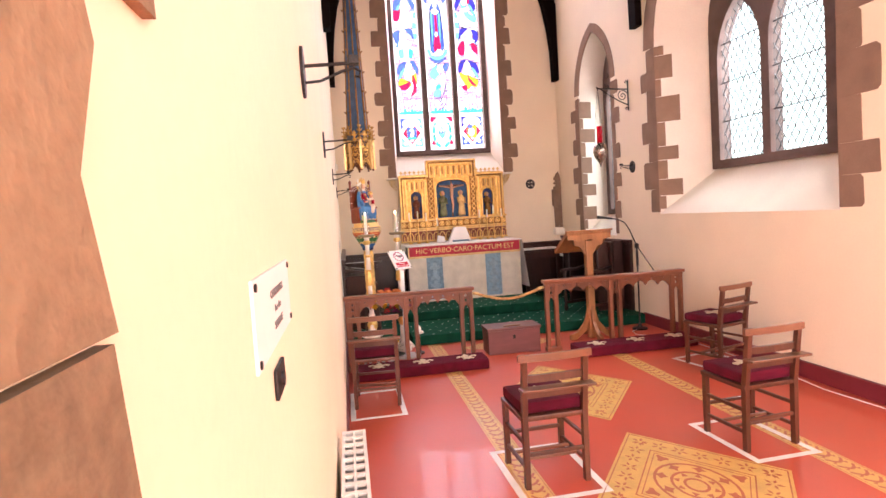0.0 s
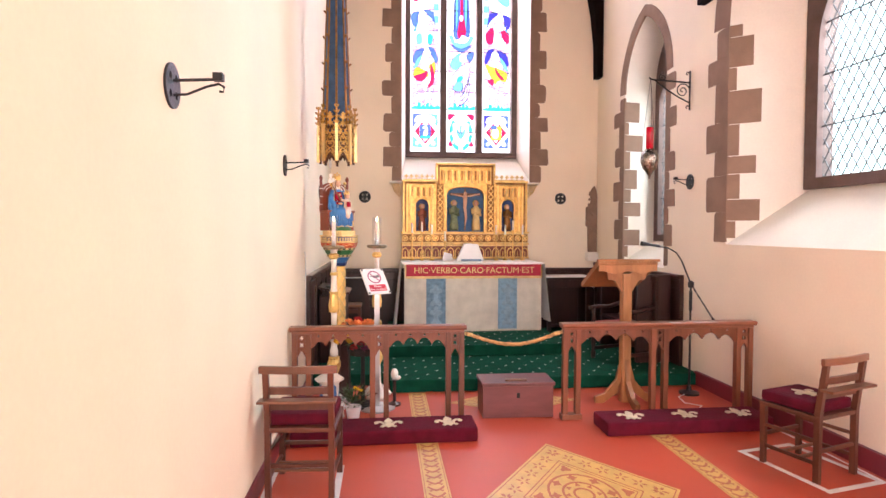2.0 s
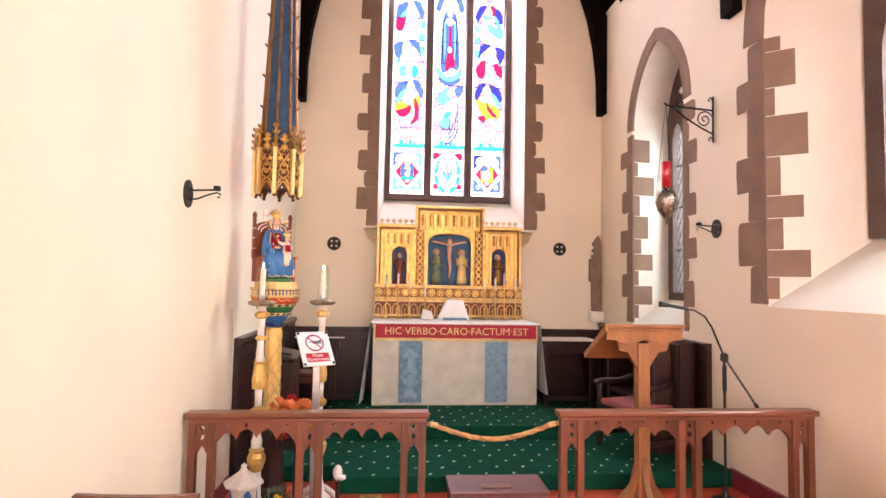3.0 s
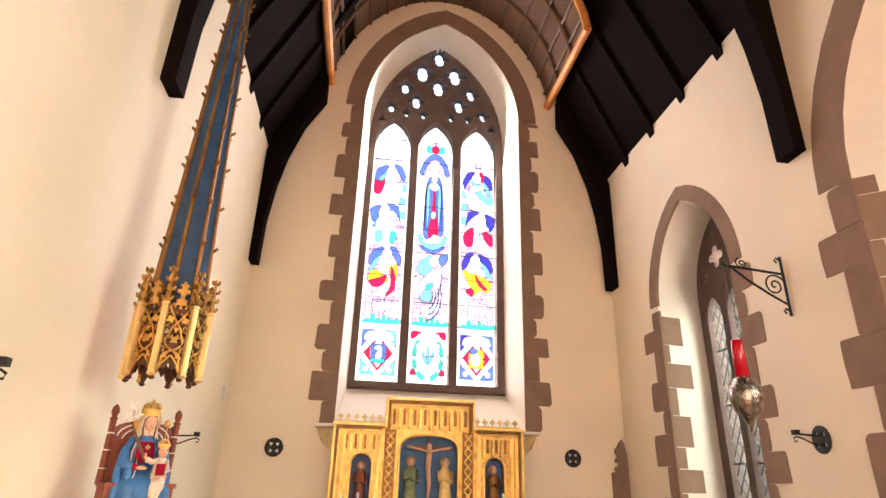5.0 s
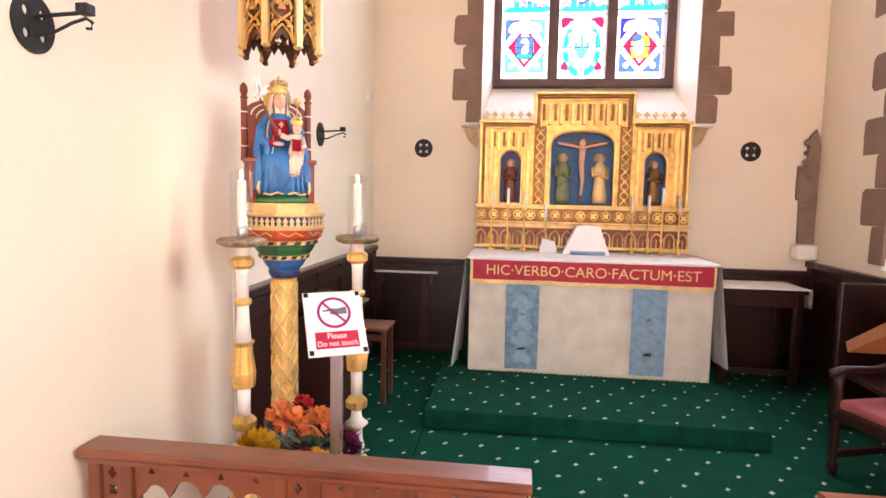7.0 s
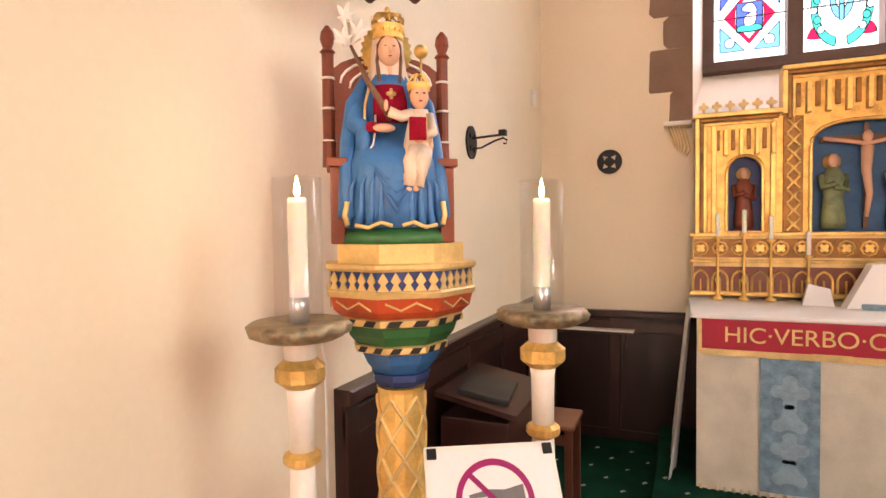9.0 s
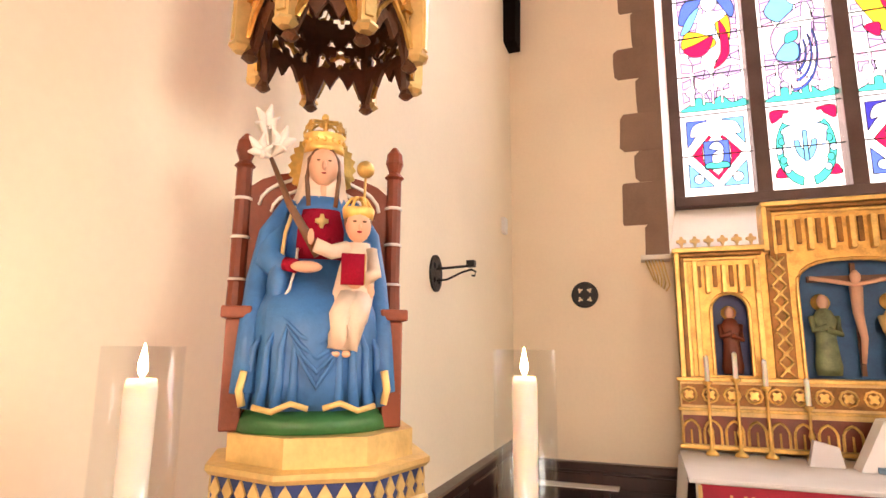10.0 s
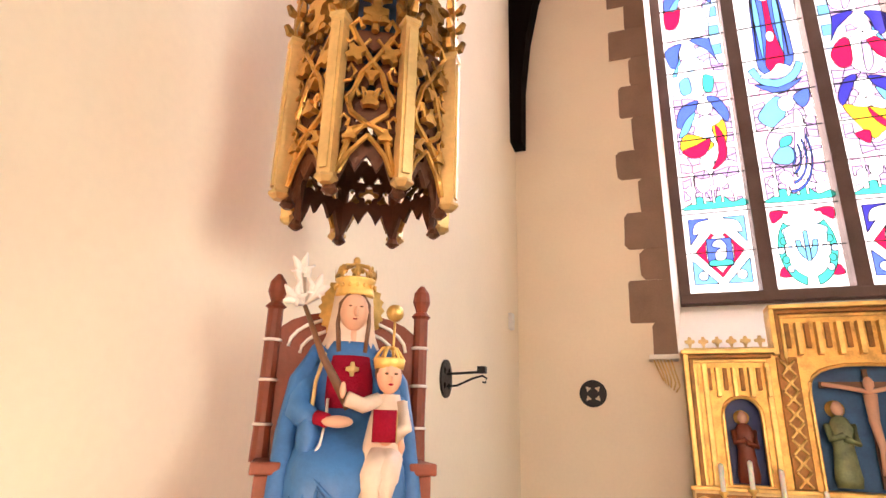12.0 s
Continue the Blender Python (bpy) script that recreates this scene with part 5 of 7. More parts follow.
for k in range(4):
    add(1, lambda b: tube(b, [(-0.06 + 0.006 * k, -0.150, 0.178 - 0.012 * k), (-0.03 + 0.003 * k, -0.151, 0.150 - 0.016 * k), (0.0, -0.150, 0.138 - 0.022 * k), (0.03 - 0.003 * k, -0.151, 0.150 - 0.016 * k), (0.06 - 0.006 * k, -0.150, 0.178 - 0.012 * k)], 0.005, 6, [0.001, 0.004, 0.006, 0.004, 0.001]))
add(7, lambda b: loft(b, [(0, -0.028, 0.285, 0.046, 0.03, 0), (0, -0.018, 0.34, 0.045, 0.032, 0), (0, -0.008, 0.378, 0.038, 0.028, 0)]))
add(9, lambda b: prism(b, foil(0.0, 0.352, 0.014, 4, 0, 4), lambda u, v, d: (u, -0.056 + d, v), 0, 0.006))
add(2, lambda b: loft(b, [(0, 0.020, 0.345, 0.080, 0.044, 0.05), (0, 0.022, 0.385, 0.064, 0.042, 0.05), (0, 0.022, 0.42, 0.050, 0.040, 0.03), (0, 0.022, 0.46, 0.044, 0.040, 0.02), (0, 0.02, 0.50, 0.040, 0.038, 0), (0, 0.02, 0.522, 0.018, 0.02, 0)]))
add(3, lambda b: lathe(b, [(0.016, 0.385), (0.014, 0.43)], 0, -0.005, 10))
add(3, lambda b: blob(b, (0, -0.012, 0.462), (0.030, 0.031, 0.038)))
add(3, lambda b: blob(b, (0, -0.044, 0.458), (0.005, 0.006, 0.010), 6, 5))
for s in (-1, 1):
    add(5, lambda b: tube(b, [(s * 0.010, -0.024, 0.497), (s * 0.028, -0.014, 0.475), (s * 0.031, -0.008, 0.44), (s * 0.026, -0.018, 0.385)], 0.005, 6))
    add(5, lambda b: blob(b, (s * 0.011, -0.0395, 0.468), (0.0042, 0.0022, 0.0016), 6, 4))
add(7, lambda b: blob(b, (0, -0.0400, 0.444), (0.0052, 0.002, 0.0012), 6, 4))
add(4, lambda b: lathe(b, [(0.038, 0.492), (0.041, 0.495), (0.041, 0.501), (0.0385, 0.504), (0.041, 0.522), (0.044, 0.526), (0.040, 0.528), (0.037, 0.497)], 0, 0.010, 20))
for i in range(16):
    a = i * math.pi / 8
    add(4, lambda b: blob(b, (0.042 * math.cos(a), 0.010 + 0.042 * math.sin(a), 0.512), (0.004, 0.004, 0.005), 6, 4))
for i in range(4):
    a = i * math.pi / 4
    add(4, lambda b: tube(b, [(0.042 * math.cos(a), 0.010 + 0.042 * math.sin(a), 0.530), (0.034 * math.cos(a), 0.010 + 0.034 * math.sin(a), 0.552), (0, 0.010, 0.560), (-0.034 * math.cos(a), 0.010 - 0.034 * math.sin(a), 0.552), (-0.042 * math.cos(a), 0.010 - 0.042 * math.sin(a), 0.530)], 0.0028, 6))
add(4, lambda b: blob(b, (0, 0.010, 0.566), (0.008, 0.008, 0.009), 10, 6))
for i in range(8):
    a = i * math.pi / 4
    add(4, lambda b: prism(b, foil(0, 0.538, 0.015, 4, 0, 5), lambda u, v, d, a=a: (0.043 * math.cos(a) - u * math.sin(a), 0.012 + 0.041 * math.sin(a) + u * math.cos(a), v), -0.002, 0.002))
hl = [((0.064 if i % 2 else 0.071) * math.cos(i * math.pi / 24), 0.478 + (0.064 if i % 2 else 0.071) * math.sin(i * math.pi / 24)) for i in range(48)]
add(4, lambda b: prism(b, hl, lambda u, v, d: (u, 0.052 + d, v), 0, 0.006))
# hands as simple forms and the lily
add(3, lambda b: blob(b, (-0.025, -0.115, 0.262), (0.028, 0.015, 0.010)))
add(3, lambda b: blob(b, (0.088, -0.115, 0.225), (0.010, 0.016, 0.014)))
add(5, lambda b: tube(b, [(-0.005, -0.10, 0.285), (-0.06, -0.085, 0.37), (-0.10, -0.05, 0.46)], 0.007, 7, [0.010, 0.007, 0.004]))
for dx, dz in ((-0.122, 0.478), (-0.080, 0.495), (-0.112, 0.532)):
    for k in range(5):
        a = k * 1.257
        add(8, lambda b: tube(b, [(-0.10, -0.05, 0.462), (dx + 0.011 * math.cos(a), -0.058, dz - 0.003 + 0.011 * math.sin(a)), (dx + 0.024 * math.cos(a), -0.066, dz + 0.024 * math.sin(a))], 0.004, 8, [0.002, 0.0085, 0.002]))
# the child
kid = len(bm.verts)
add(2, lambda b: loft(b, [(0.030, -0.135, 0.165, 0.030, 0.022, 0.05), (0.038, -0.135, 0.20, 0.034, 0.028, 0.05), (0.050, -0.11, 0.25, 0.038, 0.032, 0.04), (0.058, -0.095, 0.30, 0.034, 0.028, 0.03), (0.060, -0.088, 0.345, 0.022, 0.02, 0)], 20))
add(2, lambda b: tube(b, [(0.045, -0.125, 0.245), (0.030, -0.150, 0.215), (0.024, -0.156, 0.165)], 0.02, 9, [0.024, 0.024, 0.018]))
add(2, lambda b: tube(b, [(0.062, -0.125, 0.245), (0.052, -0.150, 0.215), (0.042, -0.156, 0.165)], 0.02, 9, [0.024, 0.024, 0.018]))
add(2, lambda b: tube(b, [(0.040, -0.10, 0.335), (0.01, -0.115, 0.325), (-0.02, -0.12, 0.335)], 0.013, 8))
add(2, lambda b: tube(b, [(0.082, -0.10, 0.33), (0.088, -0.12, 0.29), (0.065, -0.13, 0.275)], 0.014, 8))
add(3, lambda b: blob(b, (-0.028, -0.122, 0.348), (0.006, 0.006, 0.014), 8, 6))
add(3, lambda b: blob(b, (0.052, -0.136, 0.272), (0.013, 0.008, 0.010), 8, 6))
add(7, lambda b: box(b, 0.026, 0.066, -0.158, -0.142, 0.268, 0.318))
add(9, lambda b: box(b, 0.066, 0.068, -0.157, -0.143, 0.270, 0.316))
# hanging sleeve with a white edge, red cuff and trailing hem
add(1, lambda b: blob(b, (-0.080, -0.058, 0.270), (0.022, 0.050, 0.055), 16, 10))
add(8, lambda b: tube(b, [(-0.050, -0.062, 0.335), (-0.052, -0.092, 0.300), (-0.060, -0.108, 0.262), (-0.078, -0.108, 0.232)], 0.003, 6))
add(7, lambda b: tube(b, [(-0.070, -0.096, 0.304), (-0.050, -0.110, 0.299)], 0.012, 9))
add(3, lambda b: blob(b, (0.058, -0.10, 0.374), (0.024, 0.026, 0.029)))
for s in (-1, 1):
    add(5, lambda b: blob(b, (0.058 + s * 0.009, -0.1245, 0.378), (0.004, 0.0025, 0.002), 6, 4))
add(7, lambda b: blob(b, (0.058, -0.1255, 0.360), (0.005, 0.0025, 0.002), 6, 4))
add(3, lambda b: blob(b, (0.058, -0.127, 0.369), (0.0035, 0.004, 0.006), 6, 5))
add(5, lambda b: blob(b, (0.058, -0.090, 0.382), (0.0265, 0.025, 0.027)))
add(4, lambda b: lathe(b, [(0.028, 0.388), (0.031, 0.404), (0.028, 0.406)], 0.058, -0.092, 14))
for i in range(6):
    a = i * math.pi / 3
    add(4, lambda b: tube(b, [(0.058 + 0.028 * math.cos(a), -0.092 + 0.028 * math.sin(a), 0.404), (0.058 + 0.014 * math.cos(a), -0.092 + 0.014 * math.sin(a), 0.424), (0.058, -0.092, 0.426)], 0.003, 5))
add(3, lambda b: blob(b, (0.022, -0.148, 0.158), (0.009, 0.012, 0.006), 8, 5))
add(3, lambda b: blob(b, (0.040, -0.148, 0.158), (0.009, 0.012, 0.006), 8, 5))
bm.verts.ensure_lookup_table()
for v in bm.verts[kid:]:
    v.co += Vector((0.008, 0.002, -0.036))
# sceptre orb behind the child
add(4, lambda b: blob(b, (0.085, -0.01, 0.465), (0.019, 0.019, 0.017)))
add(4, lambda b: tube(b, [(0.085, -0.01, 0.45), (0.083, -0.02, 0.38)], 0.003, 5))
st = ob_from("seated_statue", bm, MI, smooth=True)
st.matrix_basis = pose(SX, SY, 1.686 - LOW, 0, 0, TURN) @ Matrix.Diagonal((0.92, 0.86, 1.0, 1))
for p in st.data.polygons:
    p.use_smooth = p.material_index not in (0,)
tagged(st, "painted carved statue of a crowned blue-robed mother and child enthroned", "statue")

# ---- hanging spire canopy over the statue ----
CX, CY = 0.338, 4.88
can = empty("statue_canopy", pose(CX, CY, 2.345, 0, 0, 26), "gilded octagonal pierced canopy with a tall blue spire", "canopy")
RC = 0.172
for sd in range(8):
    a0 = math.pi / 8 + sd * math.pi / 4
    a1 = a0 + math.pi / 4
    p0, p1 = Vector((RC * math.cos(a0), RC * math.sin(a0), 0)), Vector((RC * math.cos(a1), RC * math.sin(a1), 0))
    nn = (p0 + p1).normalized()
    tt = (p1 - p0).normalized()
    mid = (p0 + p1) / 2
    W2 = (p1 - p0).length / 2

    def F3(u, v, d, mid=mid, tt=tt, nn=nn):
        return mid + tt * u + nn * d + Vector((0, 0, v))
    # pierced valance with a cusped lower edge
    low = [(-W2, 0.15), (-W2, 0.015), (-W2 * 0.82, -0.012), (-W2 * 0.62, 0.02), (-W2 * 0.5, 0.045), (-W2 * 0.30, 0.022), (-W2 * 0.12, 0.045), (0, 0.055), (W2 * 0.12, 0.045), (W2 * 0.30, 0.022), (W2 * 0.5, 0.045), (W2 * 0.62, 0.02), (W2 * 0.82, -0.012), (W2, 0.015), (W2, 0.15)]
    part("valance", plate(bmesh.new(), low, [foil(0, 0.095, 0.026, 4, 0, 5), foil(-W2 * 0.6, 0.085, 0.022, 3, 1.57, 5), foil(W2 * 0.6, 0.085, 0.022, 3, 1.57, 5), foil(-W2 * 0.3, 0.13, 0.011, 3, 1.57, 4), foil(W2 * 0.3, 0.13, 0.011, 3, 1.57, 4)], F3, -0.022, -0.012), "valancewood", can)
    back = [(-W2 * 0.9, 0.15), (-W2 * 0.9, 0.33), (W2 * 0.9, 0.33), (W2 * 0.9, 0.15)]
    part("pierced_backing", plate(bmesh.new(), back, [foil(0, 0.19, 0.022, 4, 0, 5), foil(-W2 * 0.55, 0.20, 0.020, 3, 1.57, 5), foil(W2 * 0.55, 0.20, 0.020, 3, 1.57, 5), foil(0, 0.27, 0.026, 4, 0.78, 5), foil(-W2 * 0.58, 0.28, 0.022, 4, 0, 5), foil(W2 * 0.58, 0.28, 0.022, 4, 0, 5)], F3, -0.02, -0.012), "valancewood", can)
    # scrolled openwork panel
    bm = bmesh.new()
    for s in (1, -1):
        tube(bm, [F3(s * W2 * q[0], q[1], 0.0) for q in ((0.80, 0.01), (0.55, 0.075), (0.1, 0.115), (-0.45, 0.10), (-0.65, 0.07))], 0.006, 5)
        tube(bm, [F3(s * W2 * q[0], q[1], 0.002) for q in ((0.05, 0.112), (0.50, 0.135), (0.66, 0.165), (0.45, 0.19), (0.30, 0.17))], 0.006, 5)
        tube(bm, [F3(s * W2 * q[0], q[1], 0.002) for q in ((0.62, 0.15), (0.30, 0.22), (-0.08, 0.255), (-0.5, 0.30), (-0.7, 0.325), (-0.5, 0.345), (-0.35, 0.325))], 0.006, 5)
        tube(bm, [F3(s * W2 * q[0], q[1], 0.0) for q in ((0.1, 0.15), (0.22, 0.19), (0.0, 0.175))], 0.005, 5)
        prism(bm, foil(s * W2 * 0.52, 0.262, 0.022, 4, 0.5, 4), F3, -0.004, 0.012)
        prism(bm, foil(s * W2 * 0.5, 0.085, 0.016, 3, 1.57, 4), F3, -0.004, 0.012)
        tube(bm, [F3(s * W2 * q[0], q[1], 0.001) for q in ((0.85, 0.20), (0.60, 0.205), (0.48, 0.225), (0.62, 0.24), (0.70, 0.225))], 0.004, 5)
        tube(bm, [F3(s * W2 * q[0], q[1], 0.001) for q in ((0.88, 0.30), (0.72, 0.29), (0.60, 0.30), (0.30, 0.285), (0.12, 0.30))], 0.004, 5)
        tube(bm, [F3(s * W2 * q[0], q[1], 0.001) for q in ((0.85, 0.12), (0.70, 0.13), (0.55, 0.12), (0.62, 0.105))], 0.004, 5)
        tube(bm, [F3(s * W2 * q[0], q[1], 0.001) for q in ((0.75, 0.01), (0.5, 0.05), (0.2, 0.075), (0.0, 0.09))], 0.005, 5)
        prism(bm, foil(s * W2 * 0.25, 0.345, 0.014, 3, 1.57, 4), F3, -0.004, 0.010)
    prism(bm, foil(0, 0.16, 0.02, 3, 1.57, 4), F3, -0.004, 0.012)
    prism(bm, foil(0, 0.215, 0.016, 3, -1.57, 4), F3, -0.004, 0.012)
    part("openwork_panel", bm, "agedgold", can)
    # central finial of each side
    bm = bmesh.new()
    tube(bm, [F3(0, 0.32, 0), F3(0, 0.43, -0.005)], 0.008, 6)
    for v, r in ((0.36, 0.028), (0.41, 0.034), (0.44, 0.022)):
        prism(bm, foil(0, v, r, 4, 0, 4), F3, -0.012, 0.012)
    part("finial", bm, "agedgold", can)
    # corner pier with pinnacle
    q = Vector((math.cos(a0), math.sin(a0), 0))
    bm = bmesh.new()
    lathe(bm, [(0.019, 0.0), (0.019, 0.33), (0.024, 0.335), (0.024, 0.345)], p0.x * 1.03, p0.y * 1.03, 4, a0 + math.pi / 4)
    lathe(bm, [(0.011, 0.01), (0.011, 0.32)], p0.x * 1.09, p0.y * 1.09, 4, a0 + math.pi / 4)
    lathe(bm, [(0.012, -0.014), (0.022, -0.006), (0.021, 0.0)], p0.x * 1.03, p0.y * 1.03, 6, a0)
    part("corner_pier", bm, "palegold", can)
    bm = bmesh.new()
    tube(bm, [p0 * 1.03 + Vector((0, 0, 0.34)), p0 * 1.03 + Vector((0, 0, 0.52))], 0.011, 6, [0.015, 0.006])
    pin = part("pinnacle", bm, "agedgold", can)
    for v in (0.365, 0.415, 0.465, 0.515):
        r = 0.026 if v < 0.5 else 0.018
        for g in range(4):
            a = a0 + g * math.pi / 2
            bm = bmesh.new()
            tube(bm, [p0 * 1.03 + Vector((0, 0, v - 0.012)), p0 * 1.03 + Vector((r * 0.7 * math.cos(a), r * 0.7 * math.sin(a), v - 0.004)), p0 * 1.03 + Vector((r * 1.05 * math.cos(a), r * 1.05 * math.sin(a), v + 0.012))], 0.008, 5, [0.004, 0.010, 0.006])
            part("crocket", bm, "agedgold", pin)
    # pendant under the corner
    bm = bmesh.new()
    lathe(bm, [(0.006, -0.03), (0.016, -0.022), (0.010, -0.01), (0.014, 0.08), (0.016, 0.10)], p0.x * 0.93, p0.y * 0.93, 8)
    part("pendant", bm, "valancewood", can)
    # spire face and crocketed rib
    r0, r1, h0, h1 = 0.135, 0.033, 0.30, 3.05
    bm = bmesh.new()
    e0, e1 = q, Vector((math.cos(a1), math.sin(a1), 0))
    vs = [bm.verts.new(v) for v in (e0 * r0 + Vector((0, 0, h0)), e1 * r0 + Vector((0, 0, h0)), e1 * r1 + Vector((0, 0, h1)), e0 * r1 + Vector((0, 0, h1)))]
    bi = [bm.verts.new(v.co - nn * 0.008) for v in vs]
    bm.faces.new(vs)
    bm.faces.new(list(reversed(bi)))
    for i in range(4):
        bm.faces.new((vs[i], bi[i], bi[(i + 1) % 4], vs[(i + 1) % 4]))
    part("spire_face", bm, "spireblue", can)
    bm = bmesh.new()
    tube(bm, [e0 * r0 * 1.01 + Vector((0, 0, h0)), e0 * r1 * 1.03 + Vector((0, 0, h1))], 0.010, 6, [0.012, 0.007])
    part("rib", bm, "golddark", can)
    for k in range(11):
        t = (k + 0.6) / 11
        rr = r0 + (r1 - r0) * t
        c = e0 * (rr + 0.016) + Vector((0, 0, h0 + (h1 - h0) * t))
        bm = bmesh.new()
        tube(bm, [e0 * rr + Vector((0, 0, c.z - 0.02)), c, c + e0 * 0.014 + Vector((0, 0, 0.014))], 0.007, 5, [0.005, 0.009, 0.008])
        part("crocket", bm, "golddark", can)
part("hanging_rod", lathe(bmesh.new(), [(0.012, 3.04), (0.012, 3.9)], n=8), "iron", can)


def fleur(bm, cx, cy, z, s, turn=0.0, t=0.006):
    """A padded fleur-de-lis lying flat, s metres tall."""
    def P(u, v):
        return (cx + s * (u * math.cos(turn) - v * math.sin(turn)), cy + s * (u * math.sin(turn) + v * math.cos(turn)))
    mid = [(0, 0.5), (-0.10, 0.34), (-0.15, 0.20), (-0.10, 0.02), (-0.05, -0.12), (0.05, -0.12), (0.10, 0.02), (0.15, 0.20), (0.10, 0.34)]
    side = [(0.07, -0.12), (0.15, 0.06), (0.28, 0.18), (0.43, 0.17), (0.50, 0.04), (0.44, -0.07), (0.34, -0.04), (0.37, 0.05), (0.30, 0.07), (0.22, -0.03), (0.17, -0.14)]
    foot = [(0.03, -0.18), (0.14, -0.20), (0.28, -0.32), (0.20, -0.40), (0.10, -0.30), (0.0, -0.44), (-0.10, -0.30), (-0.20, -0.40), (-0.28, -0.32), (-0.14, -0.20), (-0.03, -0.18)]
    bar = [(-0.2, -0.19), (0.2, -0.19), (0.2, -0.125), (-0.2, -0.125)]
    for k, o in enumerate((mid, side, [(-u, v) for u, v in side], foot, bar)):
        prism(bm, [P(u, v) for u, v in o], FLAT(z), 0, t + 0.0007 * k, 0.0015)
    return bm


# ---- altar rails ----
def altar_rail(x0, x1, n, y=4.02):
    """Oak communion rail: moulded top, pairs of posts, pierced tracery heads and a ground sill."""
    L = x1 - x0
    r = empty("altar_rail", pose(x0, y, 0), "carved red-brown oak altar rail with pierced tracery panels", "altar rail", "altar rails")
    bm = bmesh.new()
    prism(bm, [(-0.058, 0.682), (-0.046, 0.670), (0.046, 0.670), (0.058, 0.682), (0.058, 0.696), (0.050, 0.702), (-0.050, 0.702), (-0.058, 0.696)], lambda u, v, d: (d, u, v), -0.015, L + 0.015)
    part("top_rail", bm, "oak_x", r)
    part("under_moulding", B(0, L, -0.036, 0.036, 0.652, 0.671, bevel=0.006), "oak_x", r)
    g = 0.115
    xs = []
    for i in range(n):
        c = (L - g - 0.045) * i / (n - 1)
        xs.append((c, c + g))
    for a, b in xs:
        for p in (a, b):
            part("post", B(p, p + 0.045, -0.03, 0.03, 0.0, 0.653, bevel=0.005), "oak", r)
        part("foot", B(a - 0.012, b + 0.057, -0.045, 0.045, 0.0, 0.04, bevel=0.006), "oak_x", r)
        u0, u1 = a + 0.045, b
        c = (u0 + u1) / 2
        low = [(u0, 0.604), (u0, 0.44), (c - 0.012, 0.475), (c, 0.49), (c + 0.012, 0.475), (u1, 0.44), (u1, 0.604)]
        part("tracery", plate(bmesh.new(), low, [foil(c, 0.575, 0.018, 4, 0, 4), foil(c, 0.527, 0.020, 4, 0.78, 4)], lambda u, v, d: (u, d, v + 0.047), -0.014, 0.014), "oak", r)
    for (a, b), (a2, b2) in zip(xs, xs[1:]):
        u0, u1 = b + 0.045, a2
        w = u1 - u0
        low = [(u0, 0.604), (u0, 0.50)]
        for k in range(4):
            for q in range(7):
                t = q / 6
                low.append((u0 + w * (k + t) / 4, 0.535 + 0.035 * math.sin(math.pi * t) - (0.012 if q in (0, 6) and 0 < k + t < 4 else 0) - 0.05 * abs((k + t) / 2 - 1) ** 3))
        cl = [low[0]] + [p for i, p in enumerate(low[1:]) if i == 0 or abs(p[0] - low[i][0]) > 1e-4]
        cl += [(u1, 0.604)]
        hs = [foil(u0 + w * (k + 0.5) / 4, 0.588, 0.013, 3, 1.57, 4) for k in range(4)]
        part("tracery", plate(bmesh.new(), cl, hs, lambda u, v, d: (u, d, v + 0.047), -0.014, 0.014), "oak", r)
    r.scale.z = 1.22
    return r


altar_rail(0.03, 1.49, 3)
altar_rail(2.37, 4.15, 3)


def kneeler(x0, x1, n, y0=3.55, y1=3.88):
    k = empty("kneeler", pose(x0, y0, 0), "long maroon padded kneeler with cream fleur-de-lis on the floor", "kneeler", "kneelers")
    part("pad", B(0, x1 - x0, 0, y1 - y0, 0, 0.115, bevel=0.022), "maroon", k, smooth=False)
    for i in range(n):
        part("fleur_de_lis", fleur(bmesh.new(), (x1 - x0) * (i + 0.55) / n, (y1 - y0) * 0.5, 0.1145, 0.235, 0.1 * (i - 1)), "cream", k)


kneeler(0.08, 1.54, 3)
kneeler(2.60, 4.05, 3)

# rope across the gap
rope = empty("barrier_rope", pose(0, 4.02, 0), "twisted gold rope hanging between the altar rails", "rope")
pts = [(1.51 + 0.84 * i / 24, 0.0, 0.775 - 0.10 * math.sin(math.pi * i / 24) ** 1.1) for i in range(25)]
for ph in (0, 2.09, 4.19):
    bm = bmesh.new()
    tube(bm, [(x, 0.008 * math.cos(ph + i * 1.1), z + 0.008 * math.sin(ph + i * 1.1)) for i, (x, _, z) in enumerate(pts)], 0.0105, 6)
    part("strand", bm, "rope", rope, smooth=True)
for e, s in ((pts[0], 1), (pts[-1], -1)):
    bm = bmesh.new()
    tube(bm, [(e[0] + s * 0.01, 0, e[2] - 0.004), (e[0] + s * 0.055, 0, e[2] - 0.012)], 0.017, 8)
    tube(bm, [(e[0] - s * 0.01, 0.014 * math.cos(a), e[2] + 0.014 * math.sin(a)) for a in (0, 1.05, 2.1, 3.14, 4.2, 5.2, 6.28)], 0.004, 5)
    part("hook", bm, "goldlight", rope)

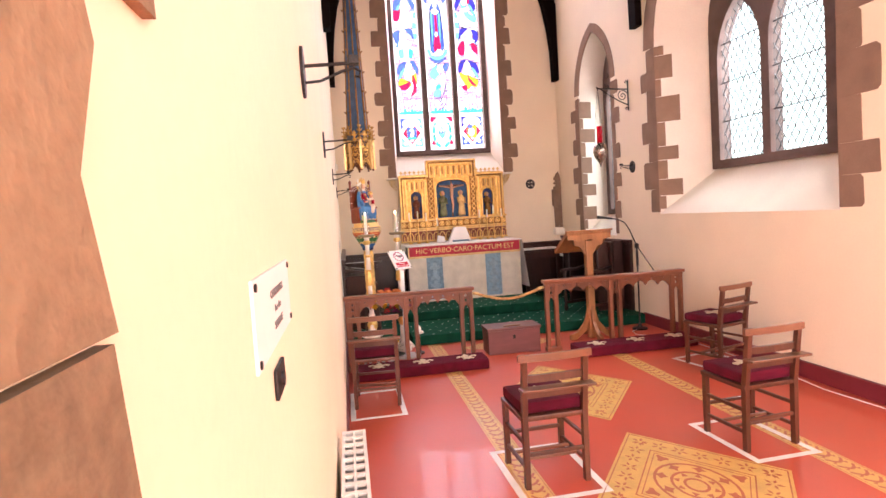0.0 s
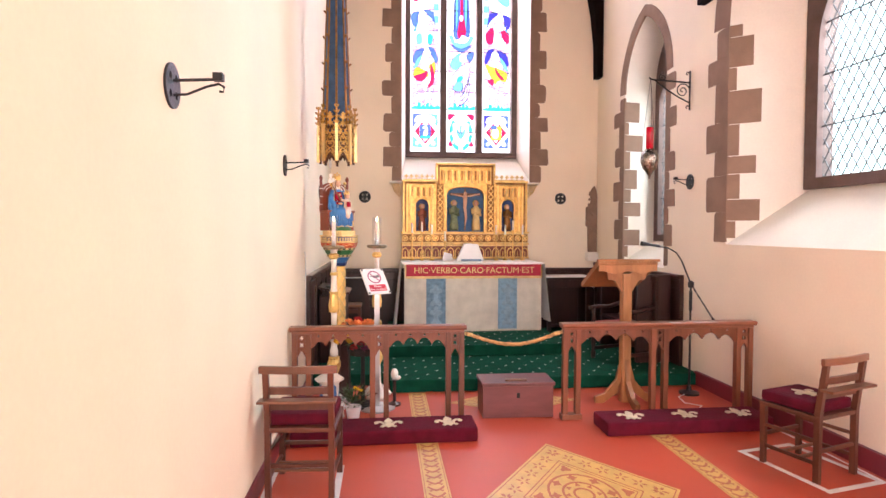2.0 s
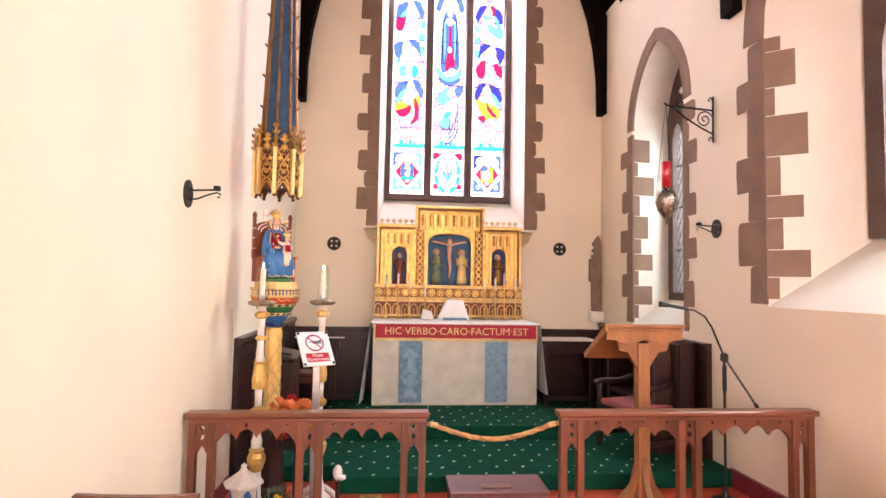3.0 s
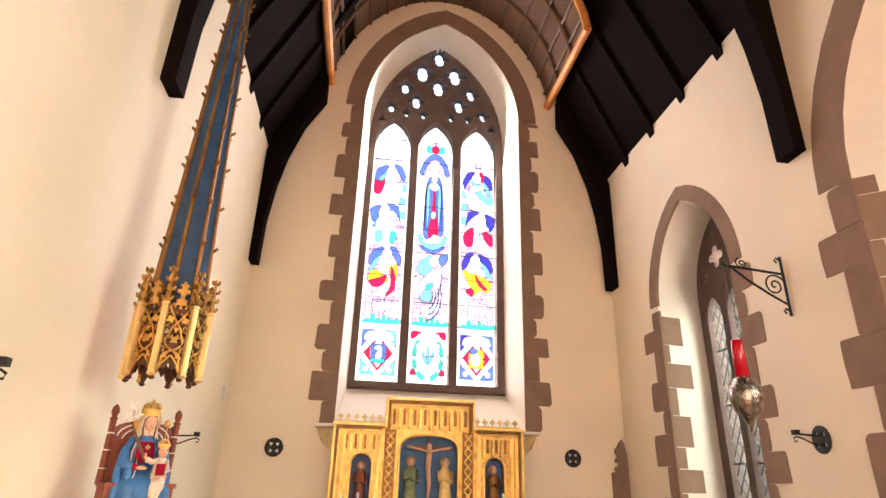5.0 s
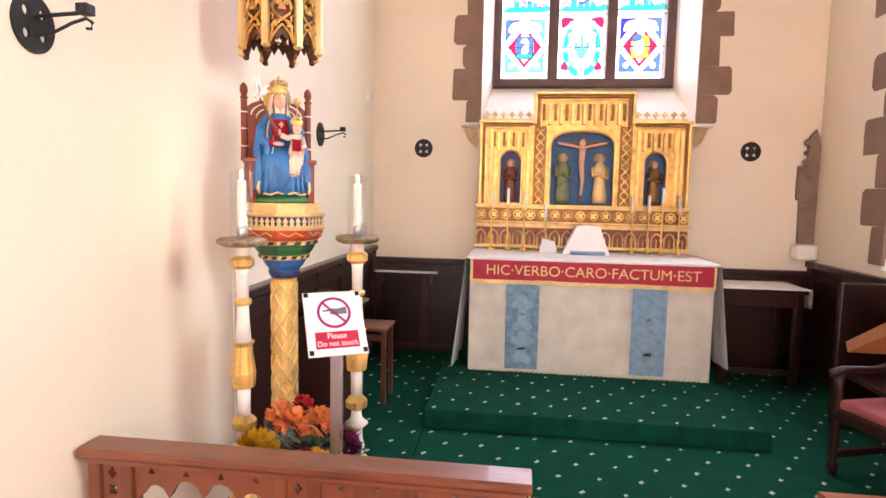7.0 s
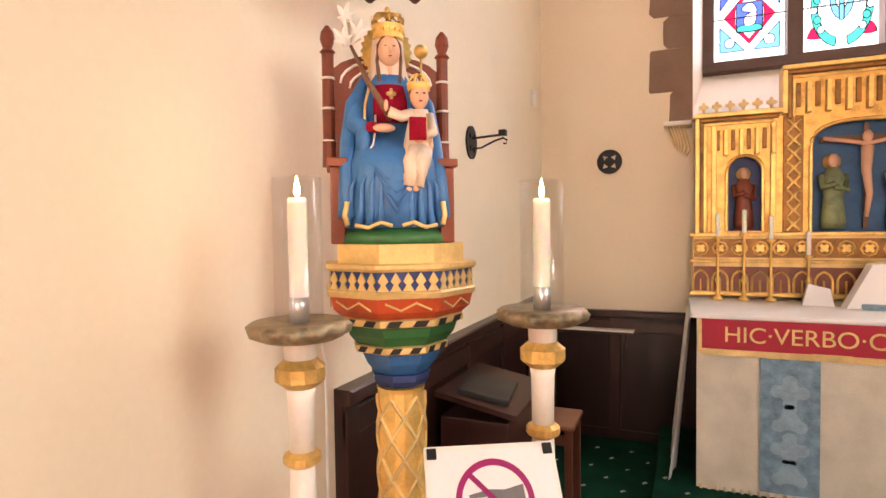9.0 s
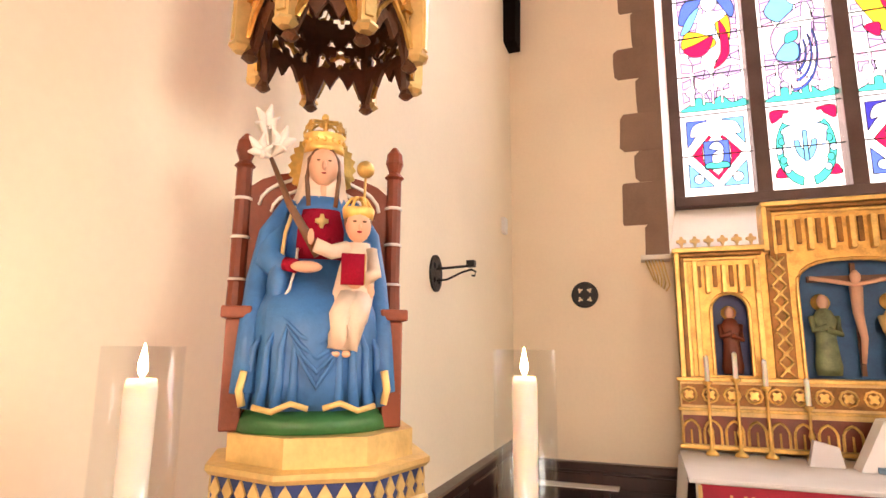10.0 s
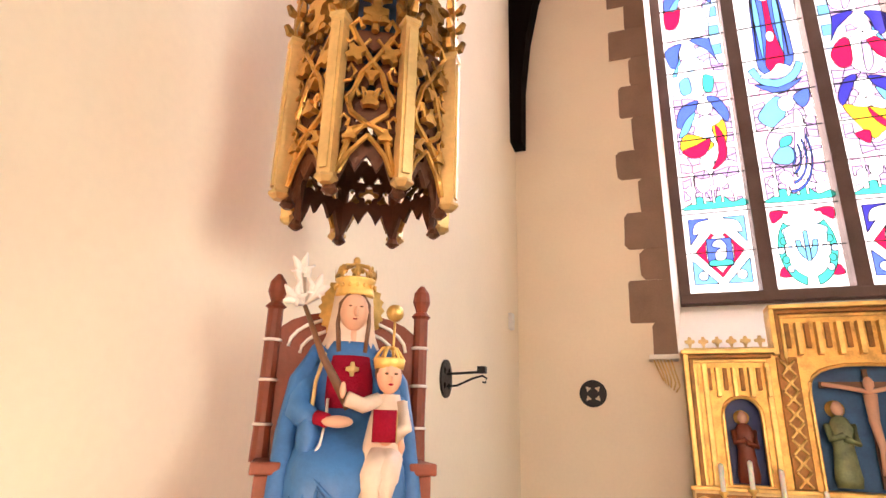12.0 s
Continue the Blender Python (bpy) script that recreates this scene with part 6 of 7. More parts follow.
# ---- wooden chest ----
ch = empty("wooden_chest", pose(1.66, 4.08, 0, 0, 0, -1), "plum-stained wooden chest with a small tray on its lid", "chest")
part("body", B(0.012, 0.65, 0.012, 0.33, 0.0, 0.285, bevel=0.006), "chestwood", ch)
part("lid", B(0.0, 0.665, 0.0, 0.345, 0.286, 0.318, bevel=0.008), "chestwood", ch)
part("hinge_rail", B(0.22, 0.42, 0.06, 0.12, 0.318, 0.333, bevel=0.004), "chairtop", ch)
part("key_plate", B(0.315, 0.345, 0.008, 0.013, 0.18, 0.225, bevel=0.001), "iron", ch)

# ---- lectern ----
lec = empty("lectern", pose(3.14, 4.46, 0), "golden oak lectern with a sloping desk and cross feet", "lectern")
bm = bmesh.new()
prism(bm, [(-0.06, 1.345), (-0.03, 1.385), (0.42, 1.13), (0.40, 1.09)], lambda u, v, d: (d, u, v), -0.30, 0.30, 0.004)
part("desk", bm, "lightoak", lec)
part("desk_ledge", B(-0.31, 0.31, -0.075, -0.03, 1.375, 1.40, bevel=0.005), "lightoak", lec)
ap = [(-0.29, 1.37), (-0.29, 1.285), (-0.22, 1.28), (-0.14, 1.255), (0.0, 1.285), (0.14, 1.255), (0.22, 1.28), (0.29, 1.285), (0.29, 1.37)]
part("apron", prism(bmesh.new(), ap, lambda u, v, d: (u, d, v), -0.055, -0.03), "lightoak", lec)
for s in (-1, 1):
    part("bracket", prism(bmesh.new(), [(s * 0.03, 1.27), (s * 0.20, 1.27), (s * 0.185, 1.20), (s * 0.12, 1.19), (s * 0.07, 1.11), (s * 0.03, 1.05)], lambda u, v, d: (u, d, v), -0.022, 0.022), "lightoak", lec)
    part("foot_brace", prism(bmesh.new(), [(s * 0.03, 0.56), (s * 0.05, 0.38), (s * 0.09, 0.22), (s * 0.20, 0.09), (s * 0.30, 0.06), (s * 0.30, 0.0), (s * 0.22, 0.0), (s * 0.08, 0.10), (s * 0.03, 0.30)], lambda u, v, d: (u, d, v), -0.022, 0.022), "lightoak", lec)
    part("foot_brace", prism(bmesh.new(), [(s * 0.03, 0.56), (s * 0.05, 0.38), (s * 0.09, 0.22), (s * 0.20, 0.09), (s * 0.30, 0.06), (s * 0.30, 0.0), (s * 0.22, 0.0), (s * 0.08, 0.10), (s * 0.03, 0.30)], lambda u, v, d: (d, u, v), -0.022, 0.022), "lightoak", lec)
part("post", B(-0.045, 0.045, -0.045, 0.045, 0.0, 1.26, bevel=0.012), "lightoak", lec)
for x in (-0.02, 0.02):
    part("peg", lathe(bmesh.new(), [(0.009, 0.66), (0.006, 0.668)], x, -0.046, 8), "darkwood", lec)

# ---- microphone stand ----
ms = empty("microphone_stand", pose(3.92, 4.66, 0), "black boom microphone stand on the sanctuary floor", "microphone stand")
part("base", lathe(bmesh.new(), [(0.10, 0.0), (0.10, 0.02), (0.03, 0.035), (0.02, 0.08)], n=20), "black", ms)
bm = bmesh.new()
tube(bm, [(0, 0, 0.05), (0.0, 0, 1.10)], 0.011, 8)
tube(bm, [(0, 0, 0.86), (0.0, 0, 1.06)], 0.017, 8)
part("pole", bm, "black", ms)
part("clutch", lathe(bmesh.new(), [(0.012, 1.09), (0.03, 1.10), (0.03, 1.15), (0.012, 1.165)], n=10), "black", ms)
bm = bmesh.new()
tube(bm, [(0.17, -0.16, 0.76), (0.0, 0, 1.13), (-0.10, 0.0, 1.36)], 0.008, 8)
tube(bm, [(0.17, -0.16, 0.76), (0.155, -0.145, 0.795)], 0.014, 8)
part("boom", bm, "black", ms)
bm = bmesh.new()
tube(bm, [(-0.10, 0, 1.36), (-0.16, 0, 1.45), (-0.25, 0, 1.50), (-0.36, 0, 1.515)], 0.007, 8)
part("gooseneck", bm, "black", ms)
bm = bmesh.new()
tube(bm, [(-0.34, 0, 1.515), (-0.46, 0, 1.535)], 0.014, 10)
tube(bm, [(-0.46, 0, 1.535), (-0.54, -0.01, 1.545)], 0.02, 12, [0.017, 0.024])
part("microphone", bm, "black", ms)
cab = empty("microphone_cable", pose(0, 0, 0), "thin white cable lying on the floor by the wall", "cable")
bm = bmesh.new()
tube(bm, [(4.0, 4.70, 0.02), (3.75, 4.55, 0.006), (3.70, 4.35, 0.006), (3.82, 4.25, 0.006), (3.72, 4.15, 0.006), (3.95, 4.06, 0.006), (4.08, 3.9, 0.006)], 0.005, 6)
part("run", bm, "white", cab)
bm = bmesh.new()
tube(bm, [(4.08, 3.9, 0.006), (4.10, 3.2, 0.006), (4.12, 2.4, 0.006), (4.05, 1.8, 0.006), (4.10, 1.2, 0.006), (3.95, 0.4, 0.006)], 0.005, 6)
part("run", bm, "white", cab)

# ---- sanctuary panelling and stalls ----


def panelling(name, x0, x1, y, z1, n, to, label):
    p = empty(name, pose(0, 0, 0), label, "panelling", kind="structure")
    part("boarding", prism(bmesh.new(), [(x0, 0), (x1, 0), (x1, z1 - 0.05), (x0, z1 - 0.05)], to, 0, 0.03), "darkwood", p)
    part("cap_rail", prism(bmesh.new(), [(x0, z1 - 0.05), (x1, z1 - 0.05), (x1, z1), (x0, z1)], to, -0.0, 0.065, 0.008), "darkwood", p)
    w = (x1 - x0) / n
    for i in range(n + 1):
        c = min(max(x0 + i * w, x0 + 0.04), x1 - 0.04)
        part("stile", prism(bmesh.new(), [(c - 0.04, 0.1), (c + 0.04, 0.1), (c + 0.04, z1 - 0.051), (c - 0.04, z1 - 0.051)], to, 0.03, 0.046, 0.005), "darkwood", p)
    for z in (0.1, z1 - 0.16):
        part("rail", prism(bmesh.new(), [(x0, z), (x1, z), (x1, z + 0.09), (x0, z + 0.09)], to, 0.03, 0.044, 0.005), "darkwood", p)


panelling("east_panelling", 0.03, 4.17, 0, 1.08, 8, lambda u, v, d: (u, 8.0 - d, v), "dark stained wood panelling along the end wall")
panelling("north_panelling", 5.10, 7.96, 0, 1.20, 5, lambda u, v, d: (d, u, v), "dark stained wood panelling along the side wall")
panelling("south_panelling", 5.30, 7.96, 0, 1.17, 5, lambda u, v, d: (4.2 - d, u, v), "dark stained wood panelling along the window wall")

stall = empty("clergy_stall", pose(3.95, 5.48, 0.13), "dark stained wooden stall beside the wall", "stall")
part("end_panel", B(-0.22, 0.19, 0, 0.05, 0, 1.03, bevel=0.01), "darkwood", stall)
part("seat", B(-0.20, 0.18, 0.05, 1.1, 0.38, 0.42, bevel=0.008), "darkwood", stall)
part("back", B(0.13, 0.18, 0.05, 1.1, 0, 1.0, bevel=0.008), "darkwood", stall)
part("end_panel", B(-0.22, 0.19, 1.1, 1.15, 0, 1.03, bevel=0.01), "darkwood", stall)

ac = empty("armchair", pose(3.64, 5.62, 0.131, 0, 0, -72), "dark carved wooden armchair with a dusty pink seat", "chair")
for x in (-0.26, 0.26):
    part("front_leg", lathe(bmesh.new(), [(0.025, 0), (0.03, 0.06), (0.02, 0.10), (0.028, 0.20), (0.02, 0.34), (0.03, 0.40), (0.022, 0.52), (0.03, 0.60)], x, -0.24, 12), "darkwood", ac, smooth=True)
    part("back_post", B(x - 0.025, x + 0.025, 0.20, 0.25, 0, 1.0, bevel=0.008), "darkwood", ac)
    bm = bmesh.new()
    tube(bm, [(x, -0.30, 0.605), (x, -0.22, 0.625), (x, 0.0, 0.615), (x, 0.21, 0.66)], 0.024, 8)
    part("arm", bm, "darkwood", ac, smooth=True)
    part("side_stretcher", B(x - 0.015, x + 0.015, -0.23, 0.21, 0.10, 0.14, bevel=0.004), "darkwood", ac)
part("seat_frame", B(-0.28, 0.28, -0.26, 0.24, 0.33, 0.40, bevel=0.008), "darkwood", ac)
part("cushion", B(-0.25, 0.25, -0.25, 0.20, 0.40, 0.455, bevel=0.022), "pink", ac)
for i in range(5):
    part("back_slat", B(-0.215 + i * 0.1, -0.185 + i * 0.1, 0.21, 0.235, 0.50, 0.95, bevel=0.004), "darkwood", ac)
part("back_rail", B(-0.24, 0.24, 0.205, 0.24, 0.46, 0.51, bevel=0.006), "darkwood", ac)
part("crest_rail", B(-0.29, 0.29, 0.195, 0.255, 0.95, 1.02, bevel=0.015), "darkwood", ac)

cr = empty("credence_table", pose(3.58, 7.62, 0.131), "dark credence table under a white linen cloth", "table")
for x in (-0.30, 0.30):
    for y in (-0.14, 0.24):
        part("leg", B(x - 0.03, x + 0.03, y - 0.03, y + 0.03, 0, 0.80, bevel=0.006), "darkwood", cr)
part("top", B(-0.36, 0.36, -0.18, 0.30, 0.80, 0.835, bevel=0.006), "darkwood", cr)
part("apron", B(-0.28, 0.28, -0.165, -0.145, 0.68, 0.80, bevel=0.004), "darkwood", cr)
part("low_rail", B(-0.28, 0.28, -0.155, -0.13, 0.08, 0.13, bevel=0.004), "darkwood", cr)
part("back_panel", B(-0.28, 0.28, 0.22, 0.24, 0.05, 0.80), "darkwood", cr)
part("cloth", B(-0.375, 0.375, -0.19, 0.31, 0.836, 0.846, bevel=0.004), "linen", cr)
for s in (-1, 1):
    part("cloth_fall", cloth(-0.19, 0.30, 0.68, 0.845, lambda u, v, d, s=s: (s * (0.378 + d), u, v), 12, 4, 0.006, 2), "linen", cr)
ws = empty("wall_shelf", pose(0.38, 7.84, 0.92), "narrow shelf with a white cloth edge on the panelling", "shelf")
part("board", B(-0.32, 0.30, 0, 0.112, 0, 0.02, bevel=0.004), "darkwood", ws)
part("cloth", B(-0.33, 0.31, -0.008, 0.11, 0.0205, 0.028, bevel=0.002), "linen", ws)
part("bracket", B(-0.28, -0.25, 0.02, 0.112, -0.10, 0.0), "darkwood", ws)
part("bracket", B(0.22, 0.25, 0.02, 0.112, -0.10, 0.0), "darkwood", ws)
sto = empty("stool", pose(0.37, 6.52, 0.131) @ Matrix.Diagonal((1, 1, 0.81, 1)), "small brown wooden stool beside the panelling", "stool")
part("top", B(-0.15, 0.15, -0.15, 0.15, 0.70, 0.73, bevel=0.008), "chairtop", sto)
for x in (-0.12, 0.12):
    for y in (-0.12, 0.12):
        part("leg", B(x - 0.018, x + 0.018, y - 0.018, y + 0.018, 0, 0.70, bevel=0.004), "chairwood", sto)
for y in (-0.12, 0.12):
    part("rail", B(-0.12, 0.12, y - 0.01, y + 0.01, 0.60, 0.66), "chairwood", sto)
pd = empty("prayer_desk", pose(0.20, 6.05, 0.131) @ Matrix.Diagonal((1, 1, 0.9, 1)), "dark prayer desk with a sloping top", "prayer desk")
part("body", B(-0.14, 0.16, -0.25, 0.25, 0, 0.86, bevel=0.008), "darkwood", pd)
part("sloping_top", prism(bmesh.new(), [(-0.15, 0.96), (0.20, 0.885), (0.20, 0.91), (-0.15, 0.985)], lambda u, v, d: (u, d, v), -0.28, 0.28, 0.004), "darkwood", pd)
bk2 = tagged(ob_from("closed_book", B(-0.11, 0.11, -0.15, 0.15, 0, 0.03, bevel=0.004), "black"), "dark closed book on the prayer desk", "book")
bk2.matrix_basis = pose(0.215, 5.98, 0.975, 0, 11, 8)

# carved stone niche at the corner
pi = empty("piscina_niche", pose(4.17, 8.0, 1.33), "weathered carved stone niche fragment in the wall corner", "stone niche", kind="structure")
rnd = random.Random(8)
o = [(-0.11, 0.0), (-0.12, 0.40), (-0.15, 0.42), (-0.15, 0.72), (-0.085, 0.74), (-0.07, 0.83), (-0.085, 0.95), (-0.05, 1.02), (-0.015, 1.06), (0.01, 1.0), (0.03, 0.9), (0.03, 0.0)]
part("stone", prism(bmesh.new(), o, lambda u, v, d: (u, -d, v), 0, 0.04, 0.008), "stone", pi)
for i in range(14):
    u, v = rnd.uniform(-0.13, 0.0), rnd.uniform(0.3, 0.95)
    bm = bmesh.new()
    blob(bm, (u, -0.045, v), (0.02, 0.015, 0.024), 7, 5)
    part("carving", bm, "stone", pi)
part("drain_shelf", B(-0.16, 0.03, -0.14, 0.0, -0.14, 0.0, bevel=0.03), "reveal", pi)

# ---- tall candlesticks ----


def tall_candlestick(x, y, s=1.0):
    c = empty("tall_candlestick", pose(x, y, 0), "tall white and gilt turned candlestick with a lit candle in glass", "candlestick", "shrine candlesticks")
    whites = [[(0.13, 0.0), (0.13, 0.04), (0.075, 0.08), (0.05, 0.18), (0.045, 0.34)], [(0.045, 0.50), (0.05, 0.55), (0.038, 0.58), (0.035, 0.63), (0.07, 0.655), (0.035, 0.68), (0.03, 0.72)], [(0.032, 0.79), (0.034, 0.91)], [(0.042, 1.10), (0.032, 1.20), (0.030, 1.25)], [(0.030, 1.28), (0.032, 1.38), (0.036, 1.40)], [(0.038, 1.455), (0.04, 1.485), (0.06, 1.495)]]
    golds = [[(0.045, 0.34), (0.075, 0.40), (0.078, 0.44), (0.06, 0.47), (0.066, 0.49), (0.045, 0.50)], [(0.03, 0.72), (0.060, 0.735), (0.062, 0.765), (0.032, 0.79)], [(0.055, 0.91), (0.058, 0.93), (0.062, 0.97), (0.05, 1.04), (0.046, 1.08), (0.056, 1.10)], [(0.03, 1.25), (0.044, 1.258), (0.044, 1.272), (0.03, 1.28)], [(0.036, 1.40), (0.058, 1.415), (0.058, 1.44), (0.038, 1.455)]]
    whites, golds = [[[(q * 0.78, z) for q, z in p] for p in some] for some in (whites, golds)]
    for p in whites:
        part("shaft", lathe(bmesh.new(), p, n=20), "whitepaint", c, smooth=True)
    for p in golds:
        bm = bmesh.new()
        n = 24
        rings = [[bm.verts.new((r * (1 + 0.05 * (i % 2)) * math.cos(2 * math.pi * i / n), r * (1 + 0.05 * (i % 2)) * math.sin(2 * math.pi * i / n), z)) for i in range(n)] for r, z in p]
        for a, b in zip(rings, rings[1:]):
            for i in range(n):
                bm.faces.new((a[i], a[(i + 1) % n], b[(i + 1) % n], b[i]))
        bm.faces.new(list(reversed(rings[0])))
        bm.faces.new(rings[-1])
        part("gilt_knop", bm, "gold", c)
    for k in range(3):
        a = k * 2.094 + 0.5
        bm = bmesh.new()
        tube(bm, [(0.05 * math.cos(a), 0.05 * math.sin(a), 0.12), (0.12 * math.cos(a), 0.12 * math.sin(a), 0.06), (0.15 * math.cos(a), 0.15 * math.sin(a), 0.02)], 0.02, 6)
        part("foot", bm, "whitepaint", c)
    # drip pan with a lobed rim
    bm = bmesh.new()
    n = 72
    rings = []
    for r, z, w in ((0.03, 1.495, 0), (0.070, 1.492, 0), (0.090, 1.503, 0.06), (0.096, 1.517, 0.05), (0.088, 1.526, 0), (0.03, 1.524, 0)):
        rings.append([bm.verts.new(((r * (1 + w * math.cos(12 * 2 * math.pi * i / n))) * math.cos(2 * math.pi * i / n), (r * (1 + w * math.cos(12 * 2 * math.pi * i / n))) * math.sin(2 * math.pi * i / n), z)) for i in range(n)])
    for a, b in zip(rings, rings[1:]):
        for i in range(n):
            bm.faces.new((a[i], a[(i + 1) % n], b[(i + 1) % n], b[i]))
    bm.faces.new(list(reversed(rings[0])))
    bm.faces.new(rings[-1])
    part("drip_pan", bm, "pewter", c, "tarnished metal lobed drip pan", smooth=True)
    part("socket", lathe(bmesh.new(), [(0.019, 1.524), (0.019, 1.57), (0.0175, 1.571), (0.0175, 1.526)], n=16), "chrome", c, smooth=True)
    part("candle", lathe(bmesh.new(), [(0.0165, 1.53), (0.0175, 1.60), (0.0185, 1.745), (0.016, 1.757), (0.004, 1.752)], n=18), "wax", c, smooth=True)
    bm = bmesh.new()
    n = 28
    rings = [[bm.verts.new((r * math.cos(2 * math.pi * i / n), r * math.sin(2 * math.pi * i / n), z)) for i in range(n)] for r, z in ((0.046, 1.529), (0.046, 1.795), (0.0445, 1.795), (0.0445, 1.529))]
    for a, b in zip(rings, rings[1:]):
        for i in range(n):
            bm.faces.new((a[i], a[(i + 1) % n], b[(i + 1) % n], b[i]))
    part("glass_chimney", bm, "clear", c, "clear glass chimney round the candle", smooth=True)
    part("wick", lathe(bmesh.new(), [(0.0012, 1.752), (0.0012, 1.762)], n=5), "black", c)
    part("flame", lathe(bmesh.new(), [(0.001, 1.758), (0.0055, 1.766), (0.0058, 1.774), (0.003, 1.787), (0.0006, 1.798)], n=10), "flame", c, "small yellow flame", smooth=True)
    data = bpy.data.lights.new("candle_light", "POINT")
    data.energy, data.color, data.shadow_soft_size = 0.45, (1.0, 0.66, 0.34), 0.006
    new("candle_light", data).matrix_basis = c.matrix_basis @ Matrix.Translation((0, 0, 1.806))
    return c


tall_candlestick(0.338, 4.49)
tall_candlestick(0.73, 4.80)

# ---- do-not-touch sign ----
sg = empty("notice_stand", pose(0.735, 4.49, 0), "grey metal stand with a white do-not-touch notice", "notice")
part("base_plate", lathe(bmesh.new(), [(0.17, 0), (0.17, 0.012), (0.03, 0.018)], n=28), "chrome", sg)
part("post", B(-0.025, 0.025, -0.010, 0.010, 0.012, 1.15, bevel=0.003), "chrome", sg)
SP = Matrix.Translation((-0.015, 0.02, 1.19)) @ Euler((radians(51), 0, radians(29))).to_matrix().to_4x4() @ Matrix.Diagonal((0.88, 0.98, 1, 1))
bd = part("board", B(-0.135, 0.135, -0.145, 0.145, -0.006, 0.006, bevel=0.004), "white", sg)
bd.matrix_basis = SP
pp = part("notice", B(-0.125, 0.125, -0.135, 0.135, 0.0062, 0.0072), "paper", bd)
bm = bmesh.new()
ring = [(0.078 * math.cos(i * math.pi / 20), 0.045 + 0.072 * math.sin(i * math.pi / 20)) for i in range(40)]
inn = [(0.066 * math.cos(i * math.pi / 20), 0.045 + 0.060 * math.sin(i * math.pi / 20)) for i in range(40)]
plate(bm, ring, [inn], FLAT(0.0075), 0, 0.0006)
prism(bm, [(-0.056, 0.092), (-0.049, 0.099), (0.056, -0.002), (0.049, -0.009)], FLAT(0.0084), 0, 0.0006)
part("prohibition_ring", bm, "magenta", bd)
bm = bmesh.new()
prism(bm, [(0.058, 0.07), (0.02, 0.062), (-0.01, 0.064), (-0.052, 0.056), (-0.05, 0.05), (-0.015, 0.052), (-0.02, 0.040), (0.0, 0.034), (0.022, 0.036), (0.06, 0.038)], FLAT(0.0076), 0, 0.0006)
part("pictogram", bm, "ink", bd)
part("red_panel", B(-0.098, 0.098, -0.115, -0.042, 0.0073, 0.0079), "signred", bd)
letters("Please", 0.036, "paper", Matrix.Translation((0, -0.062, 0.0083)), bd)
letters("Do not touch", 0.033, "paper", Matrix.Translation((0, -0.095, 0.0083)), bd)
for x in (-0.12, 0.12):
    for y in (-0.13, 0.13):
        part("corner_clip", B(x - 0.010, x + 0.010, y - 0.010, y + 0.010, 0.0073, 0.010, bevel=0.002), "black", bd)

# ---- flowers at the column's foot ----
fl = empty("flower_arrangement", pose(0.60, 4.58, 0) @ Matrix.Diagonal((1, 1, 1.08, 1)), "bright mixed flower arrangement on a dark stand", "flowers")
part("stand", lathe(bmesh.new(), [(0.12, 0), (0.12, 0.02), (0.02, 0.05), (0.02, 0.44), (0.14, 0.46), (0.15, 0.52), (0.13, 0.525)], n=18), "iron", fl)


def bloom(x, y, z, r, m, n=40, seed=0):
    rnd = random.Random(seed)
    bm = bmesh.new()
    for i in range(n):
        a = rnd.uniform(0, 6.283)
        h = rnd.uniform(-0.25, 1.0)
        d = Vector((math.cos(a) * math.sqrt(1 - min(h * h, 1)), math.sin(a) * math.sqrt(1 - min(h * h, 1)), h))
        t = d.cross(Vector((rnd.random(), rnd.random(), rnd.random() + 0.1))).normalized()
        c = Vector((x, y, z))
        w = r * 0.30
        p = [c + d * r * 0.3, c + d * r * 0.75 + t * w, c + d * r * 1.05, c + d * r * 0.75 - t * w]
        bm.faces.new([bm.verts.new(q) for q in p])
    return part("bloom", bm, m, fl)


for i, (x, y, z, r, m) in enumerate(((-0.17, -0.17, 0.62, 0.095, "petal_yellow"), (-0.06, -0.08, 0.70, 0.075, "petal_orange"), (0.05, -0.08, 0.70, 0.08, "petal_orange"), (-0.14, -0.02, 0.72, 0.06, "petal_orange"), (-0.05, 0.02, 0.74, 0.05, "petal_red"), (-0.01, -0.10, 0.57, 0.05, "petal_red"), (0.07, -0.14, 0.58, 0.065, "petal_yellow"), (0.15, -0.02, 0.60, 0.07, "petal_purple"), (0.19, -0.06, 0.54, 0.06, "petal_purple"), (0.10, 0.0, 0.65, 0.055, "petal_purple"), (0.03, -0.11, 0.52, 0.05, "petal_purple"), (-0.08, -0.12, 0.53, 0.04, "petal_red"))):
    bloom(x, y, z, r, m, 46 if r < 0.07 else 80, i)
rnd = random.Random(3)
bm = bmesh.new()
for i in range(160):
    a, e = rnd.uniform(0, 6.283), rnd.uniform(-0.3, 0.8)
    d = Vector((math.cos(a), math.sin(a), e)).normalized()
    c = Vector((0.02, -0.03, 0.57)) + Vector((d.x * 0.19, d.y * 0.10, d.z * 0.12)) * rnd.uniform(0.5, 1)
    t = d.cross(Vector((0, 0, 1))).normalized() * 0.014
    bm.faces.new([bm.verts.new(p) for p in (c, c + d * 0.03 + t, c + d * 0.065, c + d * 0.03 - t)])
part("foliage", bm, "leaf", fl)["kind"] = "stuff"

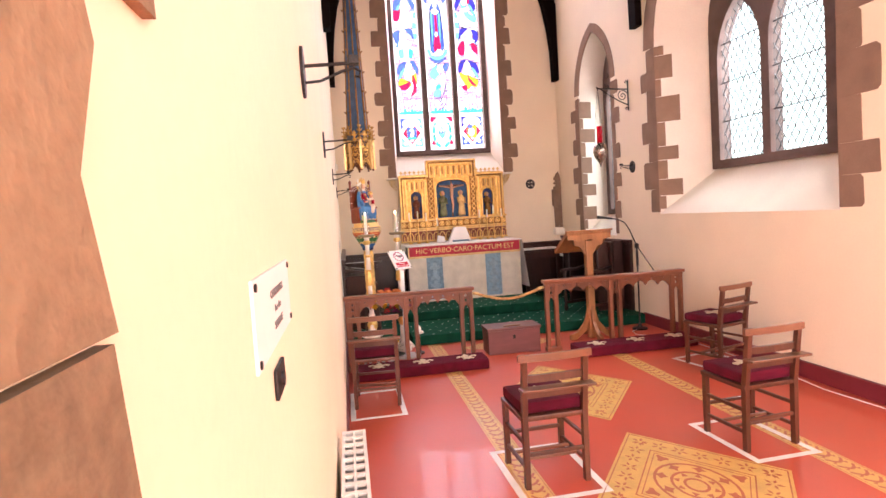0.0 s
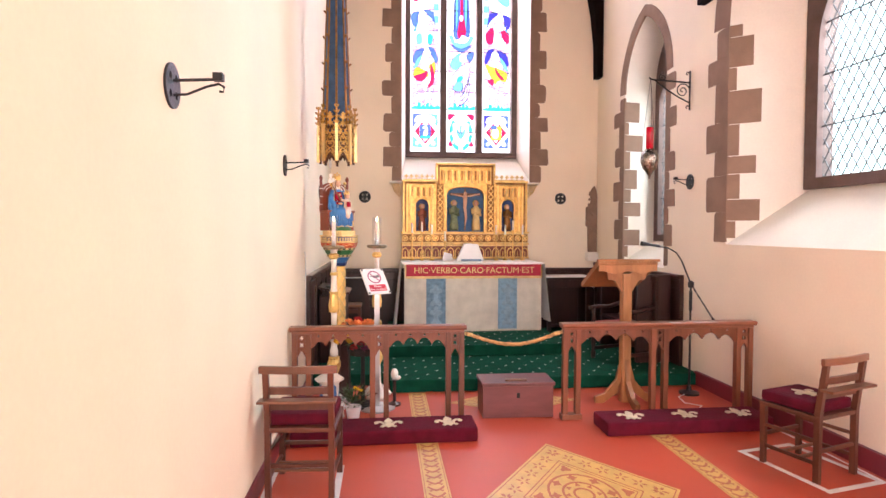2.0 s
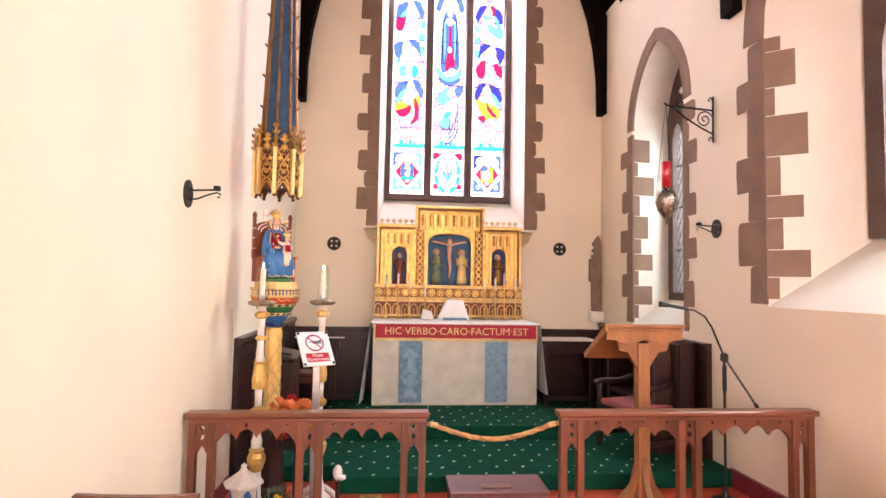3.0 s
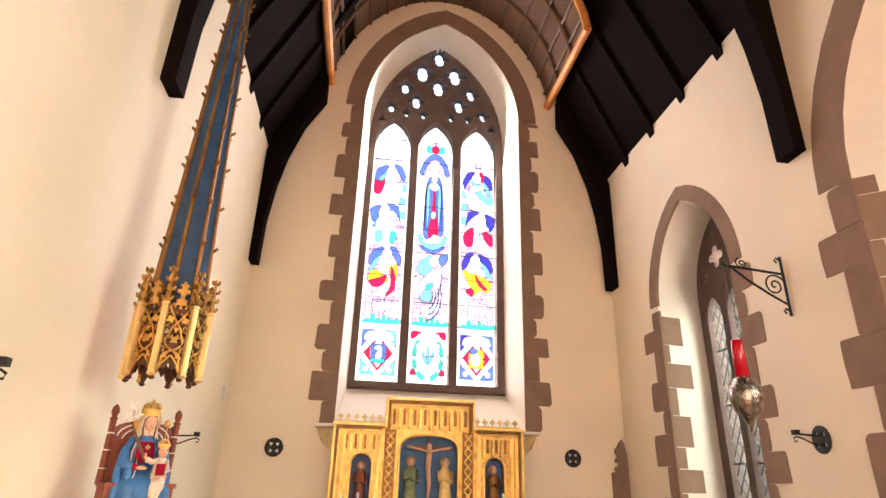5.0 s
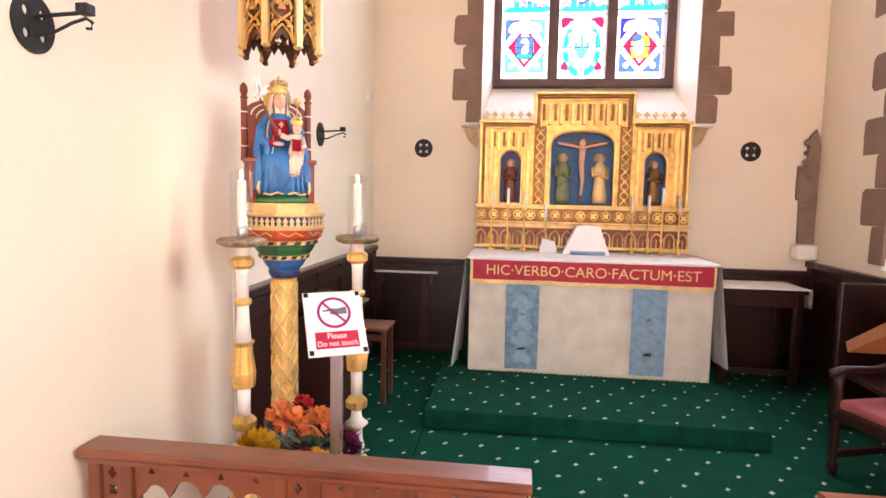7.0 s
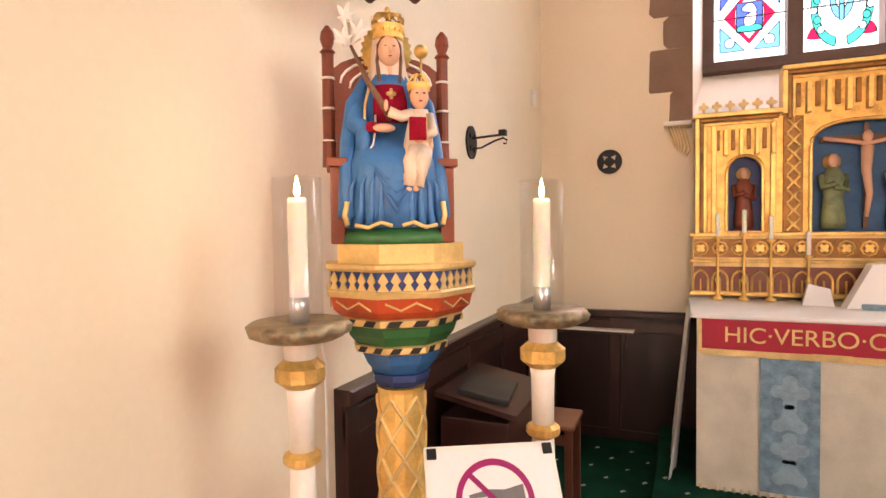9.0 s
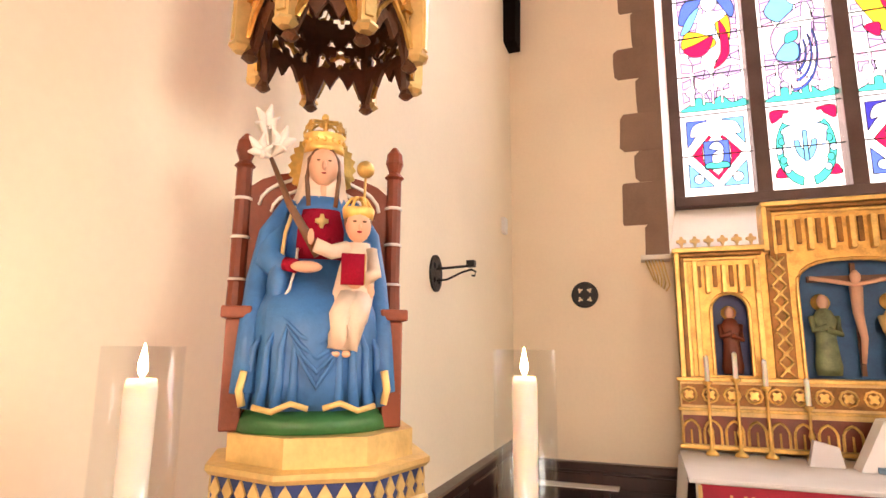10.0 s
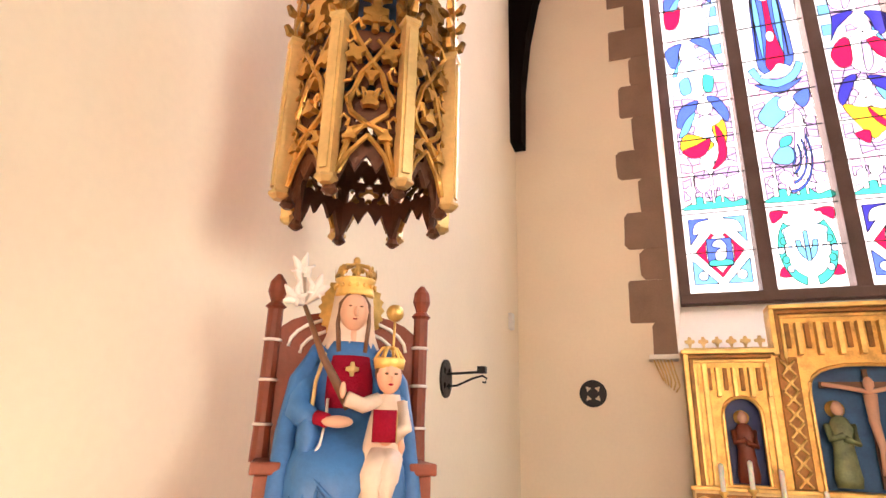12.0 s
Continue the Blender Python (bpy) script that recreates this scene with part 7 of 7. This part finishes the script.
# ---- ornaments behind the rail ----
la = empty("ceramic_lantern", pose(0.32, 4.22, 0), "white ceramic pagoda lantern with blue windows on feet", "lantern")
part("body", lathe(bmesh.new(), [(0.09, 0.10), (0.10, 0.13), (0.075, 0.15), (0.085, 0.33), (0.075, 0.345)], n=8), "whitepaint", la)
part("roof", lathe(bmesh.new(), [(0.125, 0.345), (0.13, 0.36), (0.07, 0.40), (0.03, 0.43), (0.018, 0.45), (0.022, 0.465), (0.005, 0.48)], n=8), "whitepaint", la)
for k in range(4):
    a = k * math.pi / 2 - 1.2
    part("foot", tube(bmesh.new(), [(0.07 * math.cos(a), 0.07 * math.sin(a), 0.12), (0.11 * math.cos(a), 0.11 * math.sin(a), 0.06), (0.12 * math.cos(a), 0.12 * math.sin(a), 0.0)], 0.018, 7), "whitepaint", la)
    q = Vector((math.cos(a + 0.2), math.sin(a + 0.2), 0))
    t = Vector((-q.y, q.x, 0))
    bm = bmesh.new()
    pts = [q * 0.082 + t * u + Vector((0, 0, v)) for u, v in ((-0.03, 0.18), (0.03, 0.18), (0.022, 0.30), (0, 0.325), (-0.022, 0.30))]
    bm.faces.new([bm.verts.new(p) for p in pts])
    bm.faces.new([bm.verts.new(p - q * 0.004) for p in reversed(pts)])
    part("window", bm, "blue", la)
pl = empty("potted_plant", pose(0.53, 4.18, 0), "yellow-flowered plant in a pale lilac pot", "plant")
part("pot", lathe(bmesh.new(), [(0.05, 0), (0.065, 0.10), (0.07, 0.105), (0.07, 0.12), (0.06, 0.12)], n=18), "paper", pl)
rnd = random.Random(6)
bm = bmesh.new()
for i in range(260):
    a, e = rnd.uniform(0, 6.283), rnd.uniform(0.1, 1.4)
    d = Vector((math.cos(a), math.sin(a), e)).normalized()
    c = Vector((0, 0, 0.12)) + d * rnd.uniform(0.04, 0.2) * Vector((0.6, 0.6, 1)).length * 0.8
    c.x *= 0.6
    c.y *= 0.6
    t = d.cross(Vector((0, 0, 1))).normalized() * 0.008
    bm.faces.new([bm.verts.new(p) for p in (c, c + d * 0.02 + t, c + d * 0.05, c + d * 0.02 - t)])
part("leaves", bm, "leaf", pl)["kind"] = "stuff"
for i in range(3):
    bm = bmesh.new()
    blob(bm, (0.02 + 0.025 * i, -0.06, 0.30 - 0.012 * i), (0.018, 0.014, 0.012), 8, 5)
    part("flower", bm, "petal_yellow", pl)
orn = empty("white_ornament", pose(0.90, 4.56, 0), "small white ceramic ornament on a dark stand", "ornament")
part("stand", lathe(bmesh.new(), [(0.06, 0), (0.06, 0.02), (0.015, 0.04), (0.015, 0.24), (0.04, 0.25)], n=14), "darkwood", orn)
bm = bmesh.new()
blob(bm, (0, 0, 0.30), (0.035, 0.03, 0.055))
blob(bm, (0.03, -0.02, 0.27), (0.03, 0.022, 0.02))
part("body", bm, "whitepaint", orn, smooth=True)

# ---- wall fittings ----


def sconce(m, group="wall sconces"):
    """Iron candle bracket: round pierced plate, arm, strut with a curl, and a cup. Local +x points out of the wall."""
    s = empty("wall_sconce", m, "black wrought iron candle sconce on a pierced round plate", "sconce", group)
    circ = [(0.075 * math.cos(i * math.pi / 16), 0.085 * math.sin(i * math.pi / 16)) for i in range(32)]
    holes = [[(0.042 * math.cos(a) + 0.013 * math.cos(b * 0.785), 0.046 * math.sin(a) + 0.016 * math.sin(b * 0.785)) for b in range(8)] for a in (0.785, 2.356, 3.927, 5.498)]
    part("plate", plate(bmesh.new(), circ, holes, lambda u, v, d: (d, u, v), 0.0, 0.01), "iron", s)
    bm = bmesh.new()
    tube(bm, [(0.0, 0, 0.02), (0.165, 0, 0.028)], 0.006, 7)
    part("arm", bm, "iron", s)
    bm = bmesh.new()
    tube(bm, [(0.0, 0, -0.035), (0.06, 0, -0.03), (0.13, 0, 0.0), (0.175, 0, 0.012), (0.195, 0, 0.0), (0.19, 0, -0.018), (0.176, 0, -0.016)], 0.005, 7)
    part("strut", bm, "iron", s)
    part("cup", B(0.155, 0.192, -0.018, 0.018, 0.022, 0.052, bevel=0.003), "iron", s)
    return s


s0 = sconce(pose(0, 3.88, 2.19))
for y in (1.42, -0.42):
    copy_thing(s0, pose(0, y, 2.21))
copy_thing(s0, pose(0, 6.38, 2.14))
copy_thing(s0, pose(4.2, 5.2, 2.22, 0, 0, 180))
for x in (0.51, 3.60):
    rz = empty("iron_rosette", pose(x, 8.0, 2.18), "black iron consecration cross disc on the end wall", "wall cross", "consecration crosses")
    circ = [(0.085 * math.cos(i * math.pi / 16), 0.085 * math.sin(i * math.pi / 16)) for i in range(32)]
    holes = [foil(0.045 * math.cos(a), 0.045 * math.sin(a), 0.021, 3, a, 4) for a in (0.785, 2.356, 3.927, 5.498)]
    part("disc", plate(bmesh.new(), circ, holes, lambda u, v, d: (u, -d, v), 0.001, 0.012), "iron", rz)
    bm = bmesh.new()
    tube(bm, [(0.085 * math.cos(i * math.pi / 12), -0.012, 0.085 * math.sin(i * math.pi / 12)) for i in range(25)], 0.006, 6)
    part("rim", bm, "iron", rz)
swt = empty("light_switch_box", pose(0.0, 7.70, 2.64), "small white plastic switch box on the side wall", "switch")
part("box", B(0.001, 0.03, -0.035, 0.035, -0.055, 0.055, bevel=0.004), "white", swt)
part("toggle", B(0.03, 0.037, -0.008, 0.008, -0.015, 0.012, bevel=0.001), "white", swt)

# bracket and sanctuary lamp
br = empty("lamp_bracket", pose(4.2, 5.22, 3.02), "black wrought iron scrolled lamp bracket on the wall", "bracket")
part("wall_bar", tube(bmesh.new(), [(-0.015, 0, 0.0), (-0.015, 0, 0.43)], 0.010, 7), "iron", br)
for z in (0.03, 0.40):
    part("scroll_end", tube(bmesh.new(), [(-0.015, 0, z), (-0.045, 0, z + 0.02), (-0.06, 0, z), (-0.045, 0, z - 0.015)], 0.007, 6), "iron", br)
part("arm", tube(bmesh.new(), [(-0.01, 0, 0.30), (-0.50, -0.08, 0.30), (-0.53, -0.085, 0.32)], 0.009, 7), "iron", br)
part("brace", tube(bmesh.new(), [(-0.02, 0, 0.08), (-0.16, -0.03, 0.13), (-0.32, -0.05, 0.21), (-0.46, -0.075, 0.295)], 0.008, 7), "iron", br)
part("scroll", tube(bmesh.new(), [(-0.11 + 0.085 * (1 - i / 30) * math.cos(i * 0.42), -0.02, 0.205 + 0.085 * (1 - i / 30) * math.sin(i * 0.42)) for i in range(28)], 0.006, 6), "iron", br)
part("scroll", tube(bmesh.new(), [(-0.36 + 0.045 * (1 - i / 24) * math.cos(i * 0.45 + 2), -0.055, 0.335 + 0.04 * (1 - i / 24) * math.sin(i * 0.45 + 2)) for i in range(22)], 0.005, 6), "iron", br)
sl = empty("sanctuary_lamp", pose(3.69, 5.14, 2.30) @ Matrix.Diagonal((0.88, 0.88, 1, 1)), "hanging silver sanctuary lamp with a red glass cylinder", "lamp")
part("red_glass", lathe(bmesh.new(), [(0.045, 0.26), (0.045, 0.50), (0.043, 0.502)], n=20), "redglass", sl, "ruby red glass cylinder", smooth=True)
part("bowl", lathe(bmesh.new(), [(0.008, -0.06), (0.014, -0.03), (0.03, 0.0), (0.085, 0.06), (0.112, 0.14), (0.105, 0.20), (0.075, 0.25), (0.05, 0.27)], n=20), "silver", sl, smooth=True)
for k in range(3):
    a = k * 2.094 + 0.4
    bm = bmesh.new()
    tube(bm, [(0.10 * math.cos(a), 0.10 * math.sin(a), 0.20), (0.055 * math.cos(a), 0.055 * math.sin(a), 0.6), (0, 0, 1.04)], 0.0025, 5)
    part("chain", bm, "iron", sl)
cw = empty("conduit", pose(0.0, 4.95, 0.0), "thin white cable down the wall beside the pedestal", "cable")
part("run", tube(bmesh.new(), [(0.006, 0.1, 0.1), (0.006, 0.1, 1.30), (0.006, 0.06, 1.45)], 0.005, 6), "white", cw)

# ---- chapel chairs ----


def chapel_chair(m):
    c = empty("chapel_chair", m, "brown wooden chapel chair with a maroon fleur-de-lis cushion", "chair", "chapel chairs")
    for s in (-1, 1):
        x = s * 0.195
        bm = bmesh.new()
        prism(bm, [(-0.205, 0), (-0.165, 0), (-0.165, 0.45), (-0.215, 0.82), (-0.25, 0.82), (-0.205, 0.45)], lambda u, v, d: (x + d, u, v), -0.017, 0.017, 0.003)
        part("back_post", bm, "chairwood", c)
        part("front_leg", prism(bmesh.new(), [(0.185, 0), (0.215, 0), (0.222, 0.45), (0.180, 0.45)], lambda u, v, d: (x + d, u, v), -0.018, 0.018, 0.003), "chairwood", c)
        for z in (0.13, 0.28):
            part("side_stretcher", B(x - 0.010, x + 0.010, -0.17, 0.19, z - 0.012, z + 0.012, bevel=0.004), "chairwood", c)
    part("front_stretcher", B(-0.18, 0.18, 0.19, 0.212, 0.20, 0.225, bevel=0.004), "chairwood", c)
    for y in (-0.06, 0.06):
        part("cross_stretcher", B(-0.19, 0.19, y - 0.012, y + 0.012, 0.122, 0.14, bevel=0.004), "chairtop", c)
    part("back_stretcher", B(-0.18, 0.18, -0.195, -0.175, 0.20, 0.225, bevel=0.004), "chairwood", c)
    part("seat", B(-0.218, 0.218, -0.20, 0.232, 0.42, 0.452, bevel=0.008), "chairwood", c)
    cu = part("cushion", B(-0.205, 0.205, -0.165, 0.225, 0.453, 0.53, bevel=0.024), "maroon", c, "maroon padded cushion")
    part("fleur_de_lis", fleur(bmesh.new(), 0, 0.03, 0.5295, 0.20, 0.15), "cream", cu)

    def curved(name, z0, z1, dep, y, mt, over=0.0):
        bm = bmesh.new()
        n = 8
        W = 0.20 + over
        o = [(W * (2 * i / n - 1), y - dep * (1 - (2 * i / n - 1) ** 2)) for i in range(n + 1)]
        o += [(u, v + 0.026) for u, v in reversed(o)]
        prism(bm, o, lambda u, v, d: (u, v, d), z0, z1, 0.004)
        part(name, bm, mt, c)
    curved("top_rail", 0.80, 0.845, 0.02, -0.245, "chairtop", 0.035)
    curved("slat", 0.665, 0.71, 0.012, -0.215, "chairwood")
    curved("slat", 0.565, 0.61, 0.008, -0.200, "chairwood")
    part("book_ledge", B(-0.235, 0.235, -0.30, -0.215, 0.628, 0.645, bevel=0.005), "chairtop", c)
    return c


c0 = chapel_chair(pose(0.29, 2.90, 0, 0, 0, -3))
copy_thing(c0, pose(1.28, 1.06, 0, 0, 0, 2))
copy_thing(c0, pose(2.82, 1.13, 0, 0, 0, 4))
copy_thing(c0, pose(3.78, 2.84, 0, 0, 0, 18))


def tape_square(x0, x1, y0, y1, turn=0.0):
    m = pose((x0 + x1) / 2, (y0 + y1) / 2, 0.0022, 0, 0, turn)
    t = empty("floor_tape", m, "white tape rectangle stuck to the floor round a chair", "tape", "floor tape")
    a, b, w = (x1 - x0) / 2, (y1 - y0) / 2, 0.045
    for q in ((-a, a, -b, -b + w), (-a, a, b - w, b), (-a, -a + w, -b + w, b - w), (a - w, a, -b + w, b - w)):
        part("strip", B(*q, 0, 0.0012), "tape", t)


tape_square(0.03, 0.52, 2.42, 3.20)
tape_square(1.00, 1.56, 0.69, 1.46, 1)
tape_square(2.57, 3.06, 0.77, 1.49, 2)
tape_square(3.54, 4.06, 2.50, 3.24, 12)

# ---- patterned floor bands and panels ----
rnd = random.Random(11)


def floor_strip(x0, x1, y0, y1):
    s = empty("floor_border", pose(0, 0, 0), "ochre floor border with red leaf pattern", "floor border", "floor borders", "structure")
    part("ground", B(x0, x1, y0, y1, 0.0, 0.0016), "yellowtile", s)
    bm = bmesh.new()
    for x in (x0 + 0.010, x1 - 0.014):
        box(bm, x, x + 0.004, y0, y1, 0.0016, 0.0022)
    c, w = (x0 + x1) / 2, (x1 - x0)
    y = y0 + 0.05
    while y < y1 - 0.08:
        for sg in (1, -1):
            prism(bm, [(c, y), (c + sg * w * 0.16, y + 0.012), (c + sg * w * 0.34, y + 0.055), (c + sg * w * 0.30, y + 0.075), (c + sg * w * 0.15, y + 0.040), (c, y + 0.022)], FLAT(0.0016), 0, 0.0007)
            prism(bm, foil(c + sg * w * 0.22, y + 0.005, 0.016, 3, 0.5, 3), FLAT(0.0016), 0, 0.0006)
        y += 0.092
    part("leaf_pattern", bm, "redtile", s)["kind"] = "stuff"


floor_strip(1.05, 1.22, -5.5, 4.94)
floor_strip(2.97, 3.14, -5.5, 3.6)


def floor_panel(cx, cy, hx, hy):
    """A diamond-set square panel: ochre ground, red outlines, foliate border, inner circles."""
    p = empty("floor_panel", pose(0, 0, 0), "ochre diamond floor panel with red foliage and roundels", "floor panel", "floor panels", "structure")

    def D(a, b, d=0):
        return (cx + (a - b) * hx / 2, cy + (a + b) * hy / 2, d)
    sq = [(-1, -1), (1, -1), (1, 1), (-1, 1)]
    part("ground", prism(bmesh.new(), sq, lambda u, v, d: D(u, v, d), 0.0, 0.0026), "yellowtile", p)
    bm = bmesh.new()

    def ring(r, t):
        plate(bm, [(-r, -r), (r, -r), (r, r), (-r, r)], [[(-r + t, -r + t), (r - t, -r + t), (r - t, r - t), (-r + t, r - t)]], lambda u, v, d: D(u, v, d), 0.0026, 0.0034)
    ring(0.965, 0.014)
    ring(0.62, 0.016)
    ring(0.56, 0.012)
    for k in range(7):
        for sd in range(4):
            t = -0.78 + k * 0.26
            a, b = ((t, 0.79), (0.79, -t), (-t, -0.79), (-0.79, t))[sd]
            for j in range(5):
                an = j * 1.2566 + k
                prism(bm, [(a + 0.10 * math.cos(an + q) * r, b + 0.10 * math.sin(an + q) * r) for q, r in ((0, 0.25), (-0.3, 0.65), (0, 1.15), (0.3, 0.65))], lambda u, v, d: D(u, v, d), 0.0026, 0.0033)
    for r in (0.50, 0.30, 0.15):
        o = [(r * math.cos(i * 0.2618), r * math.sin(i * 0.2618)) for i in range(24)]
        plate(bm, o, [[(u * (1 - 0.035 / r), v * (1 - 0.035 / r)) for u, v in o]], lambda u, v, d: D(u, v, d), 0.0026, 0.0034)
    for k in range(8):
        an = k * 0.785
        prism(bm, foil(0.40 * math.cos(an), 0.40 * math.sin(an), 0.085, 4, an, 3), lambda u, v, d: D(u, v, d), 0.0026, 0.0033)
        prism(bm, foil(0.22 * math.cos(an), 0.22 * math.sin(an), 0.05, 3, an, 3), lambda u, v, d: D(u, v, d), 0.0026, 0.0033)
    for a in (-1, 1):
        for b in (-1, 1):
            prism(bm, foil(0.45 * a, 0.45 * b, 0.10, 3, math.atan2(b, a), 4), lambda u, v, d: D(u, v, d), 0.0026, 0.0033)
    part("red_pattern", bm, "redtile", p)["kind"] = "stuff"


for cy in (-3.35, -1.36, 0.62, 2.60, 4.58):
    floor_panel(2.06, cy, 0.64, 0.86 if cy < 4 else 0.37)

# ---- offertory card, slot and radiator on the plain wall ----
cdm = empty("offerings_notice", pose(0.0, -1.56, 1.595), "white card notice with black lettering screwed to the wall", "notice")
part("card", B(0.0005, 0.0045, -0.185, 0.185, -0.053, 0.053, bevel=0.001), "paper", cdm)
RM = Euler((math.pi / 2, 0, math.pi / 2)).to_matrix().to_4x4()
for t, z, s in (("OFFERINGS", 0.0195, 0.0155), ("for the", -0.003, 0.0135), ("SHRINE", -0.0255, 0.0155)):
    letters(t, s, "ink", Matrix.Translation((0.0050, 0.015, z)) @ RM @ Matrix.Diagonal((1.75, 1, 1, 1)), cdm)
for y in (-0.173, 0.173):
    for z in (-0.044, 0.044):
        part("screw", tube(bmesh.new(), [(0.0045, y, z), (0.007, y, z)], 0.005, 8), "iron", cdm)
sk = empty("coin_slot", pose(0.0, -1.57, 1.492), "small dark metal coin slot plate in the wall", "coin slot")
part("plate", B(0.0005, 0.006, -0.042, 0.042, -0.021, 0.021, bevel=0.002), "iron", sk)
part("slot", tube(bmesh.new(), [(0.006, 0.0, 0.0), (0.010, 0.0, 0.0)], 0.011, 12), "black", sk)
ra = empty("radiator", pose(0.0, -0.66, 0.0), "white panel radiator with a slotted top grille", "radiator")
part("front_panel", B(0.115, 0.128, 0.0, 0.95, 0.12, 0.70, bevel=0.004), "white", ra)
part("back_panel", B(0.025, 0.036, 0.0, 0.95, 0.12, 0.70, bevel=0.004), "white", ra)
hs = []
for i in range(12):
    for x0 in (0.034, 0.080):
        y0 = 0.03 + i * 0.077
        hs.append([(x0, y0), (x0 + 0.036, y0), (x0 + 0.036, y0 + 0.055), (x0, y0 + 0.055)])
part("top_grille", plate(bmesh.new(), [(0.022, 0), (0.130, 0), (0.130, 0.95), (0.022, 0.95)], hs, FLAT(0.701), 0, 0.012), "white", ra)
for y in (0.0, 0.945):
    part("end_cap", B(0.036, 0.115, y, y + 0.005, 0.14, 0.70), "white", ra)
bm = bmesh.new()
for i in range(22):
    box(bm, 0.04, 0.112, 0.02 + i * 0.042, 0.024 + i * 0.042, 0.15, 0.66)
part("fins", bm, "white", ra)
part("pipe", tube(bmesh.new(), [(0.075, 0.93, 0.14), (0.075, 0.93, 0.0)], 0.010, 8), "white", ra)
part("pipe", tube(bmesh.new(), [(0.075, 0.02, 0.14), (0.075, 0.02, 0.0)], 0.010, 8), "white", ra)
